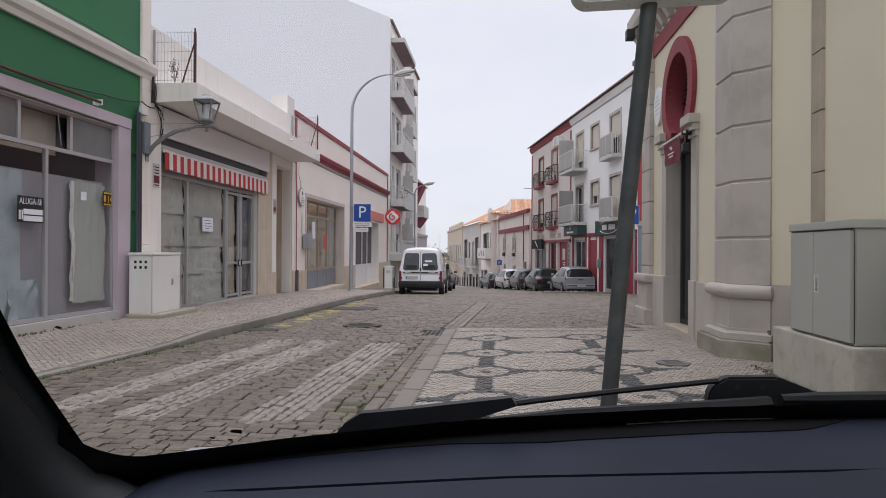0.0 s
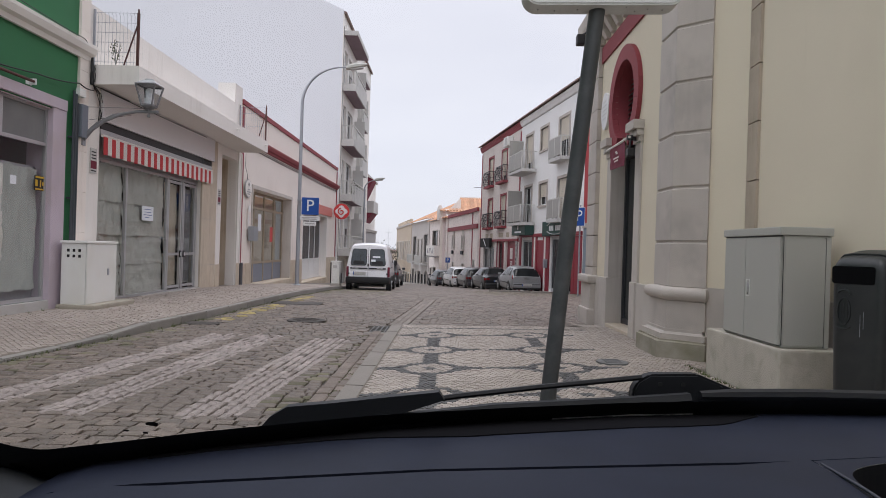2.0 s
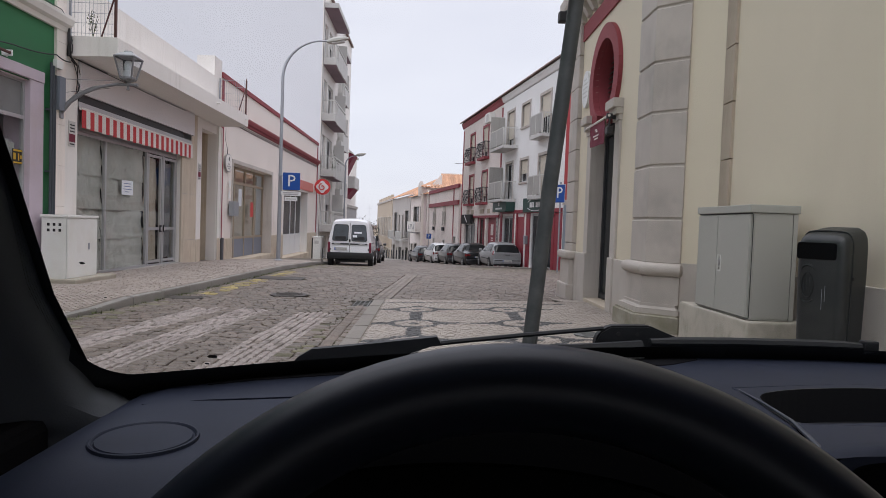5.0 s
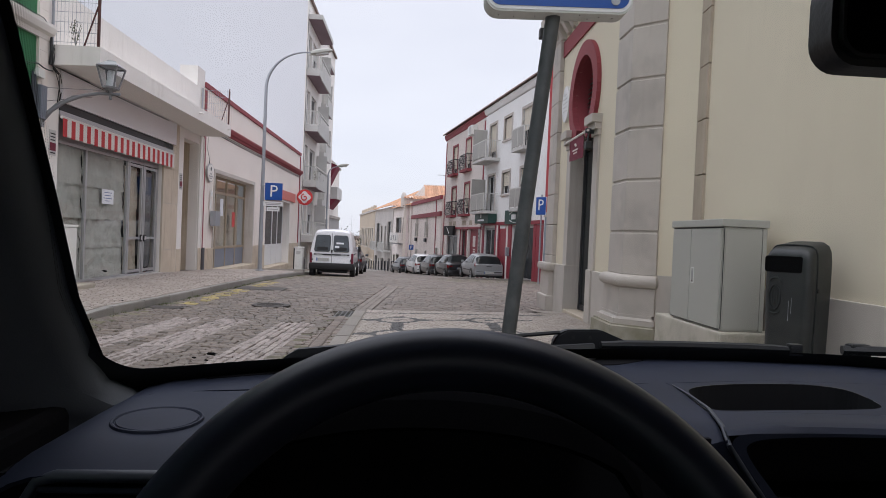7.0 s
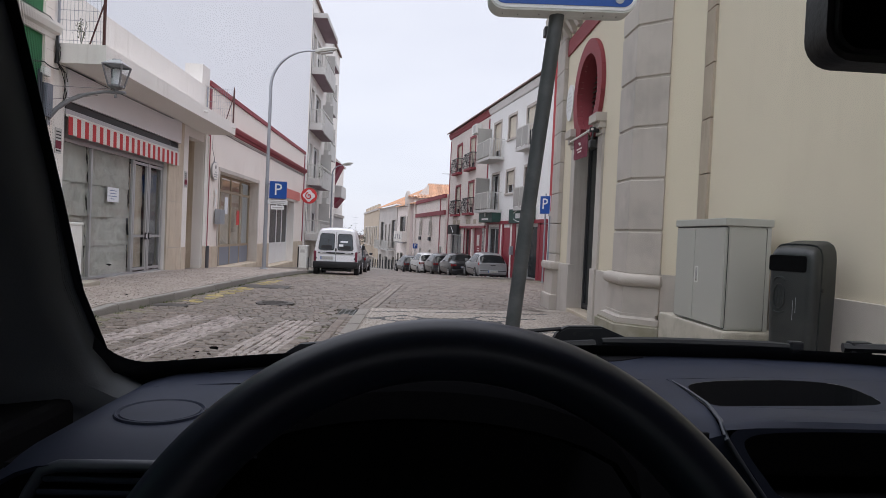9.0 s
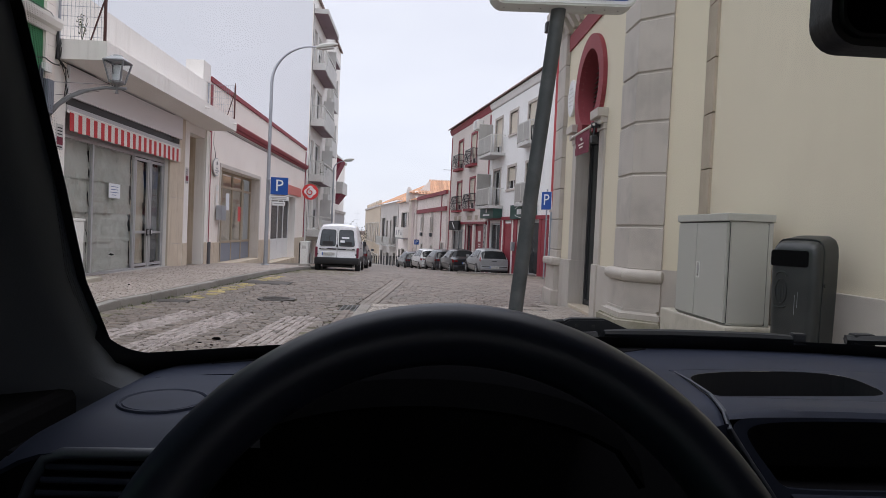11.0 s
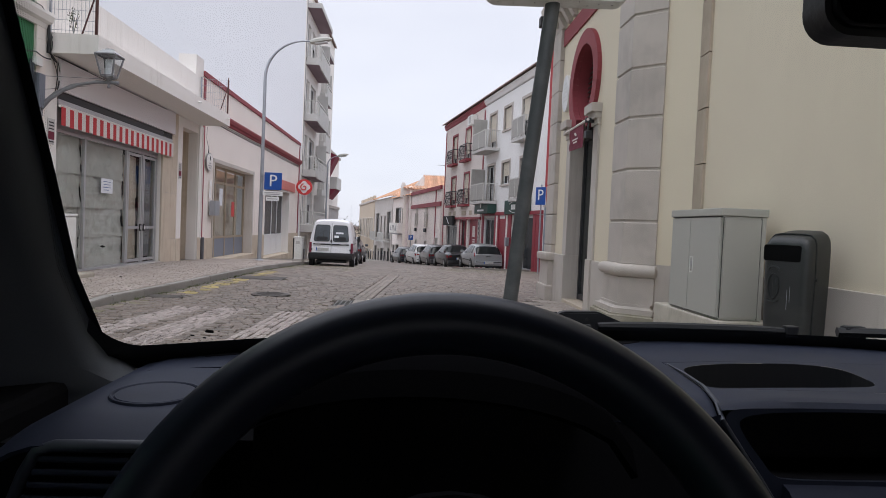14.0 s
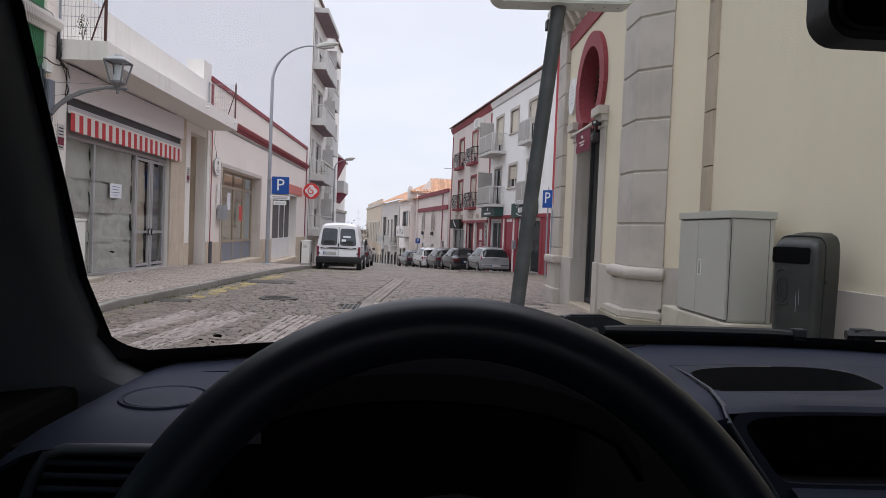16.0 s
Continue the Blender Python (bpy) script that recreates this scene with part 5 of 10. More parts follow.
prism(bm, [(-7.62, 7.72), (-6.66, 7.20), (-6.66, 7.16), (-7.62, 7.56)], 'y', 55.55, 58.05)
wpart("awning_top", bm, AWN_WHITE, nh)
wpart("balcony", boxed(-7.619, -6.86, 58.3, 62.0, 4.37, 5.45, bev=0.02), BALCONY, nh, "grey boxed balcony")
bm = bmesh.new()
prism(bm, [(-7.619, 4.36), (-6.95, 4.36), (-7.619, 3.45)], 'y', 58.35, 61.9)
wpart("awning", bm, MAROON, nh, "maroon awning below the balcony")
for z in (0.6, -2.6):
    wpart("window", boxed(-7.66, -7.625, 55.0, 57.4, z, z + 2.0), PANE_DARK, nh)
ab = thing("low_annexe", "grey low annexe beside the apartment block", "building", (XL, 66, -3))
wpart("wall", boxed(XL - 6, XL - 0.6, 56, 66, -4.5, 2.6), GREY_WALL, ab)
wpart("roof", boxed(XL - 6.1, XL - 0.5, 55.9, 66.1, 2.6, 2.85), CONCRETE, ab)
wpart("window", boxed(XL - 0.62, XL - 0.58, 58, 60, -1.2, 0.8), PANE_DARK, ab)


# ---- white building with balconies across the side street ----


def balcony(parent, y0, y1, z, depth, style, label=""):
    """A balcony on a facade that looks along -x at x = 0."""
    b = part("balcony", boxed(-depth, -0.001, y0, y1, z - 0.16, z, bev=0.008), BALCONY if style != 'iron' else RED, parent, label)
    if style == 'wall':
        part("front_panel", boxed(-depth, -depth + 0.03, y0 + 0.03, y1 - 0.03, z + 0.06, z + 0.95, bev=0.004), FROST, b, "frosted grey front panel")
        bm = bmesh.new()
        box(bm, -depth - 0.01, -depth + 0.04, y0, y1, z + 0.951, z + 1.0)
        for y in (y0 + 0.02, (y0 + y1) / 2, y1 - 0.02):
            box(bm, -depth - 0.008, -depth + 0.038, y - 0.02, y + 0.02, z, z + 0.95)
        for y in (y0, y1 - 0.03):
            box(bm, -depth + 0.041, -0.002, y, y + 0.03, z + 0.951, z + 1.0)
            n = max(4, int(depth / 0.11))
            for k in range(n):
                x = -depth + 0.06 + (depth - 0.08) * k / n
                box(bm, x - 0.009, x + 0.009, y + 0.006, y + 0.024, z, z + 0.95)
        part("railing", bm, RAIL_PALE, b)
    else:
        bm = bmesh.new()
        for x0, x1, a, c in ((-depth, -depth + 0.03, y0, y1), (-depth, 0, y0, y0 + 0.03), (-depth, 0, y1 - 0.03, y1)):
            box(bm, x0, x1, a, c, z + 0.95, z + 1.0)
            box(bm, x0, x1, a, c, z + 0.5, z + 0.53)
            n = max(4, int(max(x1 - x0, c - a) / 0.24))
            for k in range(n + 1):
                if c - a > x1 - x0:
                    y = a + (c - a) * k / n
                    tube(bm, [(x0 - 0.10, y, z + 0.25), (x0 - 0.06, y + 0.03, z + 0.5), (x0 + 0.015, y, z + 0.95)], 0.014, 4)
                    tube(bm, [(x0 + 0.015, y, z), (x0 - 0.10, y, z + 0.25)], 0.014, 4)
                    tube(bm, [(x0, y - 0.06, z + 0.6), (x0 - 0.02, y, z + 0.72), (x0, y + 0.06, z + 0.85)], 0.014, 4)
                else:
                    x = x0 + (x1 - x0) * k / n
                    box(bm, x - 0.01, x + 0.01, a, c, z, z + 0.95)
        part("railing", bm, IRON, b, "curled black wrought-iron railing")
    return b


def opening(parent, y0, y1, z0, z1, surround, sill=True, shutter=0.0, doors=2):
    """A window on a facade that looks along -x at x = 0: surround, frame, panes and a partly lowered shutter."""
    bm = bmesh.new()
    for a, b, c, d in ((y0 - 0.14, y0, z0 - 0.02, z1 + 0.14), (y1, y1 + 0.14, z0 - 0.02, z1 + 0.14), (y0, y1, z1, z1 + 0.14)):
        box(bm, -0.035, 0.2, a, b, c, d)
    if sill:
        box(bm, -0.08, 0.2, y0 - 0.16, y1 + 0.16, z0 - 0.12, z0 - 0.021)
    w = part("window", bm, surround, parent)
    bm = bmesh.new()
    for y in [y0 + 0.03 + (y1 - y0 - 0.06) * k / doors for k in range(doors + 1)]:
        box(bm, 0.12, 0.16, y - 0.03, y + 0.03, z0, z1)
    for z in (z0 + 0.03, z1 - 0.03):
        box(bm, 0.121, 0.159, y0, y1, z - 0.03, z + 0.03)
    part("frame", bm, WHITE_SIGN, w)
    part("pane", boxed(0.135, 0.145, y0, y1, z0, z1), PANE_DARK, w)
    if shutter:
        zs = z1 - (z1 - z0) * shutter
        bm = bmesh.new()
        n = max(3, int((z1 - zs) / 0.09))
        for k in range(n):
            a = zs + (z1 - zs) * k / n
            box(bm, 0.07, 0.10, y0 + 0.01, y1 - 0.01, a, a + (z1 - zs) / n - 0.012)
        part("roller_shutter", bm, surf_shutter, w, "half-lowered pale roller shutter")
    return w


FAR_GREY_PIER = surf("scrawled_grey_column", (0.42, 0.40, 0.38), 0.8, 0.1, 3, 50, 0.1, stain=(0.2, 0.19, 0.18), stain_amount=0.5, stain_scale=4)
surf_shutter = surf("pale_roller_shutter", (0.66, 0.60, 0.50), 0.6, 0.05, 3, 60, 0.1)
SHOP_RED = surf("red_shopfront_paint", (0.27, 0.03, 0.045), 0.5, 0.06, 3, 60, 0.05)
SIGN_GREEN = surf("dark_green_sign", (0.015, 0.055, 0.045), 0.5, 0.05, 3, 60, 0)
TURN = 9.75
WB_AT = (6.29, 27.2, 0.0)


def white_building():
    h = thing("balcony_building", "white three-storey building with balconies over red shopfronts", "building", WB_AT, TURN)
    y1 = 22.2
    tops = (2.9, 5.9)
    wins = []          # y0, y1, z0, z1, surround, shutter
    for z in tops:
        wins += [(9.15, 10.45, z + 0.02, z + 2.10, STONE, 0.75 if z > 4 else 0.0), (6.45, 7.72, z + 0.90, z + 2.08, STONE, 0.62 if z < 4 else 1.0),
                 (3.35, 4.75, z + 0.05, z + 2.05, STONE, 1.0 if z < 4 else 0.55),
                 (14.8, 16.05, z + 0.02, z + 2.05, RED, 0.8), (18.45, 19.75, z + 0.02, z + 2.0, RED, 0.8)]
    shops = [(2.5, 5.7, -0.75, 2.05), (8.65, 10.85, -0.85, 1.95), (12.2, 14.4, -1.0, 1.88), (15.0, 16.6, -1.1, 1.88), (17.6, 20.9, -1.2, 1.5)]
    holes = [w[:4] for w in wins] + shops
    bm = bmesh.new()
    wall_cells(bm, (1.2, 11.5), (-2.5, 8.75), 0.0, 0.35, [q for q in holes if q[0] < 11.4])
    part("wall", bm, COOL, h)
    bm = bmesh.new()
    wall_cells(bm, (11.5, y1), (-2.5, 8.75), 0.0, 0.35, [q for q in holes if q[0] > 11.4])
    part("wall", bm, PINK, h, "pinkish white wall of the red-trimmed half")
    part("end_wall", boxed(0.351, 10, y1 - 0.3, y1, -2.5, 8.75), PINK, h)
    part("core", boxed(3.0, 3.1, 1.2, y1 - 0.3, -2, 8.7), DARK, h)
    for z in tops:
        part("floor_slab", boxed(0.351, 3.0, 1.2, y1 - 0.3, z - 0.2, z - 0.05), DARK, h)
    # eaves
    bm = bmesh.new()
    prism(bm, [(-0.002, 8.80), (-0.05, 8.83), (-0.12, 8.98), (-0.15, 9.02), (-0.15, 9.14), (0.35, 9.14), (0.35, 8.80)], 'y', 1.2, 11.5)
    part("cornice", bm, COOL, h, "pale moulded eaves cornice")
    bm = bmesh.new()
    prism(bm, [(-0.002, 8.74), (-0.05, 8.77), (-0.12, 8.96), (-0.15, 9.0), (-0.15, 9.15), (0.35, 9.15), (0.35, 8.74)], 'y', 11.5, y1 + 0.2)
    part("cornice", bm, RED, h, "dark red moulded eaves cornice")
    bm = bmesh.new()
    n = 90
    for k in range(n):
        a = 1.2 + (y1 + 0.3 - 1.2) * k / n
        b = 1.2 + (y1 + 0.3 - 1.2) * (k + 1) / n
        m = (a + b) / 2
        prism(bm, [(a, 0.0), (m, 0.07), (b, 0.0), (m, -0.02)], 'x', -0.30, 5.0)
    for v in bm.verts:
        v.co.z += 9.17 + (v.co.x + 0.30) * 0.32
    part("roof", bm, ROOF_OLD, h, "weathered dark tiled roof")
    for a in (11.5, y1 - 0.25):
        part("red_strip", boxed(-0.03, 0.01, a, a + 0.22, -2.0, 8.55), RED, h)
    for w in wins:
        opening(h, *w[:5], sill=(w[0] == 6.45), shutter=w[5])
    for z in tops:
        balcony(h, 8.4, 11.1, z, 0.87, 'wall', "grey balcony with a frosted front and slim side bars")
        part("side_screen", boxed(-0.85, -0.002, 11.11, 11.15, z + 0.002, z + 1.95), FROST, h, "frosted balcony side screen")
        part("screen_frame", boxed(-0.86, -0.002, 11.105, 11.155, z + 1.951, z + 1.98), RAIL_PALE, h)
        balcony(h, 3.15, 4.95, z, 0.5, 'wall', "short balcony with a frosted front")
        balcony(h, 14.45, 16.4, z, 0.36, 'iron', "balcony with curled black ironwork over a red slab")
        balcony(h, 18.15, 20.05, z, 0.36, 'iron', "balcony with curled black ironwork over a red slab")
    # ground floor
    FRONTS = shops
    for i, (a, b, c, d) in enumerate(FRONTS):
        bm = bmesh.new()
        for y in (a + 0.05, (a + b) / 2, b - 0.05):
            box(bm, 0.10, 0.18, y - 0.05, y + 0.05, c, d)
        box(bm, 0.101, 0.179, a, b, d - 0.12, d)
        box(bm, 0.101, 0.179, a, b, c, c + 0.18)
        f = part("shop_window", bm, SHOP_RED if i in (2, 3) else ALU, h, "glazed shopfront")
        part("pane", boxed(0.135, 0.145, a, b, c, d), PANE_DARK, f)
        if i == 2:
            part("red_door", boxed(0.09, 0.13, a + 0.1, b - 0.1, c, d - 0.1), SHOP_RED, f, "red shop door")
            part("poster", boxed(0.075, 0.085, a + 0.9, a + 1.5, 0.75, 1.45), AWN_WHITE, f, "white notice on the door")
            for k in range(3):
                part("bar", boxed(0.075, 0.085, a + 0.9, a + 1.4, 0.25 + 0.14 * k, 0.33 + 0.14 * k), AWN_WHITE, f)
    for a, b in ((2.15, 2.48), (5.72, 6.18), (7.82, 8.05), (8.3, 8.63), (10.87, 11.2), (14.75, 14.98), (16.62, 16.75), (11.5, 12.18)):
        part("red_pier", boxed(-0.05, 0.2, a, b, -2.0, 2.08), SHOP_RED, h)
    for a, b in ((6.3, 6.52), (8.06, 8.28), (11.25, 11.45), (14.45, 14.7), (16.8, 17.05)):
        part("white_pier", boxed(-0.06, 0.2, a, b, -2.0, 2.084 if b < 11.3 else 1.819), WHITE, h)
    part("red_lintel", boxed(-0.115, -0.062, 11.5, 21.0, 1.88, 2.03), SHOP_RED, h, "red lintel line over the shopfronts")
    for a, b in ((6.181, 6.299), (6.521, 6.75), (1.3, 2.149)):
        part("red_panel", boxed(-0.035, -0.002, a, b, -2.0, 2.07), SHOP_RED, h)
    part("red_lintel", boxed(-0.075, -0.003, 1.3, 11.2, 2.085, 2.27), SHOP_RED, h)
    part("side_door", boxed(-0.01, 0.05, 6.78, 7.80, -1.0, 1.9), SHOP_RED, h, "red side door")
    part("painted_column", boxed(-0.09, -0.0605, 11.52, 11.95, -1.0, 1.87), FAR_GREY_PIER, h, "grey column with dark scrawls")
    for k in range(9):
        bm = boxed(-0.094, -0.0905, 11.58 + 0.07 * (k % 3), 11.68 + 0.07 * (k % 3), -0.6 + 0.26 * k, -0.42 + 0.26 * k)
        bmesh.ops.rotate(bm, verts=bm.verts, cent=(-0.09, 11.7, -0.5 + 0.26 * k), matrix=Matrix.Rotation(0.6 * (-1) ** k, 3, 'X'))
        part("scrawl", bm, IRON, h)
    part("fascia_beam", boxed(-0.10, -0.001, 11.5, 21.0, 2.031, 2.72), PINK, h)
    for a, b in ((12.12, 12.75), (13.4, 14.05), (14.9, 16.0), (17.75, 18.55), (19.05, 19.9)):
        part("vent", boxed(-0.12, -0.101, a, b, 2.15, 2.45), STONE_TAN, h, "tan vent grille")
    return h


wb = white_building()


s = thing("green_fascia", "dark green shop fascia with white lettering", "sign", WB_AT, TURN, group="green fascias")
part("board", boxed(-0.16, -0.02, 2.9, 6.6, 2.12, 2.86, bev=0.01), SIGN_GREEN, s)
bm = bmesh.new()
pts = [(-0.18, 4.55 + 1.35 * math.cos(a), 2.49 + 0.31 * math.sin(a)) for a in [0.5 + k * (math.pi - 1.0) / 14 for k in range(15)]]
tube(bm, pts, 0.018, 5)
pts = [(-0.18, 4.55 + 1.35 * math.cos(a), 2.49 + 0.31 * math.sin(a)) for a in [math.pi + 0.5 + k * (math.pi - 1.0) / 14 for k in range(15)]]
tube(bm, pts, 0.018, 5)
part("oval", bm, WHITE_SIGN, s)
for k in range(8):
    if k != 4:
        part("bar", boxed(-0.175, -0.161, 3.62 + 0.235 * k, 3.80 + 0.235 * k, 2.36, 2.62), WHITE_SIGN, s)
s = thing("green_fascia", "small dark green shop fascia with a pale emblem", "sign", WB_AT, TURN, group="green fascias")
part("board", boxed(-0.55, -0.02, 8.45, 11.2, 2.2, 2.80, bev=0.01), SIGN_GREEN, s)
part("emblem", boxed(-0.565, -0.551, 9.75, 9.95, 2.52, 2.72), WHITE_SIGN, s)
part("bar", boxed(-0.565, -0.551, 9.2, 10.5, 2.32, 2.42), WHITE_SIGN, s)
s = thing("dark_sign", "dark projecting sign with a white slanted mark", "sign", WB_AT, TURN)
part("board", boxed(-0.30, -0.12, 17.9, 20.8, 1.45, 2.12, bev=0.01), DARK, s)
bm = boxed(-0.315, -0.301, 18.9, 19.8, 1.72, 1.82)
bmesh.ops.rotate(bm, verts=bm.verts, cent=(-0.3, 19.3, 1.77), matrix=Matrix.Rotation(radians(30), 3, 'X'))
part("mark", bm, WHITE_SIGN, s)
s = thing("air_conditioner", "white air-conditioner box on the facade", "air conditioner", WB_AT, TURN)
part("body", boxed(-0.42, -0.02, 13.3, 14.3, 7.95, 8.55, bev=0.02), CABINET_WHITE, s)
part("grille", boxed(-0.43, -0.421, 13.4, 13.95, 8.02, 8.48), BALCONY, s)
s = thing("post_box", "pale letter box fixed beside the shop door", "letter box", WB_AT, TURN)
part("body", boxed(-0.24, -0.06, 5.85, 6.10, 0.45, 0.90, bev=0.02), GALV, s)

# red house on the corner nearest the side street
h = thing("red_house", "red-painted house with a grey shopfront on the corner", "building", WB_AT, TURN)
REDWALL = surf("red_house_paint", (0.42, 0.05, 0.055), 0.75, 0.08, 1.0, 60, 0.15)
GREYBLUE = surf("grey_blue_tiles", (0.22, 0.27, 0.31), 0.5, 0.08, 2, 40, 0.1)
part("wall", boxed(-0.04, 8, -9.0, 1.19, 2.55, 9.4), REDWALL, h)
part("ground_floor", boxed(-0.02, 8, -9.0, 1.18, -2.0, 2.54), GREYBLUE, h, "grey-blue tiled ground floor")
part("roof", boxed(-0.3, 8, -9.1, 1.19, 9.401, 9.6), ROOF_OLD, h)
part("shop_window", boxed(-0.06, -0.021, -0.9, 0.6, -0.5, 1.9), PANE_DARK, h)
part("trim", boxed(-0.07, -0.041, -9.0, 1.19, 2.4, 2.62), STONE, h)


# ---- far row along the falling street ----
def far_house(name, label, p, q, z0, z1, wall, windows, roof=None, ridge=0.0, deep=9.0, cornice=None, hip=0.0):
    """A house whose front runs from p to q on the ground (far end first), looking towards the street."""
    p, q = Vector((*p, 0)), Vector((*q, 0))
    length = (p - q).length
    ang = math.degrees(math.atan2(-(p - q).x, (p - q).y))
    h = thing(name, label, "building", (q.x, q.y, 0), ang, group="far row of houses")
    holes = [(a, b, c, d) for a, b, c, d in windows]
    bm = bmesh.new()
    wall_cells(bm, (0, length), (z0, z1), 0.0, 0.4, holes)
    part("wall", bm, wall, h)
    part("end_wall", boxed(0.401, deep, -0.0, 0.3, z0, z1), wall, h)
    part("core", boxed(1.4, 1.5, 0.3, length, z0, z1), DARK, h)
    for a, b, c, d in holes:
        bm = bmesh.new()
        for u, v, w, x in ((a - 0.12, a, c - 0.1, d + 0.1), (b, b + 0.12, c - 0.1, d + 0.1), (a, b, d, d + 0.1), (a - 0.15, b + 0.15, c - 0.1, c)):
            box(bm, -0.04, 0.15, u, v, w, x)
        w = part("window", bm, WHITE if cornice else STONE_PALE, h)
        part("pane", boxed(0.15, 0.16, a, b, c, d), PANE_DARK, w)
        part("bar", boxed(0.12, 0.149, (a + b) / 2 - 0.04, (a + b) / 2 + 0.04, c, d), WHITE_SIGN, w)
    if cornice:
        part("cornice", boxed(-0.15, 0.05, -0.1, length, z1 - 0.28, z1 + 0.02), cornice, h)
    if roof:
        bm = bmesh.new()
        n = int(length / 0.3)
        for k in range(n):
            a, b = length * k / n, length * (k + 1) / n
            m = (a + b) / 2
            prism(bm, [(a, 0.0), (m, 0.09), (b, 0.0), (m, -0.02)], 'x', -0.4, -0.4 + (deep + 0.4) * (min(1.0, m / hip) if hip else 1.0))
        for v in bm.verts:
            v.co.z += z1 + 0.05 + ridge * (v.co.x + 0.4) / (deep + 0.4)
        part("roof", bm, roof, h, "clay tiled roof slope")
        if hip:      # the slope over the near end
            bm = bmesh.new()
            n = int((deep + 0.4) / 0.3)
            for k in range(n):
                a, b = (deep + 0.4) * k / n, (deep + 0.4) * (k + 1) / n
                m = (a + b) / 2
                f = m / (deep + 0.4)
                vs = [bm.verts.new(p) for p in ((a - 0.4, -0.3, 0), (m - 0.4, -0.3, 0.09), (b - 0.4, -0.3, 0), (a - 0.4, hip * f, ridge * f), (m - 0.4, hip * f, ridge * f + 0.09), (b - 0.4, hip * f, ridge * f))]
                for q in ((0, 1, 4, 3), (1, 2, 5, 4), (0, 2, 1), (0, 3, 5, 2), (3, 4, 5)):
                    bm.faces.new([vs[i] for i in q])
            bmesh.ops.translate(bm, verts=bm.verts, vec=(0, 0, z1 + 0.05))
            part("hip", bm, roof, h, "clay tiled hip slope")
            return h
        bm = bmesh.new()
        prism(bm, [(0.402, z1 + 0.001), (deep, z1 + 0.001), (deep, z1 + 0.02 + ridge), (0.402, z1 + 0.05 + ridge * 0.8 / (deep + 0.4))], 'y', 0.0, 0.3)
        part("gable_wall", bm, wall, h)
    return h


FAR_PINK = surf("aged_pink_render", (0.87, 0.79, 0.745), 0.85, 0.06, 0.5, 30, 0.15, stain=(0.50, 0.43, 0.39), stain_amount=0.35)
FAR_GREY = surf("aged_grey_render", (0.56, 0.52, 0.49), 0.85, 0.10, 0.5, 30, 0.15, stain=(0.33, 0.29, 0.26), stain_amount=0.5)
FAR_OCHRE = surf("aged_ochre_render", (0.60, 0.50, 0.39), 0.85, 0.10, 0.5, 30, 0.15, stain=(0.40, 0.33, 0.22), stain_amount=0.5)


def row_of(y0, y1, step, wide, z0, z1):
    """Openings of one storey, evenly spaced."""
    n = int((y1 - y0) / step)
    return [(y0 + step * k, y0 + step * k + wide, z0, z1) for k in range(n)]


LINK = surf("pale_pink_render", (0.82, 0.72, 0.70), 0.85, 0.05, 0.5, 30, 0.1, stain=(0.6, 0.5, 0.47), stain_amount=0.3)
hp = far_house("chapel_house", "pinkish white house with red cornices and small ornate windows", (0.1, 63.2), (2.35, 49.4), -4.0, 4.55, FAR_PINK,
               [(0.9, 1.7, -1.5, 0.4), (5.6, 6.3, 1.35, 2.4), (10.5, 11.2, 1.35, 2.4), (5.6, 6.3, -1.0, 0.0), (10.5, 11.2, -1.0, 0.0), (8.4, 9.4, -3.6, -1.3)], None, 0, 9, RED)
part("second_band", boxed(-0.12, 0.02, -0.05, 14.0, 2.95, 3.3), RED, hp)
part("red_strip", boxed(-0.05, 0.02, 1.9, 2.1, -4, 4.3), RED, hp)
for y in (5.95, 10.85):
    bm = bmesh.new()
    oval(bm, -0.06, 0.0, y, 2.75, 0.38, 0.30, 14)
    part("window_crown", bm, STONE_PALE, hp, "carved stone window crown")
    for a in (y - 0.62, y + 0.36):
        part("pilaster", boxed(-0.10, -0.041, a, a + 0.26, 1.25, 2.55), STONE_PALE, hp)
    bm = boxed(-0.20, -0.045, y - 0.36, y + 0.36, 0.80, 1.12, bev=0.05)
    part("flower_basket", bm, IRON, hp, "dark iron flower basket under the window")
# house behind the row: a clay slope towards the street between white verges
fh = thing("tile_roof_house", "pale house with a bright clay roof behind the row", "building", (1.5, 70, -3), 0, "far row of houses")
wpart("wall", boxed(1.30, 7.8, 70.0, 78.0, -3, 5.55), FAR_PINK, fh)
bm = bmesh.new()
for k in range(24):
    a, b = 0.95 + 0.27 * k, 0.95 + 0.27 * (k + 1)
    m = (a + b) / 2
    prism(bm, [(a, 0.0), (m, 0.10), (b, 0.0), (m, -0.04)], 'y', 69.7, 74.0)
for v in bm.verts:
    v.co.z += 5.56 + 1.65 * (v.co.y - 69.7) / 4.3
    v.co.x += 0.42 - 0.02 * (v.co.y - 69.7)
wpart("roof", bm, ROOF_TILE, fh, "bright clay tiled roof slope")
bm = bmesh.new()
prism(bm, [(0.30, 5.50), (1.36, 5.50), (1.36, 6.75), (1.20, 6.75), (0.30, 5.75)], 'y', 69.6, 69.9)
wpart("verge", bm, WHITE, fh, "white raised verge")
wpart("ridge", boxed(1.3, 8.0, 73.9, 74.2, 7.18, 7.32), WHITE, fh)
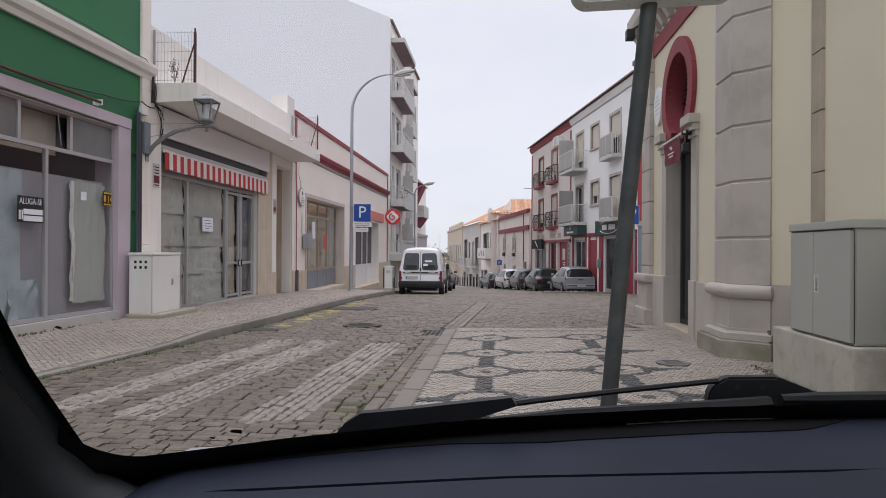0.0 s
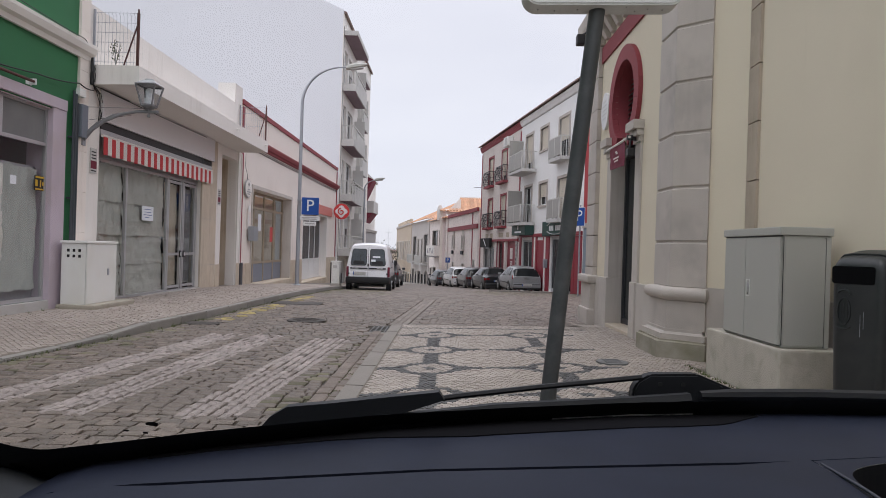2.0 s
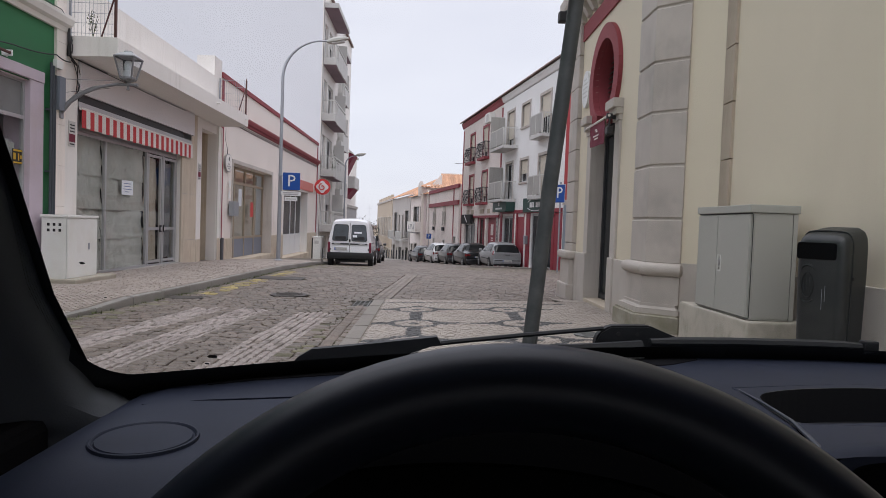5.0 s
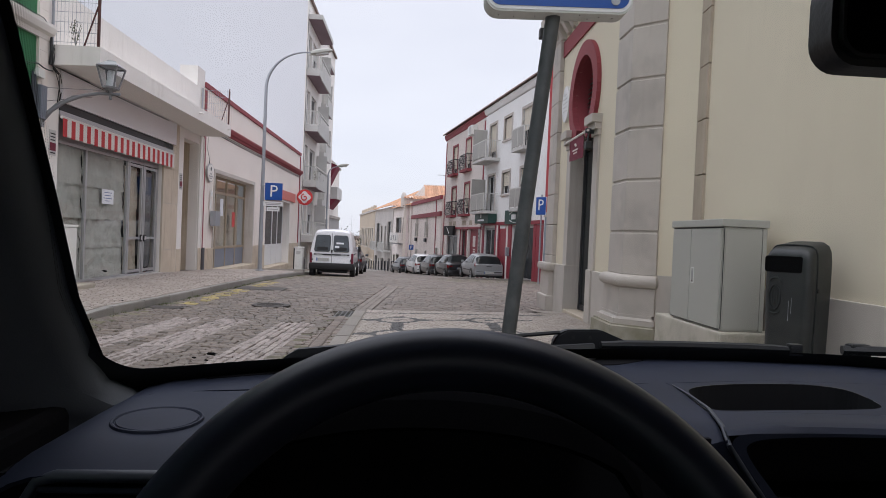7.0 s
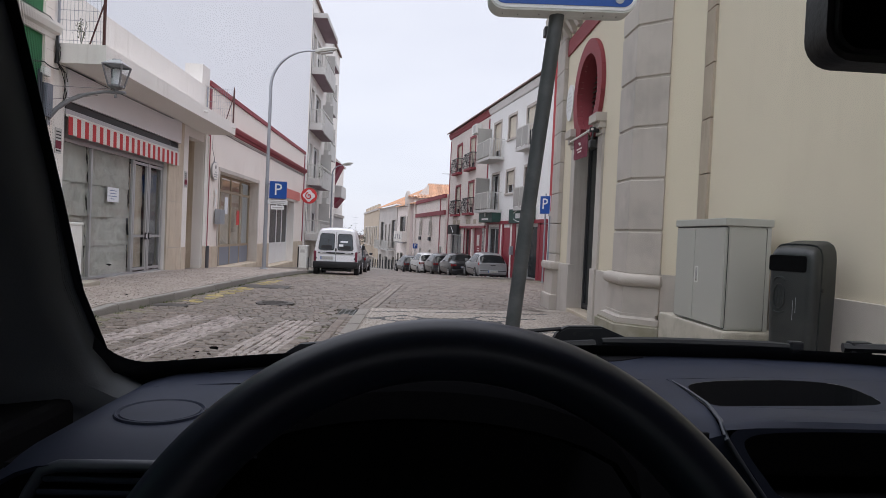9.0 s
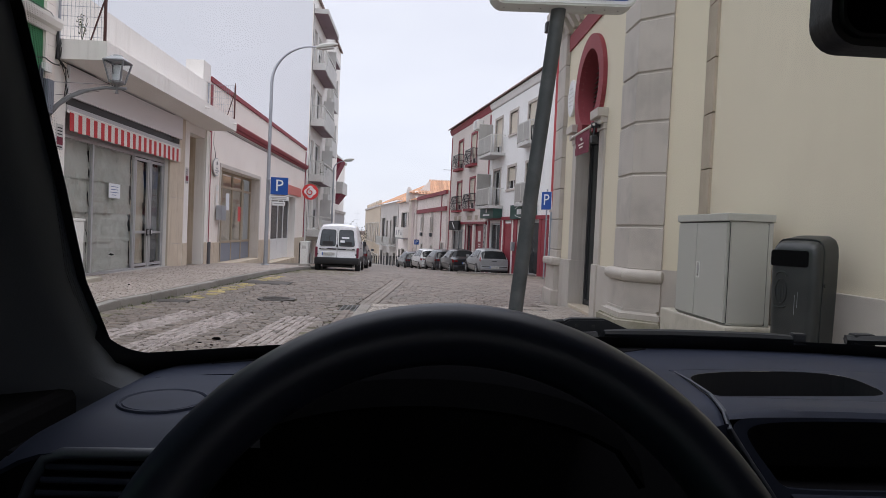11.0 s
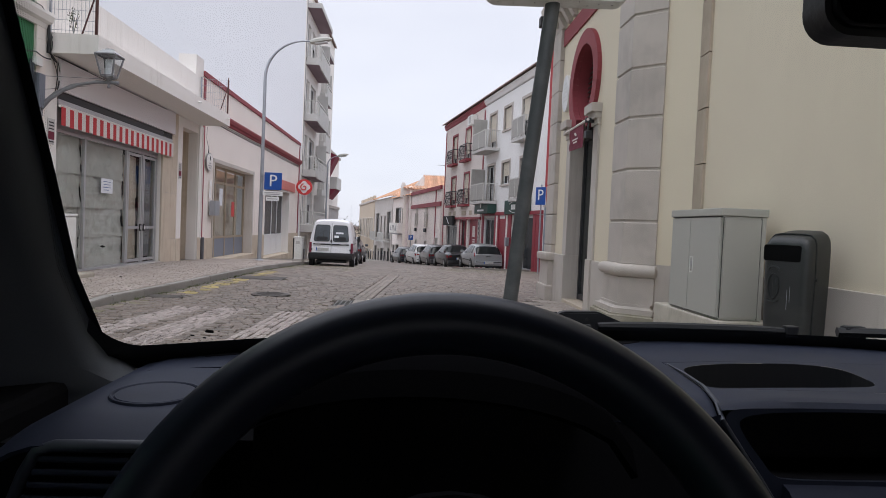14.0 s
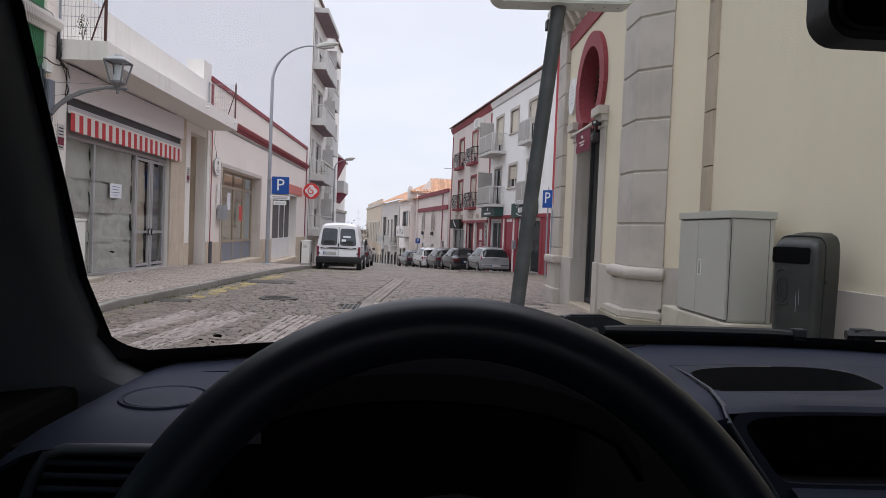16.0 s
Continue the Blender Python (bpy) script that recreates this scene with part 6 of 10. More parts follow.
f2 = far_house("plaster_house", "pinkish house with a balcony board and a low tiled eave", (-2.1, 75.0), (-0.05, 63.6), -5.0, 4.3, FAR_PINK,
               [(1.0, 1.9, 1.7, 3.0), (3.4, 4.6, 1.0, 3.1), (5.6, 9.2, 0.9, 3.2), (1.1, 2.9, -4.0, -0.6), (4.2, 5.4, -4.0, -1.2), (6.6, 8.4, -4.0, -0.9), (9.4, 10.6, -4.0, -1.0)], ROOF_TILE, 1.35, 3.6, hip=2.2)
part("sign_board", boxed(-0.9, -0.75, 2.2, 8.0, 0.45, 1.55), WHITE, f2, "white balcony board with three grey marks")
part("board_side", boxed(-0.749, 0.0, 2.2, 2.35, 0.45, 1.55), WHITE, f2)
part("balcony_slab", boxed(-0.749, 0.0, 2.351, 8.0, 0.3, 0.45), GREY_WALL, f2)
for k in range(3):
    bm = bmesh.new()
    y = 3.5 + 1.6 * k
    prism(bm, [(y - 0.55, 0.72), (y + 0.55, 0.72), (y, 1.28)] if k != 1 else [(y - 0.55, 1.28), (y, 0.72), (y + 0.55, 1.28)], 'x', -0.93, -0.901)
    part("mark", bm, GREY_WALL, f2)
lk = thing("link_house", "narrow pinkish white house end under a tiled eave", "building", (0.5, 65, -3), 0, "far row of houses")
wpart("wall", boxed(-0.74, 3.2, 64.6, 68.0, -5.0, 5.05), LINK, lk)
wpart("pink_edge", boxed(-0.78, -0.50, 64.57, 64.595, -5.0, 5.0), WARM, lk)
bm = bmesh.new()
for k in range(12):
    a, b = -0.85 + 0.32 * k, -0.85 + 0.32 * (k + 1)
    m = (a + b) / 2
    prism(bm, [(a, 0.0), (m, 0.10), (b, 0.0), (m, -0.04)], 'y', 64.2, 68.0)
for v in bm.verts:
    v.co.z += 5.10 + 0.12 * (v.co.y - 64.2)
wpart("roof", bm, ROOF_TILE, lk, "clay tiled eave")
bm = bmesh.new()
prism(bm, [(-1.15, 4.2), (-0.55, 4.2), (-0.55, 5.35), (-0.72, 5.75), (-1.0, 5.75), (-1.15, 5.35)], 'y', 66.0, 66.4)
wpart("chimney", bm, WHITE, lk, "white rounded chimney stack")
bm = bmesh.new()
prism(bm, [(0.4, 4.3), (2.6, 4.3), (2.5, 4.6), (2.0, 4.8), (1.9, 5.2), (1.2, 5.3), (0.9, 4.8), (0.5, 4.6)], 'x', 0.0, 0.35)
part("gable", bm, WHITE, f2, "white curved gable end")
f3 = far_house("grey_house", "grey-white two-storey house with an orange roof", (-5.2, 92), (-2.2, 75.6), -6.5, 4.7, FAR_GREY,
               [(0.9, 3.9, -0.5, 2.9), (5.3, 6.3, -0.6, 2.4), (8.6, 9.7, -0.6, 2.4), (11.2, 14.4, -0.5, 2.8), (0.8, 2.6, -5.2, -1.6), (3.8, 4.9, -5.2, -2.0), (6.3, 9.2, -5.2, -1.8), (10.6, 11.7, -5.2, -2.0), (13.0, 15.2, -5.2, -1.7)], ROOF_TILE, 3.0, 6.0, hip=6.0)
balcony(f3, 0.8, 6.4, -0.7, 0.9, 'wall')
balcony(f3, 8.4, 14.0, -0.7, 0.9, 'wall')
f4 = far_house("ochre_house", "ochre yellow house with a flat parapet at the street's end", (-9.8, 122), (-5.3, 92.6), -8.0, 4.9, FAR_OCHRE,
               row_of(2, 29, 3.3, 1.4, -0.8, 2.2) + row_of(1.5, 29, 3.0, 1.7, -6, -2.6), None, 0, 10, FAR_GREY)
for k in range(6):
    part("parapet_block", boxed(-0.1, 0.3, 1 + 4.5 * k, 2.2 + 4.5 * k, 4.921, 5.5), FAR_OCHRE, f4)
f5 = far_house("end_house", "pale house closing the bend of the street", (-24, 128), (-11.5, 124), -9.0, -0.6, FAR_OCHRE, [(3, 4.5, -5, -2.5), (7, 8.5, -5, -2.5)], ROOF_OLD, 1.2, 8)
s = thing("roof_aerial", "thin television aerial on the tiled roof", "aerial", (4.2, 73.95, 7.3))
bm = bmesh.new()
tube(bm, [(4.2, 73.95, 7.2), (4.2, 73.95, 8.6)], 0.03, 5)
tube(bm, [(2.9, 73.95, 8.5), (5.5, 73.95, 8.5)], 0.025, 5)
for k in range(7):
    tube(bm, [(3.0 + 0.4 * k, 73.55, 8.5), (3.0 + 0.4 * k, 74.35, 8.5)], 0.018, 4)
wpart("rods", bm, IRON, s)
s = thing("radio_mast", "thin radio mast far beyond the roofs", "mast", (-14, 150, -8))
bm = bmesh.new()
tube(bm, [(-14, 150, -8), (-14, 150, 5.5)], 0.016, 5)
tube(bm, [(-14.7, 150, 4.6), (-13.3, 150, 4.6)], 0.018, 4)
tube(bm, [(-14.6, 150, 3.2), (-13.4, 150, 3.2)], 0.018, 4)
wpart("rods", bm, GALV, s)

# far trees past the bend
FOLIAGE = surf("far_foliage", (0.055, 0.065, 0.04), 0.9, 0.3, 1.0, 10, 0.0)
TRUNK = surf("grey_bark", (0.12, 0.10, 0.085), 0.9, 0.2, 3, 30, 0.3)


def tree(at, hgt, spread, seed, n=900):
    r = random.Random(seed)
    t = thing("tree", "bare-looking grey-green street tree beyond the bend", "tree", at, group="far trees")
    bm = bmesh.new()
    tube(bm, [(0, 0, 0), (0.05, 0, hgt * 0.3), (0, 0.05, hgt * 0.55)], [0.22, 0.17, 0.10], 7)
    tips = []
    for k in range(11):
        a, e = r.uniform(0, 6.28), r.uniform(0.3, 1.2)
        tip = Vector((spread * math.cos(a) * math.cos(e), spread * math.sin(a) * math.cos(e), hgt * 0.5 + spread * 0.9 * math.sin(e)))
        tube(bm, [(0, 0, hgt * r.uniform(0.35, 0.52)), tip * 0.55 + Vector((0, 0, hgt * 0.25)), tip], [0.09, 0.05, 0.02], 5)
        tips.append(tip)
    part("trunk", bm, TRUNK, t)
    bm = bmesh.new()
    for k in range(n):
        c = r.choice(tips) + Vector((r.gauss(0, spread * 0.24), r.gauss(0, spread * 0.24), r.gauss(0, spread * 0.2)))
        s = r.uniform(0.08, 0.2)
        bm.faces.new([bm.verts.new(c + Vector((r.uniform(-s, s), r.uniform(-s, s), r.uniform(-s, s)))) for _ in range(3)])
    part("crown", bm, FOLIAGE, t)
    return t


tree((-12.5, 108, -4.6), 7.2, 2.6, 3)
tree((-10.6, 116, -4.9), 7.2, 2.4, 8)
tree((-17, 112, -4.8), 6.6, 2.8, 11)
cn = thing("chimney_house", "low pale roof with a little domed chimney", "building", (-14, 96, -4))
wpart("wall", boxed(-20, -10.0, 96, 104, -6, 1.3), WHITE, cn)
bm = bmesh.new()
prism(bm, [(-20.2, 1.3), (-13.5, 2.3), (-9.6, 1.3)], 'y', 95.8, 104)
wpart("roof", bm, ROOF_OLD, cn)
bm = bmesh.new()
lathe(bm, [(0.55, 0), (0.5, 1.4), (0.62, 1.5), (0.5, 1.9), (0.2, 2.3), (0.08, 2.6)], 10, (-11.6, 97.5, 1.0))
wpart("chimney", bm, ROOF_OLD, cn, "dark domed chimney")


# ---- vehicles ----
def paint(name, c, rough=0.28):
    return surf(name, c, rough, 0.02, 1.0, 40, 0.0, coat=0.6)


# opaque grey: daylight seen through the van's windows is put into the colour
VAN_GLASS = surf("grey_van_glass", (0.085, 0.095, 0.105), 0.12, 0.3, 2, 30, 0.0, spec=0.3)
CAR_GLASS = surf("dark_car_glass", (0.012, 0.014, 0.015), 0.10, 0.1, 1, 30, 0.0, spec=0.2)
TAIL_RED = surf("red_tail_lens", (0.22, 0.010, 0.014), 0.2, 0.05, 4, 60, 0, coat=0.5)
CLEAR_LENS = surf("clear_lens", (0.6, 0.6, 0.6), 0.15, 0.05, 4, 60, 0, coat=0.5)
RIM_GREY = surf("silver_rim", (0.45, 0.46, 0.47), 0.35, 0.05, 4, 60, 0, metal=0.7)
PLATE = surf("number_plate", (0.50, 0.50, 0.47), 0.5, 0.04, 4, 60, 0)


def car_shell(rows):
    """The skin of a car from rows (y, sill height, belt height, roof height, half widths at sill, belt and roof): gives the point at y and t, where t runs from -1 at one sill over 0 on the roof to 1 at the other sill."""
    ys = [q[0] for q in rows]
    dense = np.linspace(ys[0], ys[-1], 97)
    cols = []
    for k in range(1, 7):
        c = np.interp(dense, ys, [q[k] for q in rows])
        for _ in range(3):
            c[1:-1] = (c[:-2] + 2 * c[1:-1] + c[2:]) / 4
        cols.append(c)

    def at(y, t):
        zl, zb, zt, wl, wb, wt = (float(np.interp(y, dense, c)) for c in cols)
        d = zt - zb
        sec = [(wl * 0.92, zl), (wl, zl + 0.10), ((wl + wb) / 2 + 0.015, (zl + zb) / 2), (wb, zb), (wb * 0.55 + wt * 0.45, zb + d * 0.50),
               (wt, zb + d * 0.86), (wt * 0.86, zb + d * 0.96), (wt * 0.45, zt), (0.0, zt + 0.008)]
        v = 8 * (1 - min(1.0, abs(t)))
        i = min(7, int(v))
        f = v - i
        x, z = (sec[i][0] * (1 - f) + sec[i + 1][0] * f, sec[i][1] * (1 - f) + sec[i + 1][1] * f)
        return Vector((x if t > 0 else -x, y, z))
    return at, ys[0], ys[-1]


def shell_mesh(shell, n=44):
    at, y0, y1 = shell
    bm = bmesh.new()
    ts = [-1 + k / 8 for k in range(17)]
    rings = []
    for i in range(n + 1):
        u = i / n
        y = y0 + (y1 - y0) * (u - 0.10 * math.sin(2 * math.pi * u))
        rings.append([bm.verts.new(at(y, t)) for t in ts])
    for a, b in zip(rings, rings[1:]):
        for k in range(16):
            bm.faces.new((a[k], a[k + 1], b[k + 1], b[k]))
        bm.faces.new((a[16], a[0], b[0], b[16]))
    bm.faces.new(rings[0][::-1])
    bm.faces.new(rings[-1])
    bmesh.ops.recalc_face_normals(bm, faces=bm.faces)
    return bm


def shell_patch(shell, t0, t1, low, high, lift=0.006, nt=6, ny=6):
    """A piece of the skin lifted off it: between t0 and t1, from y low[0] to low[1] at t0 and from high[0] to high[1] at t1."""
    at = shell[0]
    bm = bmesh.new()
    rows = []
    for i in range(nt + 1):
        f = i / nt
        t = t0 + (t1 - t0) * f
        a, b = low[0] + (high[0] - low[0]) * f, low[1] + (high[1] - low[1]) * f
        row = []
        for j in range(ny + 1):
            y = a + (b - a) * j / ny
            p = at(y, t)
            n = (at(y + 0.02, t) - at(y - 0.02, t)).cross(at(y, t + 0.02) - at(y, t - 0.02)).normalized()
            if n.dot(p - Vector((0, y + (0.4 if y < 1 else -0.4), 0.7))) < 0:
                n = -n
            row.append(bm.verts.new(p + n * lift))
        rows.append(row)
    for a, b in zip(rows, rows[1:]):
        for j in range(ny):
            bm.faces.new((a[j], a[j + 1], b[j + 1], b[j]))
    return bm


def wheel_parts(parent, x, y, r, w, sgn):
    bm = bmesh.new()
    lathe(bm, [(r * 0.62, -w / 2), (r * 0.93, -w / 2), (r, -w / 2 + 0.03), (r, w / 2 - 0.03), (r * 0.93, w / 2), (r * 0.62, w / 2)], 24)
    bmesh.ops.rotate(bm, verts=bm.verts, matrix=Matrix.Rotation(radians(90), 3, 'Y'))
    bmesh.ops.translate(bm, verts=bm.verts, vec=(x, y, r))
    wheel = part("wheel", bm, RUBBER, parent, "black tyre", smooth=True)
    bm = bmesh.new()
    lathe(bm, [(0.03, 0.03), (r * 0.2, 0.03), (r * 0.25, 0.012), (r * 0.56, 0.0), (r * 0.62, 0.025), (r * 0.66, 0.025), (r * 0.66, 0.0)], 20)
    for k in range(5):
        b = boxed(r * 0.16, r * 0.60, -r * 0.075, r * 0.075, 0.008, 0.034)
        bmesh.ops.rotate(b, verts=b.verts, matrix=Matrix.Rotation(2 * math.pi * k / 5, 3, 'Z'))
        me = bpy.data.meshes.new("spokes")
        b.to_mesh(me)
        b.free()
        bm.from_mesh(me)
        bpy.data.meshes.remove(me)
    bmesh.ops.rotate(bm, verts=bm.verts, matrix=Matrix.Rotation(radians(90 * sgn), 3, 'Y'))
    bmesh.ops.translate(bm, verts=bm.verts, vec=(x + sgn * (w / 2 - 0.02), y, r))
    part("rim", bm, RIM_GREY, wheel, "grey five-spoke rim", smooth=True)


def plate_parts(parent, y, z, w=0.52, hgt=0.11):
    p = part("number_plate", boxed(-w / 2, w / 2, y - 0.012, y, z - hgt / 2, z + hgt / 2), PLATE, parent, "pale plate with dark bars")
    part("blue_edge", boxed(-w / 2, -w / 2 + 0.04, y - 0.016, y - 0.0125, z - hgt / 2, z + hgt / 2), BLUE_SIGN, p)
    for k in range(6):
        x = -w / 2 + 0.075 + k * 0.068
        part("bar", boxed(x, x + 0.034, y - 0.016, y - 0.0125, z - 0.030, z + 0.030), GREY_WALL, p)


def hatchback(label, at, turn, colour, wid=0.82, hgt=1.44, length=3.85, boot=0.0, plate_z=0.62, tall_lights=False, group="cars parked along the far side"):
    """A parked car whose tail stands at y = 0 and whose nose points along +y; boot makes a saloon of it."""
    c = thing("car", label, "car", at, turn, group)
    W, H, L = wid, hgt, length
    zb = H * 0.60
    if boot:
        tail = [(0.0, 0.32, zb - 0.06, zb + 0.02, W * 0.86, W * 0.88, W * 0.70), (0.08, 0.25, zb, zb + 0.09, W * 0.96, W * 0.96, W * 0.72),
                (boot + 0.25, 0.21, zb + 0.01, zb + 0.13, W, W, W * 0.74), (boot + 0.75, 0.20, zb, H * 0.965, W, W, W * 0.69), (boot + 1.1, 0.20, zb, H, W, W, W * 0.69)]
        glass_y = (boot + 0.29, boot + 0.70)
    else:
        tail = [(0.0, 0.32, zb - 0.04, zb + 0.01, W * 0.88, W * 0.90, W * 0.80), (0.07, 0.25, zb, zb + 0.08, W * 0.97, W * 0.97, W * 0.78),
                (0.32, 0.21, zb, H * 0.90, W, W, W * 0.72), (0.60, 0.20, zb, H * 0.975, W, W, W * 0.70), (1.1, 0.20, zb - 0.01, H, W, W, W * 0.69)]
        glass_y = (0.03, 0.37)
    nose = [(L * 0.50, 0.20, zb - 0.03, H * 0.992, W, W, W * 0.69), (L * 0.575, 0.20, zb - 0.04, H * 0.95, W, W, W * 0.70), (L * 0.755, 0.20, zb - 0.06, zb + 0.09, W, W * 0.99, W * 0.80),
            (L * 0.90, 0.22, zb * 0.86, zb * 0.93, W * 0.97, W * 0.94, W * 0.74), (L * 0.97, 0.25, zb * 0.72, zb * 0.80, W * 0.88, W * 0.86, W * 0.66), (L, 0.30, zb * 0.58, zb * 0.64, W * 0.72, W * 0.70, W * 0.5)]
    shell = car_shell(tail + nose)
    body = part("body", shell_mesh(shell), colour, c, smooth=True)
    part("rear_window", shell_patch(shell, -0.44, 0.44, glass_y, glass_y, 0.006, 12, 6), CAR_GLASS, body, smooth=True)
    part("windscreen", shell_patch(shell, -0.36, 0.36, (L * 0.585, L * 0.735), (L * 0.585, L * 0.735), 0.006, 12, 6), CAR_GLASS, body, smooth=True)
    b0 = boot * 0.75
    for sg in (-1, 1):
        for (a, b), (p, q) in (((0.42 + b0, 0.80 + b0), (0.62 + b0, 0.84 + b0)), ((0.86 + b0, L * 0.43), (0.90 + b0, L * 0.43)), ((L * 0.445, L * 0.665), (L * 0.445, L * 0.565))):
            part("side_window", shell_patch(shell, sg * 0.60, sg * 0.395, (a, b), (p, q), 0.006), CAR_GLASS, body, smooth=True)
        if tall_lights:
            part("tail_light", shell_patch(shell, sg * 0.66, sg * 0.50, (0.0, 0.07), (0.10, 0.17), 0.012), TAIL_RED, body, "tall red tail light on the rear pillar", smooth=True)
        else:
            part("tail_light", shell_patch(shell, sg * 0.695, sg * 0.635, (0.0, 0.16), (0.0, 0.24), 0.012), TAIL_RED, body, "red tail light", smooth=True)
            part("tail_lens", boxed(*sorted((sg * W * 0.62, sg * W * 0.85)), -0.008, 0.03, zb - 0.155, zb - 0.06, bev=0.012), TAIL_RED, body)
        part("headlight", shell_patch(shell, sg * 0.66, sg * 0.50, (L * 0.87, L * 0.975), (L * 0.87, L * 0.96), 0.008), CLEAR_LENS, body, smooth=True)
        part("wing_mirror", boxed(*sorted((sg * (W + 0.01), sg * (W + 0.18))), L * 0.625, L * 0.66, zb + 0.02, zb + 0.15, bev=0.03), colour, body)
        part("side_moulding", boxed(*sorted((sg * (W - 0.02), sg * (W + 0.030))), 0.98, L * 0.68, zb * 0.58, zb * 0.63, bev=0.006), BLACK, body)
        for y in (1.35 + b0, L * 0.52):
            part("door_handle", boxed(*sorted((sg * (W - 0.02), sg * (W + 0.03))), y, y + 0.16, zb - 0.13, zb - 0.10, bev=0.008), colour, body)
        for y in (0.66, L * 0.82):
            bm = bmesh.new()
            tube(bm, [(sg * (W - 0.12), y, 0.30), (sg * (W + 0.022), y, 0.30)], 0.345, 28)
            part("wheel_arch", bm, BLACK, body, "dark wheel arch")
            wheel_parts(c, sg * (W - 0.06), y, 0.295, 0.19, sg)
    part("bumper", boxed(-W * 0.93, W * 0.93, -0.07, 0.14, 0.30, 0.53, bev=0.06), colour, c, smooth=True)
    part("lower_bumper", boxed(-W * 0.88, W * 0.88, -0.05, 0.14, 0.21, 0.30, bev=0.02), BLACK, c)
    part("bumper_strip", boxed(-W * 0.86, W * 0.86, -0.078, -0.03, 0.47, 0.505, bev=0.006), BLACK, c)
    plate_parts(body, -0.072 if plate_z < 0.52 else -0.006, plate_z)
    part("tailgate_handle", boxed(-0.14, 0.14, -0.02, 0.01, zb - 0.10, zb - 0.07, bev=0.006), BLACK, body)
    return c


def van(label, at, turn, colour):
    """A small white delivery van seen from its tail; the tail stands at y = 0."""
    c = thing("van", label, "van", at, turn)
    shell = car_shell([(0.0, 0.44, 1.02, 1.745, 0.82, 0.83, 0.665), (0.10, 0.38, 1.03, 1.80, 0.85, 0.855, 0.685), (0.5, 0.34, 1.04, 1.83, 0.86, 0.865, 0.695), (2.2, 0.34, 1.02, 1.82, 0.86, 0.865, 0.695),
                       (2.62, 0.26, 1.0, 1.70, 0.86, 0.86, 0.69), (3.35, 0.26, 0.98, 1.08, 0.86, 0.85, 0.74), (3.95, 0.28, 0.80, 0.86, 0.82, 0.80, 0.66), (4.1, 0.34, 0.62, 0.70, 0.70, 0.70, 0.55)])
    bm = shell_mesh(shell)
    for v in bm.verts:
        v.co.y += max(0.0, v.co.z - 0.9) * 0.12 * max(0.0, 1 - v.co.y / 0.5)
    body = part("body", bm, colour, c, smooth=True)

    def lean(b, taper):
        for v in b.verts:
            v.co.y += max(0.0, v.co.z - 0.9) * 0.12
            v.co.x *= 1 - taper * max(0.0, (v.co.z - 1.0))
        return b

    def rear(x0, x1, z0, z1, out, thick, taper=0.0, bev=0.0):
        return lean(boxed(x0, x1, -thick - out, -out, z0, z1, bev=bev), taper)

    def round_rear(x0, x1, z0, z1, r, out, thick, taper):
        pts = []
        for cx, cz, a0 in ((x1 - r, z1 - r, 0), (x0 + r, z1 - r, 90), (x0 + r, z0 + r, 180), (x1 - r, z0 + r, 270)):
            pts += [(cx + r * math.cos(radians(a0 + 18 * j)), cz + r * math.sin(radians(a0 + 18 * j))) for j in range(6)]
        return lean(prism(bmesh.new(), pts, 'y', -thick - out, -out), taper)
    for sg in (-1, 1):
        d = part("rear_door", round_rear(*sorted((sg * 0.008, sg * 0.765)), 0.60, 1.70, 0.07, 0.0, 0.022, 0.19), colour, body, "white rear door")
        part("seal", round_rear(*sorted((sg * 0.060, sg * 0.705)), 1.02, 1.615, 0.085, 0.0225, 0.006, 0.19), BLACK, d)
        part("window", round_rear(*sorted((sg * 0.078, sg * 0.688)), 1.04, 1.597, 0.075, 0.029, 0.008, 0.19), VAN_GLASS, d, "dark rear window")
        part("seat_shape", round_rear(*sorted((sg * 0.15, sg * 0.60)), 1.06, 1.19, 0.05, 0.0372, 0.002, 0.19), BLACK, d)
        part("tail_light", boxed(*sorted((sg * 0.765, sg * 0.855)), -0.02, 0.14, 0.62, 0.98, bev=0.022), MAROON, body, "tall dark red tail light")
        part("hinge", rear(*sorted((sg * 0.73, sg * 0.78)), 0.70, 0.76, 0.02, 0.03), BLACK, body)
        part("side_cladding", boxed(*sorted((sg * 0.85, sg * 0.885)), 0.12, 3.3, 0.36, 0.60, bev=0.01), BLACK, body)
        part("wing_mirror", boxed(*sorted((sg * 0.88, sg * 1.01)), 2.75, 2.85, 0.98, 1.18, bev=0.03), BLACK, body, "black wing mirror")
        part("side_window", shell_patch(shell, sg * 0.60, sg * 0.395, (1.75, 2.95), (1.75, 2.50), 0.006), CAR_GLASS, body, smooth=True)
        part("side_groove", boxed(*sorted((sg * 0.85, sg * 0.884)), 0.3, 1.7, 0.93, 0.955, bev=0.004), BLACK, body)
        for y in (0.72, 3.35):
            bm = bmesh.new()
            tube(bm, [(sg * 0.74, y, 0.30), (sg * 0.892, y, 0.30)], 0.36, 28)
            part("wheel_arch", bm, BLACK, body, "black wheel arch")
            wheel_parts(c, sg * 0.81, y, 0.30, 0.20, sg)
        part("badge_strip", rear(*sorted((sg * 0.02, sg * 0.70)), 0.895, 0.945, 0.0225, 0.010), BLACK, body)
        for k in range(5):
            x = -0.62 + 0.05 * k if sg < 0 else 0.36 + 0.05 * k
            part("bar", rear(x, x + 0.032, 0.908, 0.932, 0.033, 0.003), WHITE_SIGN, body)
    part("centre_gap", rear(-0.006, 0.006, 0.60, 1.68, 0.001, 0.022), BLACK, body)
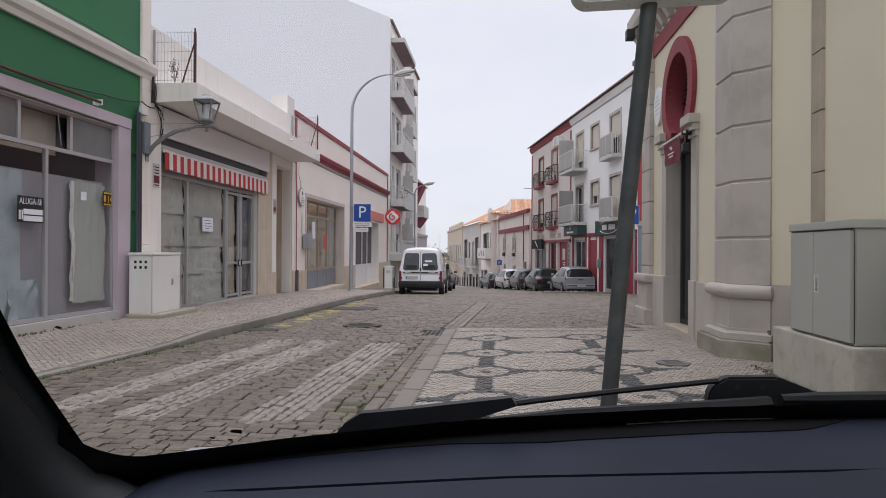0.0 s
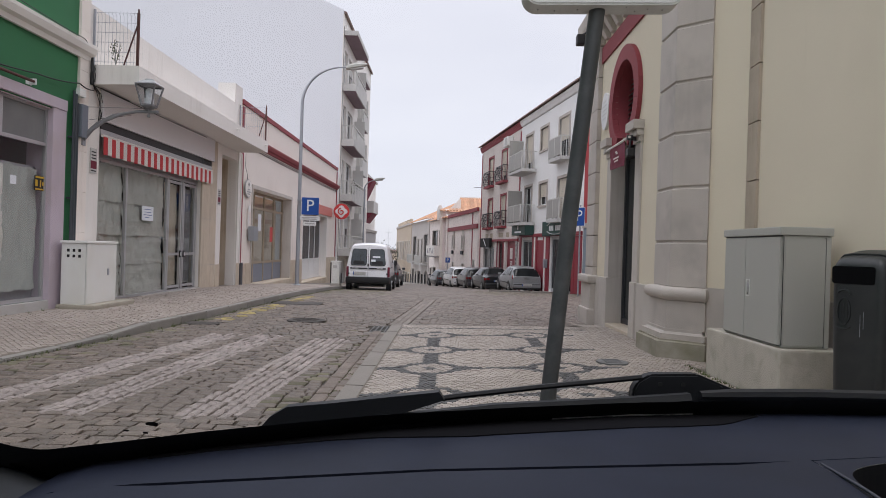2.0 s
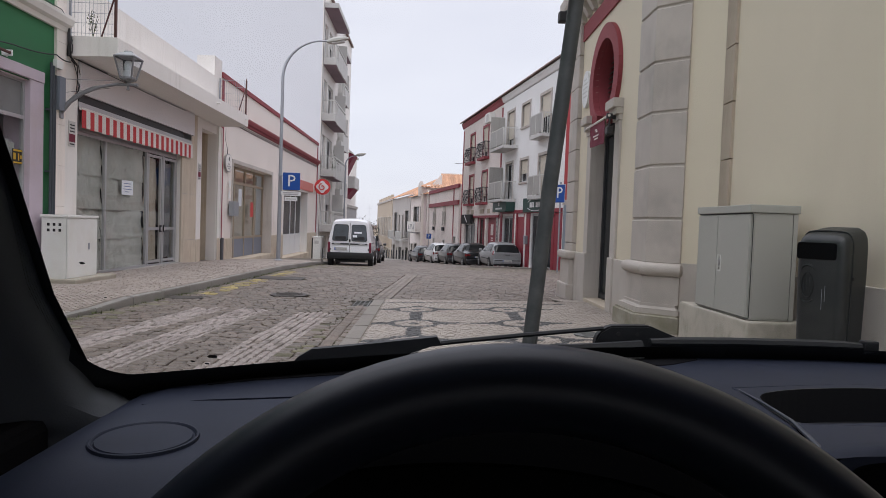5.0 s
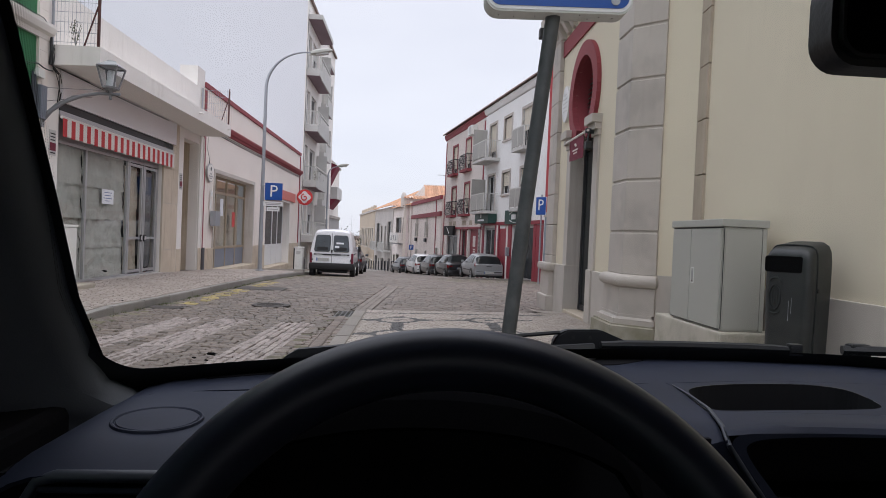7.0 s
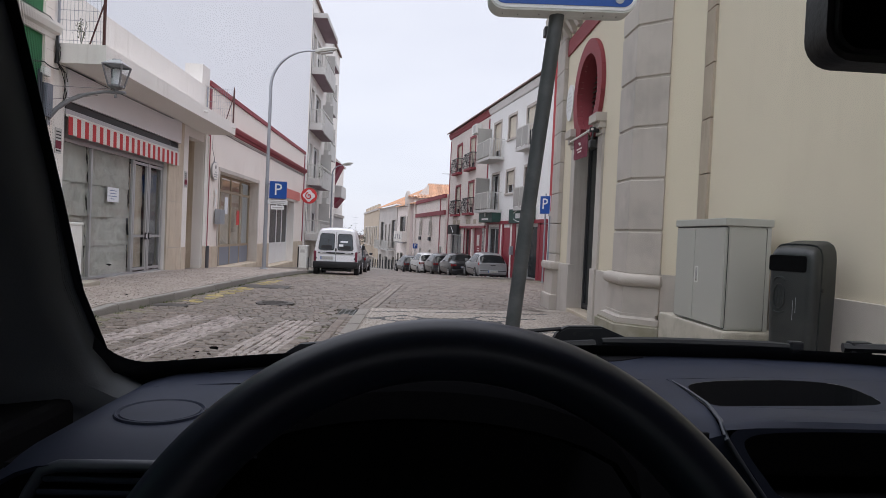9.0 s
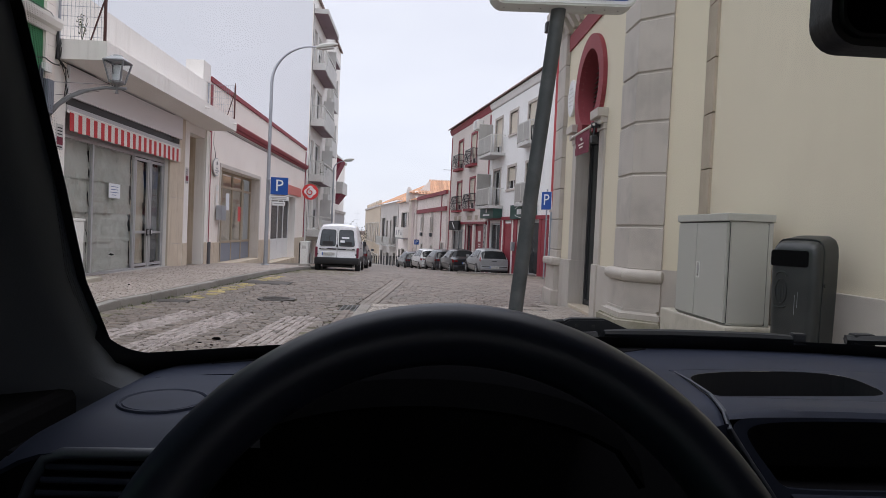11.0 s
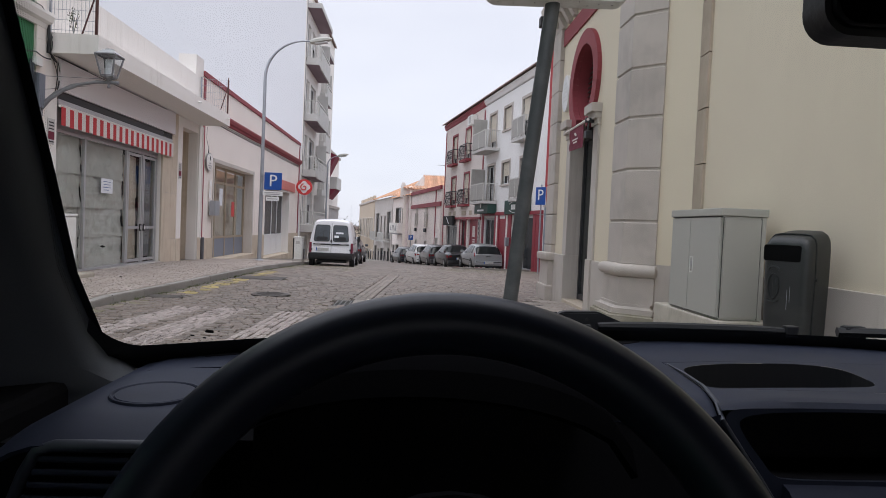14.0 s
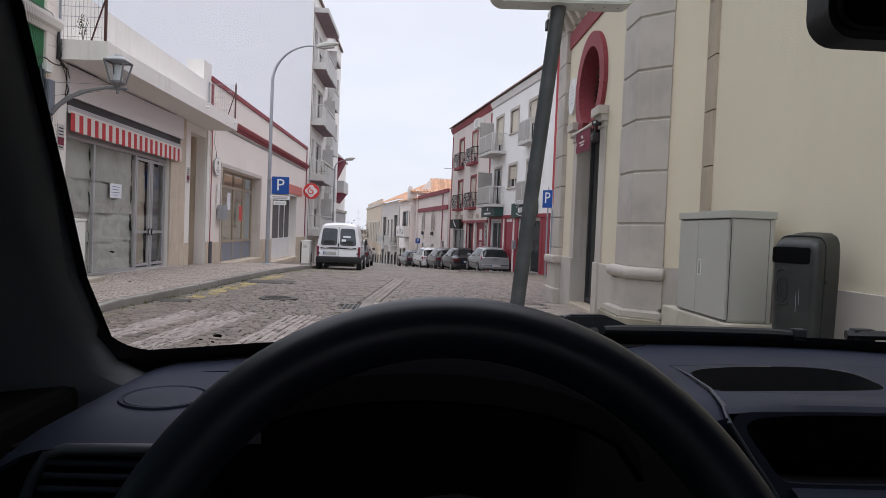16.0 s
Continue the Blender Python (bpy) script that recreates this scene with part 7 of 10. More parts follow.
    part("door_latch", rear(-0.03, 0.03, 0.99, 1.09, 0.0225, 0.02), BLACK, body)
    part("bumper", boxed(-0.875, 0.875, -0.12, 0.14, 0.38, 0.62, bev=0.06), BLACK, c, "black plastic bumper", smooth=True)
    plate_parts(body, -0.026, 0.74, 0.50, 0.11)
    for ob in body.children:
        if ob.name.startswith("number_plate"):
            ob.location.x = -0.34
    part("wiper", rear(-0.32, -0.30, 1.05, 1.40, 0.039, 0.01), BLACK, body)
    part("sticker", rear(0.18, 0.50, 1.30, 1.36, 0.0372, 0.003, 0.2), PAPER, body)
    part("sticker", rear(0.12, 0.30, 1.16, 1.24, 0.040, 0.003, 0.2), PAPER, body)
    # black slab added under the body in place of the shade there
    part("underbody_shade", boxed(-0.6, 0.6, 0.3, 3.8, 0.26, 0.33), BLACK, c)
    return c


WHITE_PAINT = paint("white_car_paint", (0.78, 0.78, 0.80))
v = van("white small delivery van parked at the kerb, black bumper", (-2.92, 23.7, gz(24.6) - 0.09), 2.0, WHITE_PAINT)
v.scale = (0.945, 1.0, 1.05)
hatchback("dark parked car mostly hidden by the van", (-3.35, 33.2, gz(34)), 0, paint("dark_grey_car_paint", (0.05, 0.05, 0.055)), 0.84, 1.46, 4.0)
hatchback("silver grey older hatchback parked on the slope", (4.27, 33.5, gz(34.5) - 0.05), 8, paint("silver_car_paint", (0.27, 0.28, 0.285)), 0.82, 1.44, 3.82, plate_z=0.45, tall_lights=True)
hatchback("black saloon car with red tail lights", (3.15, 38.3, gz(39.5) - 0.05), 9, paint("black_car_paint", (0.012, 0.013, 0.015)), 0.86, 1.47, 4.5, boot=0.30, plate_z=0.66)
hatchback("dark grey hatchback with wide red tail lights", (2.25, 43.2, gz(44) - 0.05), 10, paint("anthracite_car_paint", (0.05, 0.052, 0.058)), 0.87, 1.52, 4.1, plate_z=0.74)
hatchback("white tall hatchback parked further down", (1.35, 48.0, gz(49) - 0.05), 12, paint("pearl_car_paint", (0.74, 0.74, 0.75)), 0.90, 1.64, 4.3, plate_z=0.78)
hatchback("dark blue-grey hatchback at the end of the line", (0.12, 52.8, gz(54) - 0.05), 14, paint("blue_black_car_paint", (0.02, 0.023, 0.03)), 0.86, 1.48, 3.9)


# ---- street furniture ----
def utility_cabinet():
    c = thing("utility_cabinet", "grey steel utility cabinet with two doors on a rendered base", "cabinet", (3.15, 6.1, 0.03))
    x0, x1, y0, y1, z0, z1 = 2.93, 3.36, 5.54, 6.64, 0.54, 1.52
    part_base = bmesh.new()
    box(part_base, 2.90, 3.47, 5.46, 7.00, -0.1, 0.535, bev=0.02)
    wpart("base", part_base, RENDER_BASE, c, "stained cream rendered base block")
    body = wpart("body", boxed(x0 + 0.012, x1, y0, y1, z0, z1, bev=0.006), CABINET_GREY, c)
    lid = bmesh.new()
    box(lid, x0 - 0.022, x1 + 0.012, y0 - 0.018, y1 + 0.018, z1 + 0.002, z1 + 0.075, bev=0.008)
    wpart("lid", lid, CABINET_GREY, c, "slightly overhanging steel lid")
    ym = 6.18
    for a, b in ((y0 + 0.012, ym - 0.004), (ym + 0.004, y1 - 0.012)):
        wpart("door", boxed(x0 - 0.012, x0 + 0.011, a, b, z0 + 0.02, z1 - 0.015, bev=0.004), CABINET_GREY, c)
    wpart("side_panel", boxed(x0 + 0.03, x1 - 0.05, y0 - 0.006, y0 - 0.001, z0 + 0.02, z1 - 0.02, bev=0.002), CABINET_GREY, c)
    wpart("gap", boxed(x0 + 0.0, x0 + 0.014, y0 + 0.002, y1 - 0.002, z0 + 0.012, z0 + 0.018), BLACK, c)
    wpart("seal", boxed(x0 + 0.0125, x0 + 0.018, y0 - 0.0045, y0 - 0.0005, z0 + 0.02, z1 - 0.012), BLACK, c, "dark rubber door seal")
    wpart("seal", boxed(x0 - 0.006, x0 + 0.0105, y0 + 0.005, y1 - 0.005, z1 - 0.0085, z1 + 0.001), BLACK, c, "dark rubber door seal")
    wpart("back_post", boxed(x1 - 0.045, x1 - 0.005, y0 - 0.008, y0 - 0.0005, z0, z1 - 0.01), CABINET_GREY, c)
    wpart("seal", boxed(x1 - 0.055, x1 - 0.047, y0 - 0.0045, y0 - 0.0005, z0 + 0.01, z1 - 0.012), BLACK, c, "dark rubber door seal")
    bm = bmesh.new()
    la, lb = ym - 0.105, ym - 0.035
    for a, b, d, e in ((la, lb, 0.95, 0.956), (la, lb, 1.104, 1.11), (la, la + 0.006, 0.956, 1.104), (lb - 0.006, lb, 0.956, 1.104)):
        box(bm, x0 - 0.017, x0 - 0.0125, a, b, d, e)
    lock = wpart("lock", bm, CABINET_WHITE, c, "pale rimmed lock plate")
    wpart("plate", boxed(x0 - 0.0145, x0 - 0.0125, la + 0.0065, lb - 0.0065, 0.9565, 1.1035), CABINET_GREY, lock)
    bm = bmesh.new()
    tube(bm, [(x0 - 0.016, ym - 0.07 + 0.016 * math.sin(a), 1.045 + 0.030 * math.cos(a)) for a in [k * 2 * math.pi / 14 for k in range(15)]], 0.0045, 5, caps=False)
    box(bm, x0 - 0.022, x0 - 0.0146, ym - 0.074, ym - 0.066, 1.0, 1.075)
    wpart("latch", bm, GREY_WALL, lock)
    wpart("keyhole", boxed(x0 - 0.018, x0 - 0.0146, ym - 0.076, ym - 0.060, 0.968, 0.982), BLACK, lock)
    return c


utility_cabinet()


# bin slot and drain pit: the shade inside the opening is put into the colour
SLOT_BLACK = surf("black_slot_inside", (0.002, 0.002, 0.002), 0.9, 0.05, 4, 60, 0, spec=0.1)


def litter_bin():
    c = thing("litter_bin", "dark grey plastic litter bin with a domed hood and slot", "litter bin", (3.195, 4.77, rp(3, 4.7) - 0.015), 30)
    w, d = 0.19, 0.19       # half width along y, half depth along x

    def ring(z, k, r=0.07, slope=0.0):
        out = []
        for cx, cy, a0 in ((d * k - r, w * k - r, 0), (-d * k + r, w * k - r, 90), (-d * k + r, -w * k + r, 180), (d * k - r, -w * k + r, 270)):
            for j in range(7):
                a = radians(a0 + j * 15)
                x, y = cx + r * math.cos(a), cy + r * math.sin(a)
                out.append((x, y, z + slope * x / d))
        return out

    def shell(levels, floor=True, cap=True):
        bm = bmesh.new()
        rings = [[bm.verts.new(p) for p in ring(*lv)] for lv in levels]
        n = len(rings[0])
        for a, b in zip(rings, rings[1:]):
            for k in range(n):
                bm.faces.new((a[k], a[(k + 1) % n], b[(k + 1) % n], b[k]))
        if floor:
            bm.faces.new(rings[0][::-1])
        if cap:
            bm.faces.new(rings[-1])
        return bm
    top = [(0.985, 1.0), (1.20, 1.0, 0.07, 0.01), (1.262, 0.975, 0.07, 0.025), (1.305, 0.90, 0.07, 0.036), (1.332, 0.76, 0.07, 0.042), (1.342, 0.5, 0.06, 0.044)]
    part("base", shell([(0.0, 0.90), (0.06, 0.90), (0.065, 0.86), (0.10, 0.86)]), BIN_PLASTIC, c, smooth=True)
    body = part("body", shell([(0.10, 0.90), (0.12, 0.92), (0.70, 0.975), (0.985, 1.0)], cap=False), BIN_PLASTIC, c, smooth=True)
    hood = part("hood", shell(top, floor=False), BIN_PLASTIC, c, "domed hood sloping to the front", smooth=True)
    bm = bmesh.new()
    pts = []
    for cy, cz, a0 in ((0.155, 1.215, 0), (-0.105, 1.215, 90), (-0.105, 1.125, 180), (0.155, 1.125, 270)):
        pts += [(cy + 0.02 * math.cos(radians(a0 + 22.5 * j)), cz + 0.02 * math.sin(radians(a0 + 22.5 * j))) for j in range(5)]
    prism(bm, pts, 'x', -d - 0.004, -d * 0.55)
    part("slot", bm, SLOT_BLACK, hood, "black slot")
    # moulded seam running up the side and over the hood
    bm = bmesh.new()
    xs = -d * 0.45
    pts = [(xs, -w * 0.94, 0.12), (xs, -w * 1.005, 0.98), (xs, -w * 1.005, 1.20), (xs, -w * 0.98, 1.252), (xs, -w * 0.91, 1.293), (xs, -w * 0.77, 1.318), (xs, -w * 0.5, 1.328), (xs, 0, 1.330), (xs, w * 0.5, 1.328), (xs, w * 0.77, 1.318), (xs, w * 0.91, 1.293)]
    tube(bm, pts, 0.007, 6)
    part("seam_rib", bm, BIN_PLASTIC, hood)
    bm = bmesh.new()
    ey = 0.085
    tube(bm, [(-d - 0.001, ey + 0.045 * math.sin(a), 0.90 + 0.10 * math.cos(a)) for a in [k * 2 * math.pi / 20 for k in range(21)]], 0.007, 5, caps=False)
    for y in (ey - 0.022, ey, ey + 0.022):
        tube(bm, [(-d + 0.002, y, 0.84), (-d + 0.001, y, 0.96)], 0.005, 5)
    tube(bm, [(-d + 0.001, ey + 0.045 * math.sin(a), 1.025 + 0.035 * math.cos(a)) for a in [k * math.pi / 10 - 1.57 for k in range(11)]], 0.010, 5)
    tube(bm, [(-d - 0.0, ey + 0.045 * math.sin(a), 0.79 - 0.02 * math.cos(a)) for a in [k * math.pi / 10 - 1.57 for k in range(11)]], 0.007, 5)
    part("emblem", bm, BIN_PLASTIC, body, "raised crest under a crown")
    for y, z0, z1 in ((-0.030, 0.72, 0.88), (-0.052, 0.78, 0.92)):
        part("scratch", boxed(-d * 0.985 - 0.0015, -d * 0.97, y - 0.0012, y + 0.0012, z0, z1), GALV, body, "pale scratch")
    bm = bmesh.new()
    tube(bm, [(xs + 0.01, -w - 0.002, 0.97), (xs + 0.01, -w - 0.016, 0.97)], 0.016, 8)
    part("lock", bm, BLACK, body)
    return c


litter_bin()


SIGN_EDGE = surf("grey_white_board_metal", (0.60, 0.60, 0.57), 0.6, 0.06, 3, 60, 0.1, stain=(0.36, 0.35, 0.31), stain_amount=0.5, stain_scale=6)


def leaning_sign():
    c = thing("parking_board", "blue board with a white border on a leaning grey pole", "sign", (0.535, 3.4, rp(0.5, 3.4)))
    bm = bmesh.new()
    tube(bm, [(0.535, 3.4, -0.02), (0.668, 3.4, 1.5), (0.819, 3.4, 3.0)], 0.043, 16)
    pole = wpart("pole", bm, POLE_GREY, c, "leaning weathered grey steel pole", smooth=True)
    bm = bmesh.new()
    lathe(bm, [(0.07, 0.0), (0.065, 0.03), (0.045, 0.05)], 14, (0.536, 3.4, 0.0))
    wpart("foot", bm, CONCRETE, pole)
    lean = Matrix.Translation((0.79, 3.35, 2.63)) @ Matrix.Rotation(radians(-1.5), 4, 'Y')
    def board(x0, x1, y0, y1, z0, z1, r):
        b = bmesh.new()
        pts = []
        for cx, cz, a0 in ((x1 - r, z1 - r, 0), (x0 + r, z1 - r, 90), (x0 + r, z0 + r, 180), (x1 - r, z0 + r, 270)):
            for j in range(7):
                a = radians(a0 + 15 * j)
                pts.append((cx + r * math.cos(a), cz + r * math.sin(a)))
        prism(b, pts, 'y', y0, y1)
        bmesh.ops.transform(b, matrix=lean, verts=b.verts)
        return b
    plate = wpart("plate", board(-0.41, 0.43, -0.035, 0.10, -0.02, 1.05, 0.08), SIGN_EDGE, c, "deep grey-white metal box of the board")
    wpart("border", board(-0.402, 0.422, -0.0385, -0.0352, -0.008, 1.04, 0.075), WHITE_SIGN, plate, "white border")
    wpart("blue_face", board(-0.388, 0.408, -0.042, -0.0387, 0.012, 1.02, 0.06), BLUE_SIGN, plate, "blue enamel face")
    wpart("disc", board(0.302, 0.354, -0.0455, -0.0422, 0.028, 0.080, 0.0259), GALV, plate, "grey disc")
    for x, y in ((-0.33, 0.03), (-0.24, 0.045), (-0.12, 0.03), (0.13, -0.01), (0.19, 0.05), (0.25, 0.02), (0.33, 0.03)):
        b = boxed(x - 0.003, x + 0.003, y - 0.003, y + 0.003, -0.0235, -0.0203)
        bmesh.ops.transform(b, matrix=lean, verts=b.verts)
        wpart("rivet", b, IRON, plate)
    return c


leaning_sign()


def wall_cabinet():
    c = thing("meter_cabinet", "white plastic double meter cabinet on a low concrete base", "cabinet", (-6.45, 11.3, 0.06))
    x0, x1, y0, y1 = -6.76, -6.32, 11.10, 12.10
    # stands turned a little, its doors towards the roadway
    wpart("base", boxed(x0 - 0.03, x1 + 0.22, y0 - 0.10, y1 + 0.34, -0.05, 0.125, bev=0.03), STONE_MOSS, c, "low mossy concrete base")
    body = wpart("body", boxed(x0, x1, y0, y1, 0.10, 1.20, bev=0.01), CABINET_WHITE, c)
    wpart("lid", boxed(x0 - 0.02, x1 + 0.03, y0 - 0.02, y1 + 0.02, 1.201, 1.245, bev=0.008), CABINET_WHITE, c)
    wpart("door", boxed(x1 + 0.001, x1 + 0.016, y0 + 0.01, y1 - 0.01, 0.13, 1.19, bev=0.004), CABINET_WHITE, c)
    wpart("lock", boxed(x1 + 0.017, x1 + 0.024, 11.77, 11.83, 0.62, 0.74), GALV, c)
    bm = bmesh.new()
    for i in range(3):
        for j in range(2):
            x = x0 + 0.10 + 0.10 * i
            box(bm, x, x + 0.045, y0 - 0.004, y0 - 0.0005, 1.05 - 0.10 * j, 1.10 - 0.10 * j)
    wpart("vent_slot", bm, BLACK, c)
    wpart("seam", boxed(x1 - 0.004, x1 + 0.002, y0 - 0.003, y0 - 0.0005, 0.12, 1.19), GREY_WALL, c)
    return c


wall_cabinet()

c = thing("small_pillar_box", "narrow white service pillar with a dark side at the kerb", "cabinet", (-4.3, 24.5, sw(24.5)))
wpart("body", boxed(-4.42, -4.12, 24.4, 24.75, sw(24.5), sw(24.5) + 0.92, bev=0.012), CABINET_WHITE, c)
wpart("side", boxed(-4.47, -4.425, 24.42, 24.72, sw(24.5) + 0.03, sw(24.5) + 0.9), BLACK, c)
wpart("cap", boxed(-4.45, -4.09, 24.38, 24.77, sw(24.5) + 0.921, sw(24.5) + 0.96, bev=0.008), CABINET_WHITE, c)
wpart("foot", boxed(-4.46, -4.08, 24.36, 24.8, sw(24.5) - 0.02, sw(24.5) + 0.10, bev=0.01), CONCRETE, c)
wpart("plate", boxed(-4.36, -4.2, 24.393, 24.398, sw(24.5) + 0.68, sw(24.5) + 0.8), BALCONY, c)


def street_lamp(at, hgt, reach, signs):
    x, y, z = at
    c = thing("street_lamp", "tall grey steel street lamp with a curved arm", "street lamp", at, group="street lamps")
    bm = bmesh.new()
    arm = []
    R = reach * 0.9
    for k in range(13):
        a = math.pi - k * (math.pi / 2 - 0.12) / 12
        arm.append((R + R * math.cos(a), 0, hgt - R * 0.85 + R * 0.95 * math.sin(a)))
    pts = [(0, 0, 0), (0, 0, 1.0), (0, 0, hgt * 0.5)] + arm + [(reach, 0, hgt + 0.14)]
    tube(bm, pts, [0.075, 0.070, 0.060] + [0.054 - 0.0022 * k for k in range(13)] + [0.025], 12)
    part("post", bm, GALV, c, "tapering galvanised post", smooth=True)
    bm = bmesh.new()
    lathe(bm, [(0.14, 0.0), (0.14, 0.03), (0.10, 0.05)], 12)
    part("foot", bm, GALV, c)
    bm = bmesh.new()
    st = []
    for t, w, h0, h1 in ((0.0, 0.05, -0.05, 0.05), (0.12, 0.12, -0.08, 0.09), (0.36, 0.15, -0.09, 0.11), (0.60, 0.12, -0.05, 0.09), (0.74, 0.05, 0.0, 0.05)):
        st.append((t, w, h0, h1))
    rings = []
    for t, w, h0, h1 in st:
        rings.append([bm.verts.new((reach - 0.05 + t, w * cx, hgt + 0.12 + t * 0.16 + (h1 if cz > 0 else -h0) * cz)) for cx, cz in ((-1, -0.5), (-1, 0.4), (-0.5, 1), (0.5, 1), (1, 0.4), (1, -0.5), (0.5, -1), (-0.5, -1))])
    for a, b in zip(rings, rings[1:]):
        for k in range(8):
            bm.faces.new((a[k], a[(k + 1) % 8], b[(k + 1) % 8], b[k]))
    bm.faces.new(rings[0][::-1])
    bm.faces.new(rings[-1])
    head = part("lamp_head", bm, CABINET_GREY, c, "pale grey lamp head", smooth=True)
    bm = bmesh.new()
    box(bm, reach + 0.12, reach + 0.56, -0.10, 0.10, hgt + 0.04, hgt + 0.10, bev=0.03)
    for v in bm.verts:
        v.co.z += (v.co.x - reach) * 0.16 - 0.02
    part("glass_bowl", bm, CLEAR_LENS, head, "clear lamp bowl")
    return c


lamp = street_lamp((-5.22, 22.2, sw(22.2)), 7.55, 1.55, True)
street_lamp((-6.05, 45.5, sw(45.5)), 7.3, 0.75, False)

s = thing("parking_sign", "blue square parking sign on the lamp post with two small plates", "sign", (-5.22, 22.1, 2.4), group="parking signs")
xs, zs = -4.80, 2.63
wpart("plate", boxed(xs - 0.30, xs + 0.30, 22.05, 22.075, zs - 0.30, zs + 0.30, bev=0.008), BLUE_SIGN, s)
text_mesh("P", 0.58, WHITE_SIGN, "lettering", s, at_face(FACE_S, xs, 22.046, zs), thick=0.003)
wpart("small_plate", boxed(xs - 0.34, xs + 0.34, 22.05, 22.07, zs - 0.50, zs - 0.345), WHITE_SIGN, s, "white supplementary plate")
wpart("small_plate", boxed(xs - 0.22, xs + 0.22, 22.05, 22.07, zs - 0.68, zs - 0.54), WHITE_SIGN, s, "white supplementary plate")
for z, w in ((zs - 0.395, 0.28), (zs - 0.45, 0.24), (zs - 0.61, 0.17)):
    wpart("bar", boxed(xs - w, xs + w, 22.044, 22.049, z - 0.014, z + 0.014), GREY_WALL, s)
for z in (zs + 0.2, zs - 0.42):
    wpart("clamp", boxed(xs - 0.47, xs - 0.06, 22.08, 22.14, z - 0.02, z + 0.02), GALV, s)

s = thing("parking_sign", "blue parking sign on a thin post at the side street", "sign", (4.97, 24.0, gz(24)), -52, "parking signs")
g0 = gz(24)
part("post", tube(bmesh.new(), [(0, 0.05, 0), (0, 0.05, 3.1 - g0)], 0.03, 8), GALV, s)
part("plate", boxed(-0.24, 0.24, 0.0, 0.018, 2.32 - g0, 3.0 - g0, bev=0.008), BLUE_SIGN, s)
part("plate_edge", boxed(-0.25, 0.25, 0.0185, 0.03, 2.31 - g0, 3.01 - g0), WHITE_SIGN, s)
text_mesh("P", 0.60, WHITE_SIGN, "lettering", s, s.matrix_basis @ at_face(FACE_S, 0, -0.004, 2.68 - g0), thick=0.003)
s = thing("parking_sign", "small blue parking sign far down the street", "sign", (-0.1, 60, gz(60)), group="parking signs")
bm = bmesh.new()
tube(bm, [(0.1, 60.05, gz(60)), (0.1, 60.05, 0.45)], 0.04, 6)
wpart("post", bm, GALV, s)
wpart("plate", boxed(-0.12, 0.32, 60.0, 60.03, -0.05, 0.42), BLUE_SIGN, s)
text_mesh("P", 0.42, WHITE_SIGN, "lettering", s, at_face(FACE_S, 0.1, 59.99, 0.18), thick=0.003)


LANTERN_ROOF = surf("pale_grey_lantern_paint", (0.40, 0.41, 0.425), 0.5, 0.08, 4, 80, 0.1)
IRON_GREY = surf("grey_lantern_paint", (0.23, 0.23, 0.24), 0.55, 0.08, 4, 80, 0.1, spec=0.3)


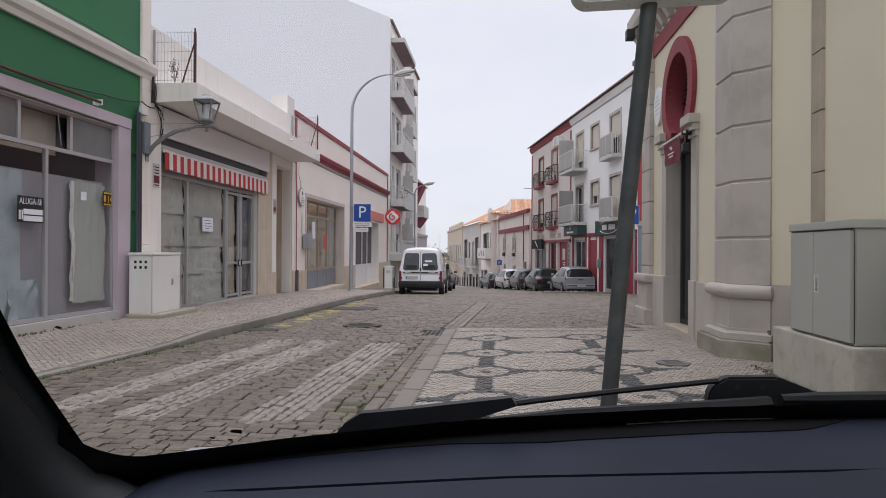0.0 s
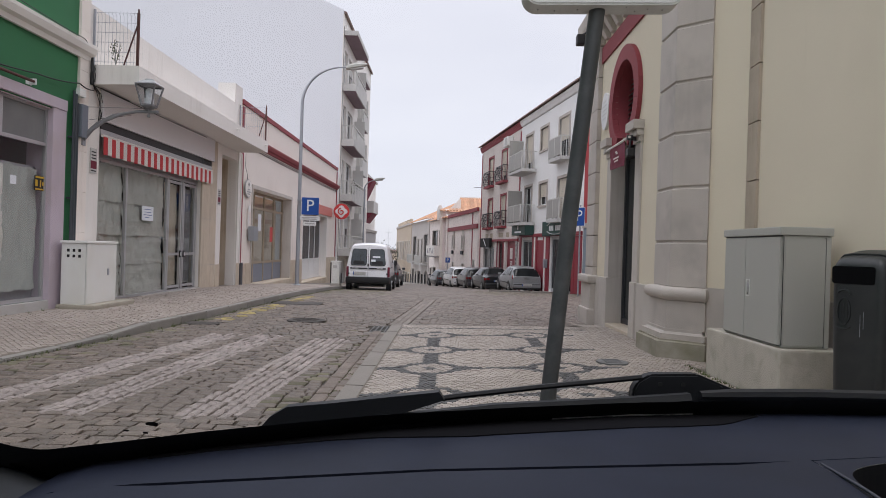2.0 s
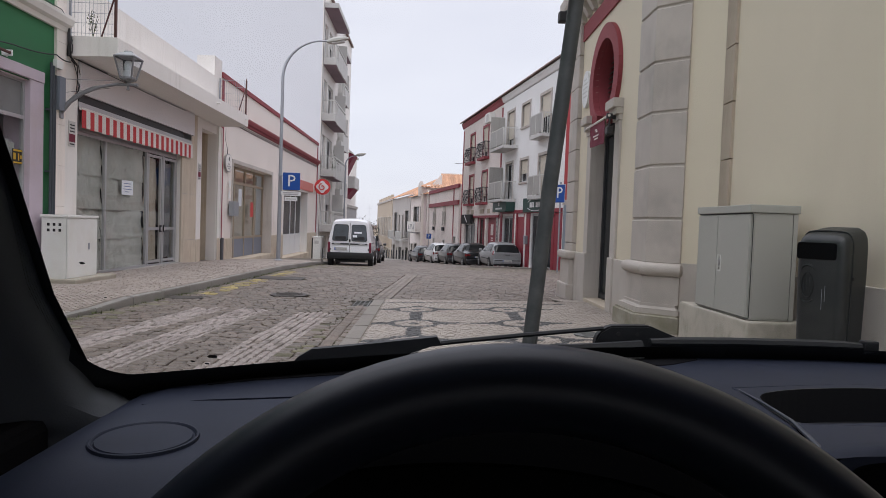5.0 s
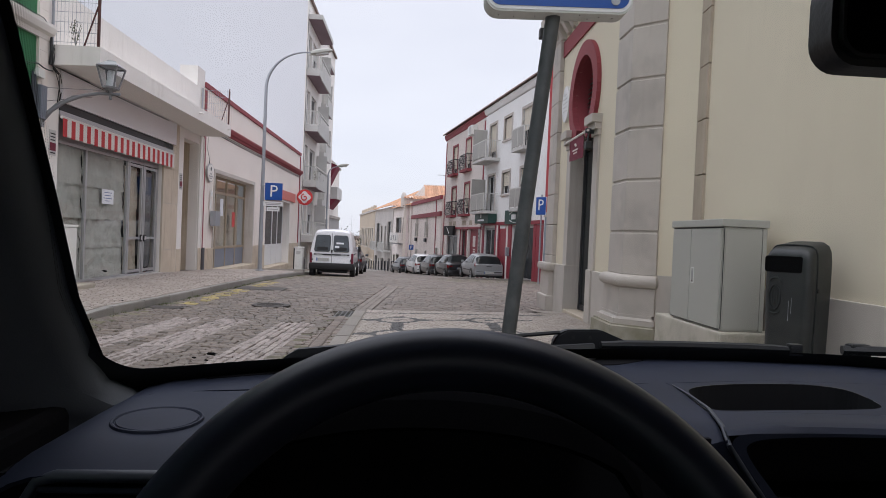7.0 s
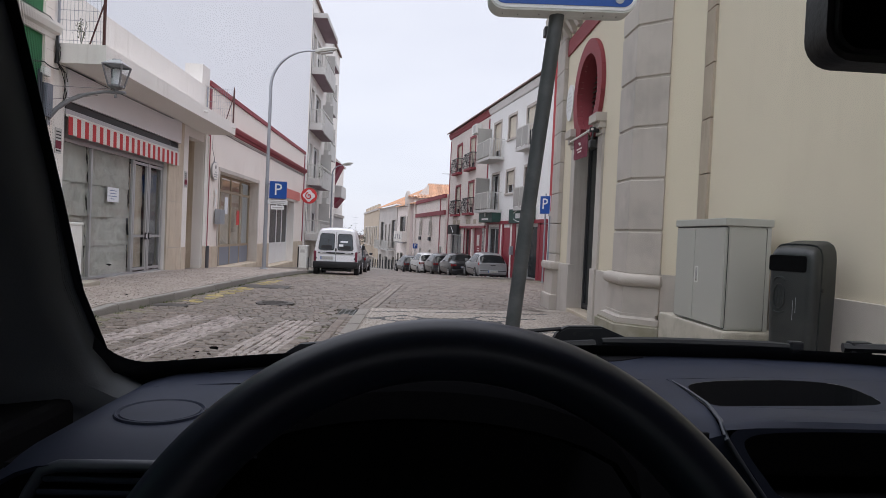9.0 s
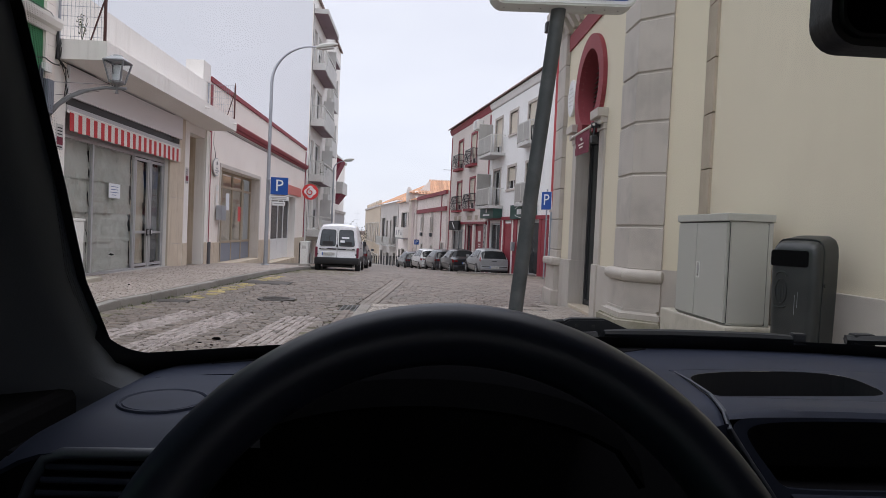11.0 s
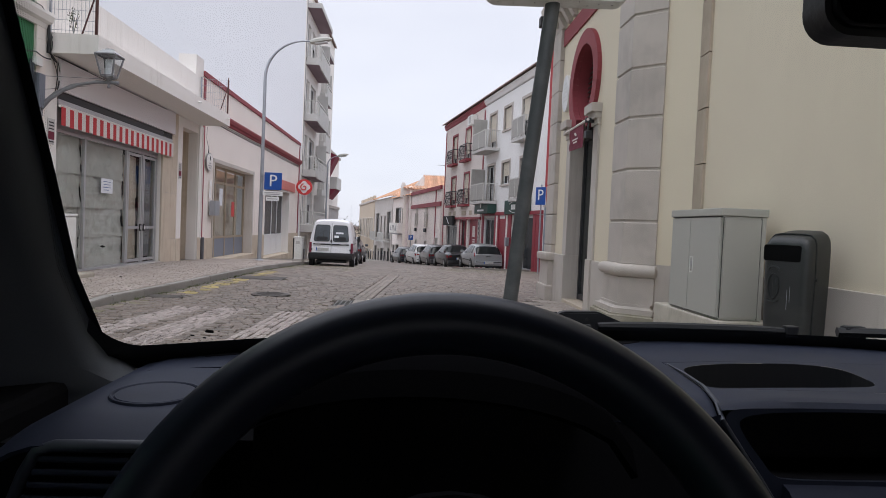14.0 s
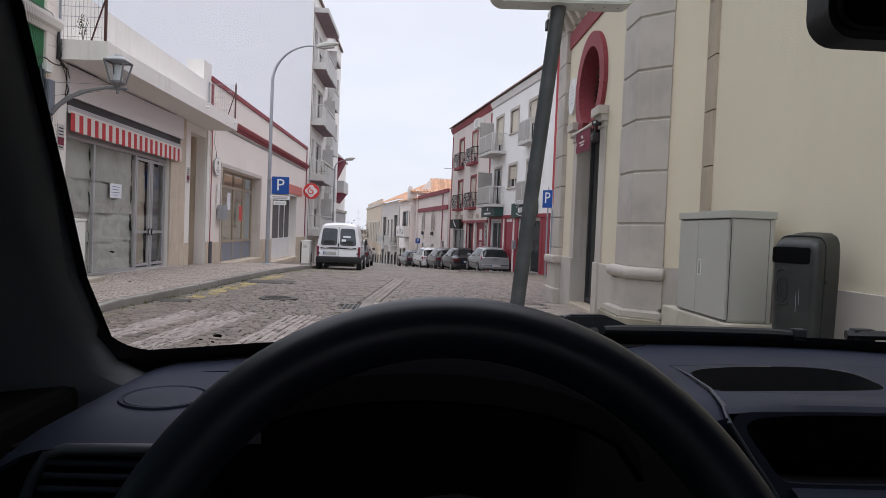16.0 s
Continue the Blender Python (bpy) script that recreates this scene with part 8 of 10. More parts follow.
def wall_lantern():
    c = thing("wall_lantern", "old four-sided grey street lantern on a curved wall bracket", "wall lantern", (XL + 0.05, 11.77, 3.3))
    bm = bmesh.new()
    y = 11.77
    arm = [(XL + 0.06, y, 3.12), (XL + 0.22, y, 3.32), (XL + 0.45, y, 3.49), (XL + 0.75, y, 3.62), (XL + 1.05, y, 3.68), (XL + 1.44, y, 3.68)]
    tube(bm, arm, 0.03, 8)
    tube(bm, [(XL + 0.06, y, 3.22), (XL + 0.3, y, 3.44), (XL + 0.6, y, 3.60), (XL + 0.9, y, 3.66)], 0.02, 6)
    wpart("bracket", bm, IRON_GREY, c, "curved grey iron bracket", smooth=True)
    cx = XL + 1.265
    LANTERN_GLASS = glass("lantern_glass", (0.9, 0.92, 0.94), 0.06, 0.6)
    zb, zt = 3.78, 4.165
    rb_, rt = 0.098, 0.178
    fr = bmesh.new()
    lathe(fr, [(0.03, -0.20), (0.02, -0.12), (0.05, -0.05), (0.09, -0.04), (0.13, 0.0), (0.13, 0.03)], 8, (cx, y, zb))
    body = wpart("base", fr, IRON_GREY, c)
    corners = [(-1, -1), (1, -1), (1, 1), (-1, 1)]
    for k in range(4):
        a, b = corners[k], corners[(k + 1) % 4]
        bm = bmesh.new()
        tube(bm, [(cx + a[0] * rb_, y + a[1] * rb_, zb), (cx + a[0] * rt, y + a[1] * rt, zt)], 0.017, 5)
        tube(bm, [(cx + a[0] * rt, y + a[1] * rt, zt), (cx + b[0] * rt, y + b[1] * rt, zt)], 0.020, 5)
        tube(bm, [(cx + a[0] * rb_, y + a[1] * rb_, zb), (cx + b[0] * rb_, y + b[1] * rb_, zb)], 0.018, 5)
        wpart("glazing_bar", bm, IRON_GREY, body)
        bm = bmesh.new()
        bm.faces.new([bm.verts.new(p) for p in ((cx + a[0] * rb_, y + a[1] * rb_, zb), (cx + b[0] * rb_, y + b[1] * rb_, zb), (cx + b[0] * rt, y + b[1] * rt, zt), (cx + a[0] * rt, y + a[1] * rt, zt))])
        wpart("pane", bm, LANTERN_GLASS, body).visible_shadow = False
    bm = bmesh.new()
    ring = [bm.verts.new((cx + a * (rt + 0.01), y + b * (rt + 0.01), zt + 0.005)) for a, b in corners]
    top = [bm.verts.new((cx + a * 0.09, y + b * 0.09, zt + 0.09)) for a, b in corners]
    bm.faces.new(ring[::-1])
    bm.faces.new(top)
    for k in range(4):
        bm.faces.new((ring[k], ring[(k + 1) % 4], top[(k + 1) % 4], top[k]))
    wpart("roof", bm, LANTERN_ROOF, body)
    bm = bmesh.new()
    lathe(bm, [(0.085, 0.0), (0.08, 0.025), (0.04, 0.03)], 10, (cx, y, zt + 0.091))
    wpart("cap", bm, LANTERN_ROOF, body)
    bm = bmesh.new()
    # the bulb's wide lower part is an added white reflector that brightens the panes
    lathe(bm, [(0.078, -0.01), (0.082, 0.06), (0.085, 0.11), (0.062, 0.12), (0.070, 0.24), (0.045, 0.30)], 12, (cx, y, zb + 0.03))
    wpart("bulb", bm, WHITE_SIGN, body, "white lamp bulb, widened to whiten the glass", smooth=True)
    bm = bmesh.new()
    tube(bm, [(XL + 0.06, y, 3.74), (cx - 0.10, y, 3.74)], 0.006, 5)
    wpart("stay", bm, IRON_GREY, c, "thin straight stay rod")
    wpart("wall_plate", boxed(XL + 0.05, XL + 0.075, y - 0.05, y + 0.05, 3.02, 3.36), GALV, c)
    return c


wall_lantern()

# bollards along the far row
b0 = thing("bollard", "thin dark iron bollard on the far pavement", "bollard", (-1.9, 66, gz(66)), 0, "far bollards")
bm = bmesh.new()
lathe(bm, [(0.06, 0), (0.06, 0.95), (0.075, 0.98), (0.04, 1.08)], 8)
part("post", bm, IRON, b0)
for k in range(1, 14):
    y = 66 + 2.3 * k
    copy_thing(b0, pose(-1.9 - 0.19 * 2.3 * k, y, gz(y)))

# manhole covers and drain
def round_cover(x, y, r, z, label, mat):
    c = thing("manhole_cover", label, "manhole cover", (x, y, z), group="manhole covers")
    bm = bmesh.new()
    lathe(bm, [(r, -0.03), (r, 0.012), (r - 0.03, 0.014)], 32)
    part("ring", bm, mat, c)
    bm = bmesh.new()
    lathe(bm, [(r - 0.045, -0.02), (r - 0.045, 0.016)], 32)
    for k in range(5):
        yy = -r * 0.6 + r * 0.3 * k
        w = math.sqrt(max(0.01, (r - 0.1) ** 2 - yy ** 2))
        box(bm, -w, w, yy - 0.012, yy + 0.012, 0.014, 0.022)
    part("lid", bm, mat, c)
    return c


MANHOLE = surf("rusted_cast_iron", (0.075, 0.066, 0.06), 0.65, 0.2, 4, 60, 0.3, metal=0.3)
MANHOLE_STONE = surf("grey_cast_cover", (0.15, 0.15, 0.148), 0.7, 0.15, 4, 60, 0.3)
round_cover(-2.5, 11.5, 0.34, gz(11.5) + 0.012, "round cast-iron manhole cover in the setts", MANHOLE)
round_cover(2.02, 7.55, 0.185, rp(2.03, 7.55) + 0.004, "round grey manhole cover in the patterned pavement", MANHOLE_STONE)
c = thing("square_cover", "wide rectangular cast cover near the kerb", "manhole cover", (-3.5, 15.1, gz(15.1)), group="manhole covers")
part("frame", boxed(-0.55, 0.55, -0.4, 0.4, -0.02, 0.016, bev=0.006), MANHOLE, c)
part("lid", boxed(-0.48, 0.48, -0.33, 0.33, 0.0, 0.022, bev=0.004), MANHOLE, c)
c = thing("square_cover", "small square cast cover by the kerb", "manhole cover", (-4.08, 10.6, gz(10.6)), group="manhole covers")
part("frame", boxed(-0.3, 0.3, -0.22, 0.22, -0.02, 0.016, bev=0.006), MANHOLE, c)
part("lid", boxed(-0.25, 0.25, -0.17, 0.17, 0.0, 0.022, bev=0.004), MANHOLE, c)
g = thing("drain_grate", "square cast-iron drain grate beside the kerb strip", "drain grate", (-0.96, 10.55, gz(10.55)))
bm = bmesh.new()
for k in range(7):
    x = -0.234 + 0.078 * k
    box(bm, x - 0.007, x + 0.007, -0.37, 0.37, 0.0, 0.016)
for k in range(5):
    y = -0.36 + 0.18 * k
    box(bm, -0.246, 0.246, y - 0.012, y + 0.012, -0.001, 0.015)
part("bars", bm, MANHOLE_STONE, g)
part("pit", boxed(-0.26, 0.26, -0.38, 0.38, -0.05, -0.03), SLOT_BLACK, g)
part("rim", boxed(-0.32, 0.24, -0.45, -0.38, -0.02, 0.014), KERB, g)


# ---- the parked car that the view is from ----
OWN_PAINT = paint("pale_silver_car_paint", (0.55, 0.56, 0.57))
FABRIC = surf("dark_seat_fabric", (0.02, 0.02, 0.024), 0.95, 0.15, 6, 300, 0.3, 0.001)
EDGE_PALE = surf("pale_edge_plastic", (0.036, 0.041, 0.055), 0.45, 0.05, 4, 200, 0.05, spec=0.5)
FRIT = surf("black_glass_border", (0.004, 0.004, 0.004), 0.5, 0.05, 4, 100, 0)
BASE_CURVE = [(-0.60, 0.30), (-0.42, 0.47), (-0.345, 0.53), (-0.28, 0.565), (-0.2, 0.615), (-0.05, 0.69), (0.08, 0.735), (0.25, 0.785), (0.47, 0.825), (0.62, 0.835), (0.78, 0.825), (0.95, 0.78), (1.10, 0.70), (1.22, 0.58), (1.34, 0.42)]
ZD = 1.115          # top of the dashboard


def by(x):
    return interp(BASE_CURVE, x)


car = thing("car", "parked car seen from the driver's seat, dark dashboard and wheel", "car", (0.38, -0.5, 0.0))


def screen_point(x, s):
    """A point of the windscreen: x along its foot, s metres of height above it."""
    return (0.40 + (x - 0.40) * (1 - 0.10 * s), by(x) - 0.87 * s, ZD + 0.012 + s)


def screen_sheet(x0, x1, nx, s0, s1, ns, lift=0.0):
    bm = bmesh.new()
    rows = []
    for i in range(nx + 1):
        x = x0 + (x1 - x0) * i / nx
        rows.append([bm.verts.new(Vector(screen_point(x, s0 + (s1 - s0) * j / ns)) + Vector((0, -0.66, -0.75)) * lift) for j in range(ns + 1)])
    for a, b in zip(rows, rows[1:]):
        for j in range(ns):
            bm.faces.new((a[j], a[j + 1], b[j + 1], b[j]))
    return bm


ws = wpart("windscreen", screen_sheet(-0.50, 1.26, 44, -0.03, 0.46, 10), WINDSCREEN, car, "clear windscreen with specks of dirt", smooth=True)
ws.visible_shadow = False
wpart("lower_border", screen_sheet(-0.50, 1.26, 60, -0.03, 0.012, 2, 0.003), FRIT, ws, "black glass border along the foot")
# pale strip: light coming through the border's dots, put into a colour
wpart("light_band", screen_sheet(0.15, 0.335, 20, -0.009, -0.005, 1, 0.0045), surf("painted_border_light", (0.62, 0.62, 0.63), 0.5, 0.3, 60, 300, 0), ws, "thin pale strip standing in for light through the border's dots")
# fading dots of the border beside the pillar
bm = bmesh.new()
for i in range(10):
    for j in range(300):
        f = (j + (0.5 if i % 2 else 0)) / 300
        s0 = 0.05 + 0.36 * f
        c = Vector(screen_point(interp([(0.05, -0.347), (0.12, -0.345), (0.22, -0.328), (0.34, -0.303), (0.45, -0.280)], s0) - 0.022 + 0.0015 * i, s0)) + Vector((0, -0.66, -0.75)) * 0.002
        r = 0.00066 * (1 - i / 13)
        bm.faces.new([bm.verts.new(c + Vector((r * math.cos(k * 1.0472), -0.66 * r * math.sin(k * 1.0472), 0.75 * r * math.sin(k * 1.0472)))) for k in range(6)])
dots = wpart("border_dots", bm, FRIT, ws, "fading black dots of the glass border")
dots["kind"] = "stuff"
# rounded corner of the border at the pillar's foot
bm = bmesh.new()
LIFT = Vector((0, -0.66, -0.75)) * 0.0025
hub = bm.verts.new(Vector(screen_point(-0.375, -0.01)) + LIFT)
arc = [bm.verts.new(Vector(screen_point(-0.308 + 0.044 * math.cos(a), 0.055 + 0.044 * math.sin(a))) + LIFT) for a in (math.pi + k * math.pi / 24 for k in range(13))]
for p, q in zip(arc, arc[1:]):
    bm.faces.new((hub, p, q))
wpart("corner_border", bm, FRIT, ws, "rounded black corner of the glass border")

# specks of dirt on the glass
DIRT = surf("dark_bird_dirt", (0.02, 0.017, 0.014), 0.9, 0.2, 9, 80, 0)


def blot(x, s, r, seed, mat, flat=0.6):
    rr = random.Random(seed)
    b = bmesh.new()
    c = Vector(screen_point(x, s)) + Vector((0, 0.66, 0.75)) * 0.002
    ring = []
    for k in range(12):
        a = k * math.pi / 6
        q = r * rr.uniform(0.75, 1.15)
        ring.append(b.verts.new(c + Vector((q * math.cos(a), -0.66 * q * flat * math.sin(a), 0.75 * q * flat * math.sin(a)))))
    b.faces.new(ring)
    return wpart("dirt_speck", b, mat, ws)


for x, s, r, sd, m in ((-0.243, 0.022, 0.0062, 1, DIRT), (-0.262, 0.018, 0.0028, 2, DIRT), (-0.250, 0.013, 0.0030, 3, DIRT), (-0.266, 0.012, 0.0016, 4, DIRT),
                       (-0.322, 0.135, 0.0028, 9, DIRT), (-0.315, 0.10, 0.0014, 10, DIRT)):
    blot(x, s, r, sd, m)
rr = random.Random(77)
for k in range(22):
    blot(-0.30 + rr.gauss(0, 0.012), 0.016 + abs(rr.gauss(0, 0.004)), rr.uniform(0.0004, 0.0010), 30 + k, DIRT)

# dashboard top: a sheet from the foot of the glass back to the driver
def lip_x(x, y):
    """Keeps the shelf short of the lip that bounds the centre."""
    if x < 0.2:
        return x
    edge = interp([(0.33, 0.340), (0.385, 0.352), (0.42, 0.363), (0.49, 0.381), (0.60, 0.3915), (0.7, 0.3915)], y)
    return 0.2 + (x - 0.2) * (edge - 0.2) / 0.192


def dash_sheet(x0, x1, nx, front, back, ny, z, bend=lambda x, y: x):
    bm = bmesh.new()
    rows = []
    for i in range(nx + 1):
        x = x0 + (x1 - x0) * i / nx
        f, b = front(x), back(x)
        rows.append([bm.verts.new((bend(x, f + (b - f) * j / ny), f + (b - f) * j / ny, z(x, f + (b - f) * j / ny))) for j in range(ny + 1)])
    for a, b in zip(rows, rows[1:]):
        for j in range(ny):
            bm.faces.new((a[j], a[j + 1], b[j + 1], b[j]))
    bm.normal_update()
    bmesh.ops.solidify(bm, geom=bm.faces[:], thickness=0.004)
    return bm


def groove(x):
    return interp([(-0.6, 0.36), (-0.24, 0.52), (0.01, 0.58), (0.36, 0.635), (0.56, 0.68), (0.8, 0.68), (1.3, 0.40)], x)


def gap(x):
    return 0.0065 * max(0.0, min(1.0, (x + 0.25) / 0.03)) * max(0.0, min(1.0, (0.36 - x) / 0.05))


def rear_edge(x):
    return interp([(-0.36, 0.283), (-0.185, 0.283), (-0.13, 0.345), (-0.09, 0.42), (0.16, 0.42), (0.20, 0.40), (0.30, 0.39), (0.392, 0.3855)], x)


def dash_z(x, y):
    """Height of the dashboard's skin: nearly level, rolled over towards the seat and the door."""
    z = ZD
    fall = rear_edge(x) + 0.065 - y
    if fall > 0:
        z -= fall * fall * 3.5
    if x < -0.285:
        z -= (-0.285 - x) ** 2 * 7
    return z


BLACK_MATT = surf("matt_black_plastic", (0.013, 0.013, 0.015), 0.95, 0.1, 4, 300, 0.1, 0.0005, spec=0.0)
dash = wpart("dashboard", dash_sheet(-0.37, 1.28, 60, lambda x: by(x) + 0.012, groove, 8, dash_z), DASH, car, "bluish-black soft plastic dashboard", smooth=True)
wpart("defrost_slot", dash_sheet(-0.25, 0.42, 40, lambda x: by(x) + 0.004, lambda x: by(x) - interp([(-0.25, 0.003), (-0.1, 0.014), (0.05, 0.042), (0.30, 0.045), (0.36, 0.040), (0.42, 0.006)], x), 2, lambda x, y: dash_z(x, y) + 0.0014), BLACK_MATT, dash, "black defrosting slot along the foot of the glass")
wpart("groove", dash_sheet(-0.26, 0.37, 40, lambda x: groove(x) + 0.006, lambda x: groove(x) - 0.014, 1, lambda x, y: ZD - 0.009), BLACK_MATT, dash)
wpart("dash_shelf", dash_sheet(-0.37, 0.392, 44, lambda x: groove(x) - gap(x), rear_edge, 16, dash_z, lip_x), DASH, dash, smooth=True)
# shelf round the tray of the centre
TRAY = [(0.400, 0.585), (0.412, 0.612), (0.445, 0.634), (0.50, 0.652), (0.59, 0.665), (0.645, 0.656), (0.663, 0.630), (0.656, 0.58), (0.641, 0.530), (0.578, 0.518), (0.50, 0.509), (0.42, 0.498), (0.390, 0.497), (0.393, 0.54)]


def rounded(loop, times=2):
    """A closed outline with its corners cut again and again."""
    for _ in range(times):
        loop = [q for a, b in zip(loop, loop[1:] + loop[:1]) for q in (tuple(u * 0.75 + v * 0.25 for u, v in zip(a, b)), tuple(u * 0.25 + v * 0.75 for u, v in zip(a, b)))]
    return loop


TRAY = rounded(TRAY)
bm = bmesh.new()
outer = [(0.3825, 0.495), (0.3915, 0.60), (0.3925, 0.6405), (0.56, 0.6795), (0.8, 0.6795), (1.28, 0.415), (1.28, 0.37), (1.0, 0.495)]
lo = [bm.verts.new((x, y, ZD)) for x, y in outer]
li = [bm.verts.new((x, y, ZD)) for x, y in TRAY]
es = [bm.edges.new((lo[k], lo[(k + 1) % len(lo)])) for k in range(len(lo))] + [bm.edges.new((li[k], li[(k + 1) % len(li)])) for k in range(len(li))]
bmesh.ops.triangle_fill(bm, use_beauty=True, edges=es)
bmesh.ops.recalc_face_normals(bm, faces=bm.faces)
wpart("centre_shelf", bm, DASH, dash)
bm = bmesh.new()
n = len(TRAY)
li = [bm.verts.new((x, y, ZD - 0.0005)) for x, y in TRAY]
low = [bm.verts.new((x, y, ZD - 0.045)) for x, y in TRAY]
for k in range(n):
    bm.faces.new((li[k], li[(k + 1) % n], low[(k + 1) % n], low[k]))
bm.faces.new(low)
wpart("tray", bm, DASH_DARK, dash, "black tray sunk in the dashboard")
# brow over the pocket: a skin that rises from the tray to a rounded front edge
PY = 0.385
BROW = [(0.4945, 0.0), (0.47, 0.003), (0.44, 0.008), (0.415, 0.0125), (0.40, 0.0145), (0.390, 0.0135), (PY, 0.008)]


def brow_x(x, y):
    """The brow's left end swings towards the driver as it comes nearer."""
    return x - (0.3925 - lip_x(0.392, y)) * max(0.0, 1 - (x - 0.3925) / 0.15)


bm = bmesh.new()
rows = []
for i in range(25):
    x = 0.3925 + 0.62 * (i / 24) ** 1.6
    u = min(1.0, (x - 0.3925) / 0.09)
    rise = 0.35 + 0.65 * u * (2 - u)
    rows.append([bm.verts.new((brow_x(x, y), y, ZD + h * rise)) for y, h in BROW])
for p, q in zip(rows, rows[1:]):
    for j in range(len(BROW) - 1):
        bm.faces.new((p[j], p[j + 1], q[j + 1], q[j]))
bmesh.ops.recalc_face_normals(bm, faces=bm.faces)
wpart("pocket_brow", bm, DASH, dash, smooth=True)
# face of the centre with a big round-cornered pocket
POCKET = [(0.372, 1.103), (0.376, 1.110), (0.388, 1.1145), (0.418, 1.1175), (0.47, 1.1195), (0.53, 1.120), (0.62, 1.119), (0.68, 1.112), (0.70, 1.09), (0.69, 1.06), (0.66, 1.047), (0.43, 1.043), (0.412, 1.050), (0.400, 1.066), (0.386, 1.082)]
FACE = [(0.357, 1.106), (0.359, 1.115), (0.370, 1.1205), (0.418, 1.122), (0.47, 1.1232), (0.53, 1.1235), (0.62, 1.1235), (1.0, 1.1235), (1.0, 1.09), (1.0, 0.9), (0.66, 0.62), (0.44, 0.62), (0.425, 1.0), (0.395, 1.058), (0.377, 1.081)]
POCKET, FACE = rounded(POCKET), rounded(FACE)
bm = bmesh.new()
lo = [bm.verts.new((x, PY, z)) for x, z in FACE]
li = [bm.verts.new((x, PY, z)) for x, z in POCKET]
for k in range(len(FACE)):
    m = (k + 1) % len(FACE)
    bm.faces.new((lo[k], lo[m], li[m], li[k]))
n = len(POCKET)
mid = [bm.verts.new((x, PY + 0.004, z)) for x, z in POCKET]
for k in range(n):
    bm.faces.new((li[k], li[(k + 1) % n], mid[(k + 1) % n], mid[k]))
bmesh.ops.recalc_face_normals(bm, faces=bm.faces)
face = wpart("centre_face", bm, DASH, dash)
bm = bmesh.new()
fr = [bm.verts.new((x, PY + 0.0045, z)) for x, z in POCKET]
bk = [bm.verts.new((x + 0.01, PY + 0.10, z - 0.01)) for x, z in POCKET]
for k in range(n):
    bm.faces.new((fr[k], fr[(k + 1) % n], bk[(k + 1) % n], bk[k]))
bm.faces.new(bk)
wpart("pocket", bm, BLACK_MATT, face, "black open pocket")
bm = bmesh.new()
ledge = [(PY - 0.018, 1.020), (PY - 0.020, 1.030), (PY - 0.012, 1.037), (PY - 0.0005, 1.040), (PY - 0.0005, 1.014)]
prism(bm, ledge, 'x', 0.425, 1.0)
wpart("ledge", bm, DASH, face, smooth=True)
# lip along the side of the centre; the edge's highlight is put into a paler tube
bm = bmesh.new()
tube(bm, [(0.396, 0.632, ZD), (0.390, 0.56, ZD + 0.003), (0.382, 0.49, ZD + 0.004), (0.362, 0.415, ZD + 0.004), (0.3518, 0.379, 1.1088), (0.3646, 0.379, 1.0904), (0.3803, 0.379, 1.0687), (0.3982, 0.379, 1.0443), (0.413, 0.379, 1.0223)],
     [0.0012, 0.0016, 0.002, 0.0026, 0.0028, 0.0028, 0.0028, 0.0028, 0.0028], 10)
wpart("console_lip", bm, EDGE_PALE, dash, "console lip, its highlight put into a paler colour", smooth=True)
bm = bmesh.new()   # cheek beside the lip, on the driver's side
rows = [[bm.verts.new(p) for p in ((x, PY - 0.003, z), (x - 0.03, PY + 0.004, z - 0.012), (x - 0.07, PY + 0.02, z - 0.05))] for x, z in ((0.351, 1.1145), (0.353, 1.106), (0.372, 1.083), (0.392, 1.060), (0.412, 1.027), (0.43, 0.985))]
for p, q in zip(rows, rows[1:]):
    for k in range(2):
        bm.faces.new((p[k], p[k + 1], q[k + 1], q[k]))
wpart("console_cheek", bm, DASH, dash, smooth=True)
# speaker cover, almost flush
bm = bmesh.new()
lathe(bm, [(0.0448, -0.001), (0.0440, 0.0022), (0.0425, 0.0026), (0.0412, 0.0018), (0.0405, 0.0003), (0.0395, 0.0003), (0.0385, 0.0018), (0.02, 0.0026), (0.0005, 0.0028)], 48, (-0.24, 0.395, ZD + 0.0004))
wpart("speaker_cover", bm, DASH, dash, "round flush speaker cover", smooth=True)
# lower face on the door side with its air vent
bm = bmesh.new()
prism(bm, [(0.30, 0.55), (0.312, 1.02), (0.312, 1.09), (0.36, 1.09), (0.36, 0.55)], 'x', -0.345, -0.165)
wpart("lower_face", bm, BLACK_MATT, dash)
VY = 0.287
vent = wpart("air_vent", tube(bmesh.new(), [(-0.170, VY, 1.100), (-0.282, VY, 1.098), (-0.297, VY, 1.094), (-0.308, VY, 1.074), (-0.330, VY, 1.015)], 0.0055, 10), EDGE_PALE, dash, "air vent with level slats and a rounded frame", smooth=True)
wpart("vent_back", boxed(-0.325, -0.17, VY + 0.016, VY + 0.020, 0.99, 1.092), BLACK_MATT, vent)
for k in range(7):
    z = 1.087 - 0.0115 * k
    b = boxed(-0.296 - 0.0042 * k, -0.175, VY - 0.004, VY + 0.014, z - 0.0028, z + 0.0028, bev=0.0018)
    bmesh.ops.rotate(b, verts=b.verts, cent=(0, VY, z), matrix=Matrix.Rotation(radians(-12), 3, 'X'))
    wpart("slat", b, DASH, vent)
wpart("vent_tab", boxed(-0.262, -0.252, VY - 0.007, VY - 0.003, 1.026, 1.031, bev=0.001), EDGE_PALE, vent)
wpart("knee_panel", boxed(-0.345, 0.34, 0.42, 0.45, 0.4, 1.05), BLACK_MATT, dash)
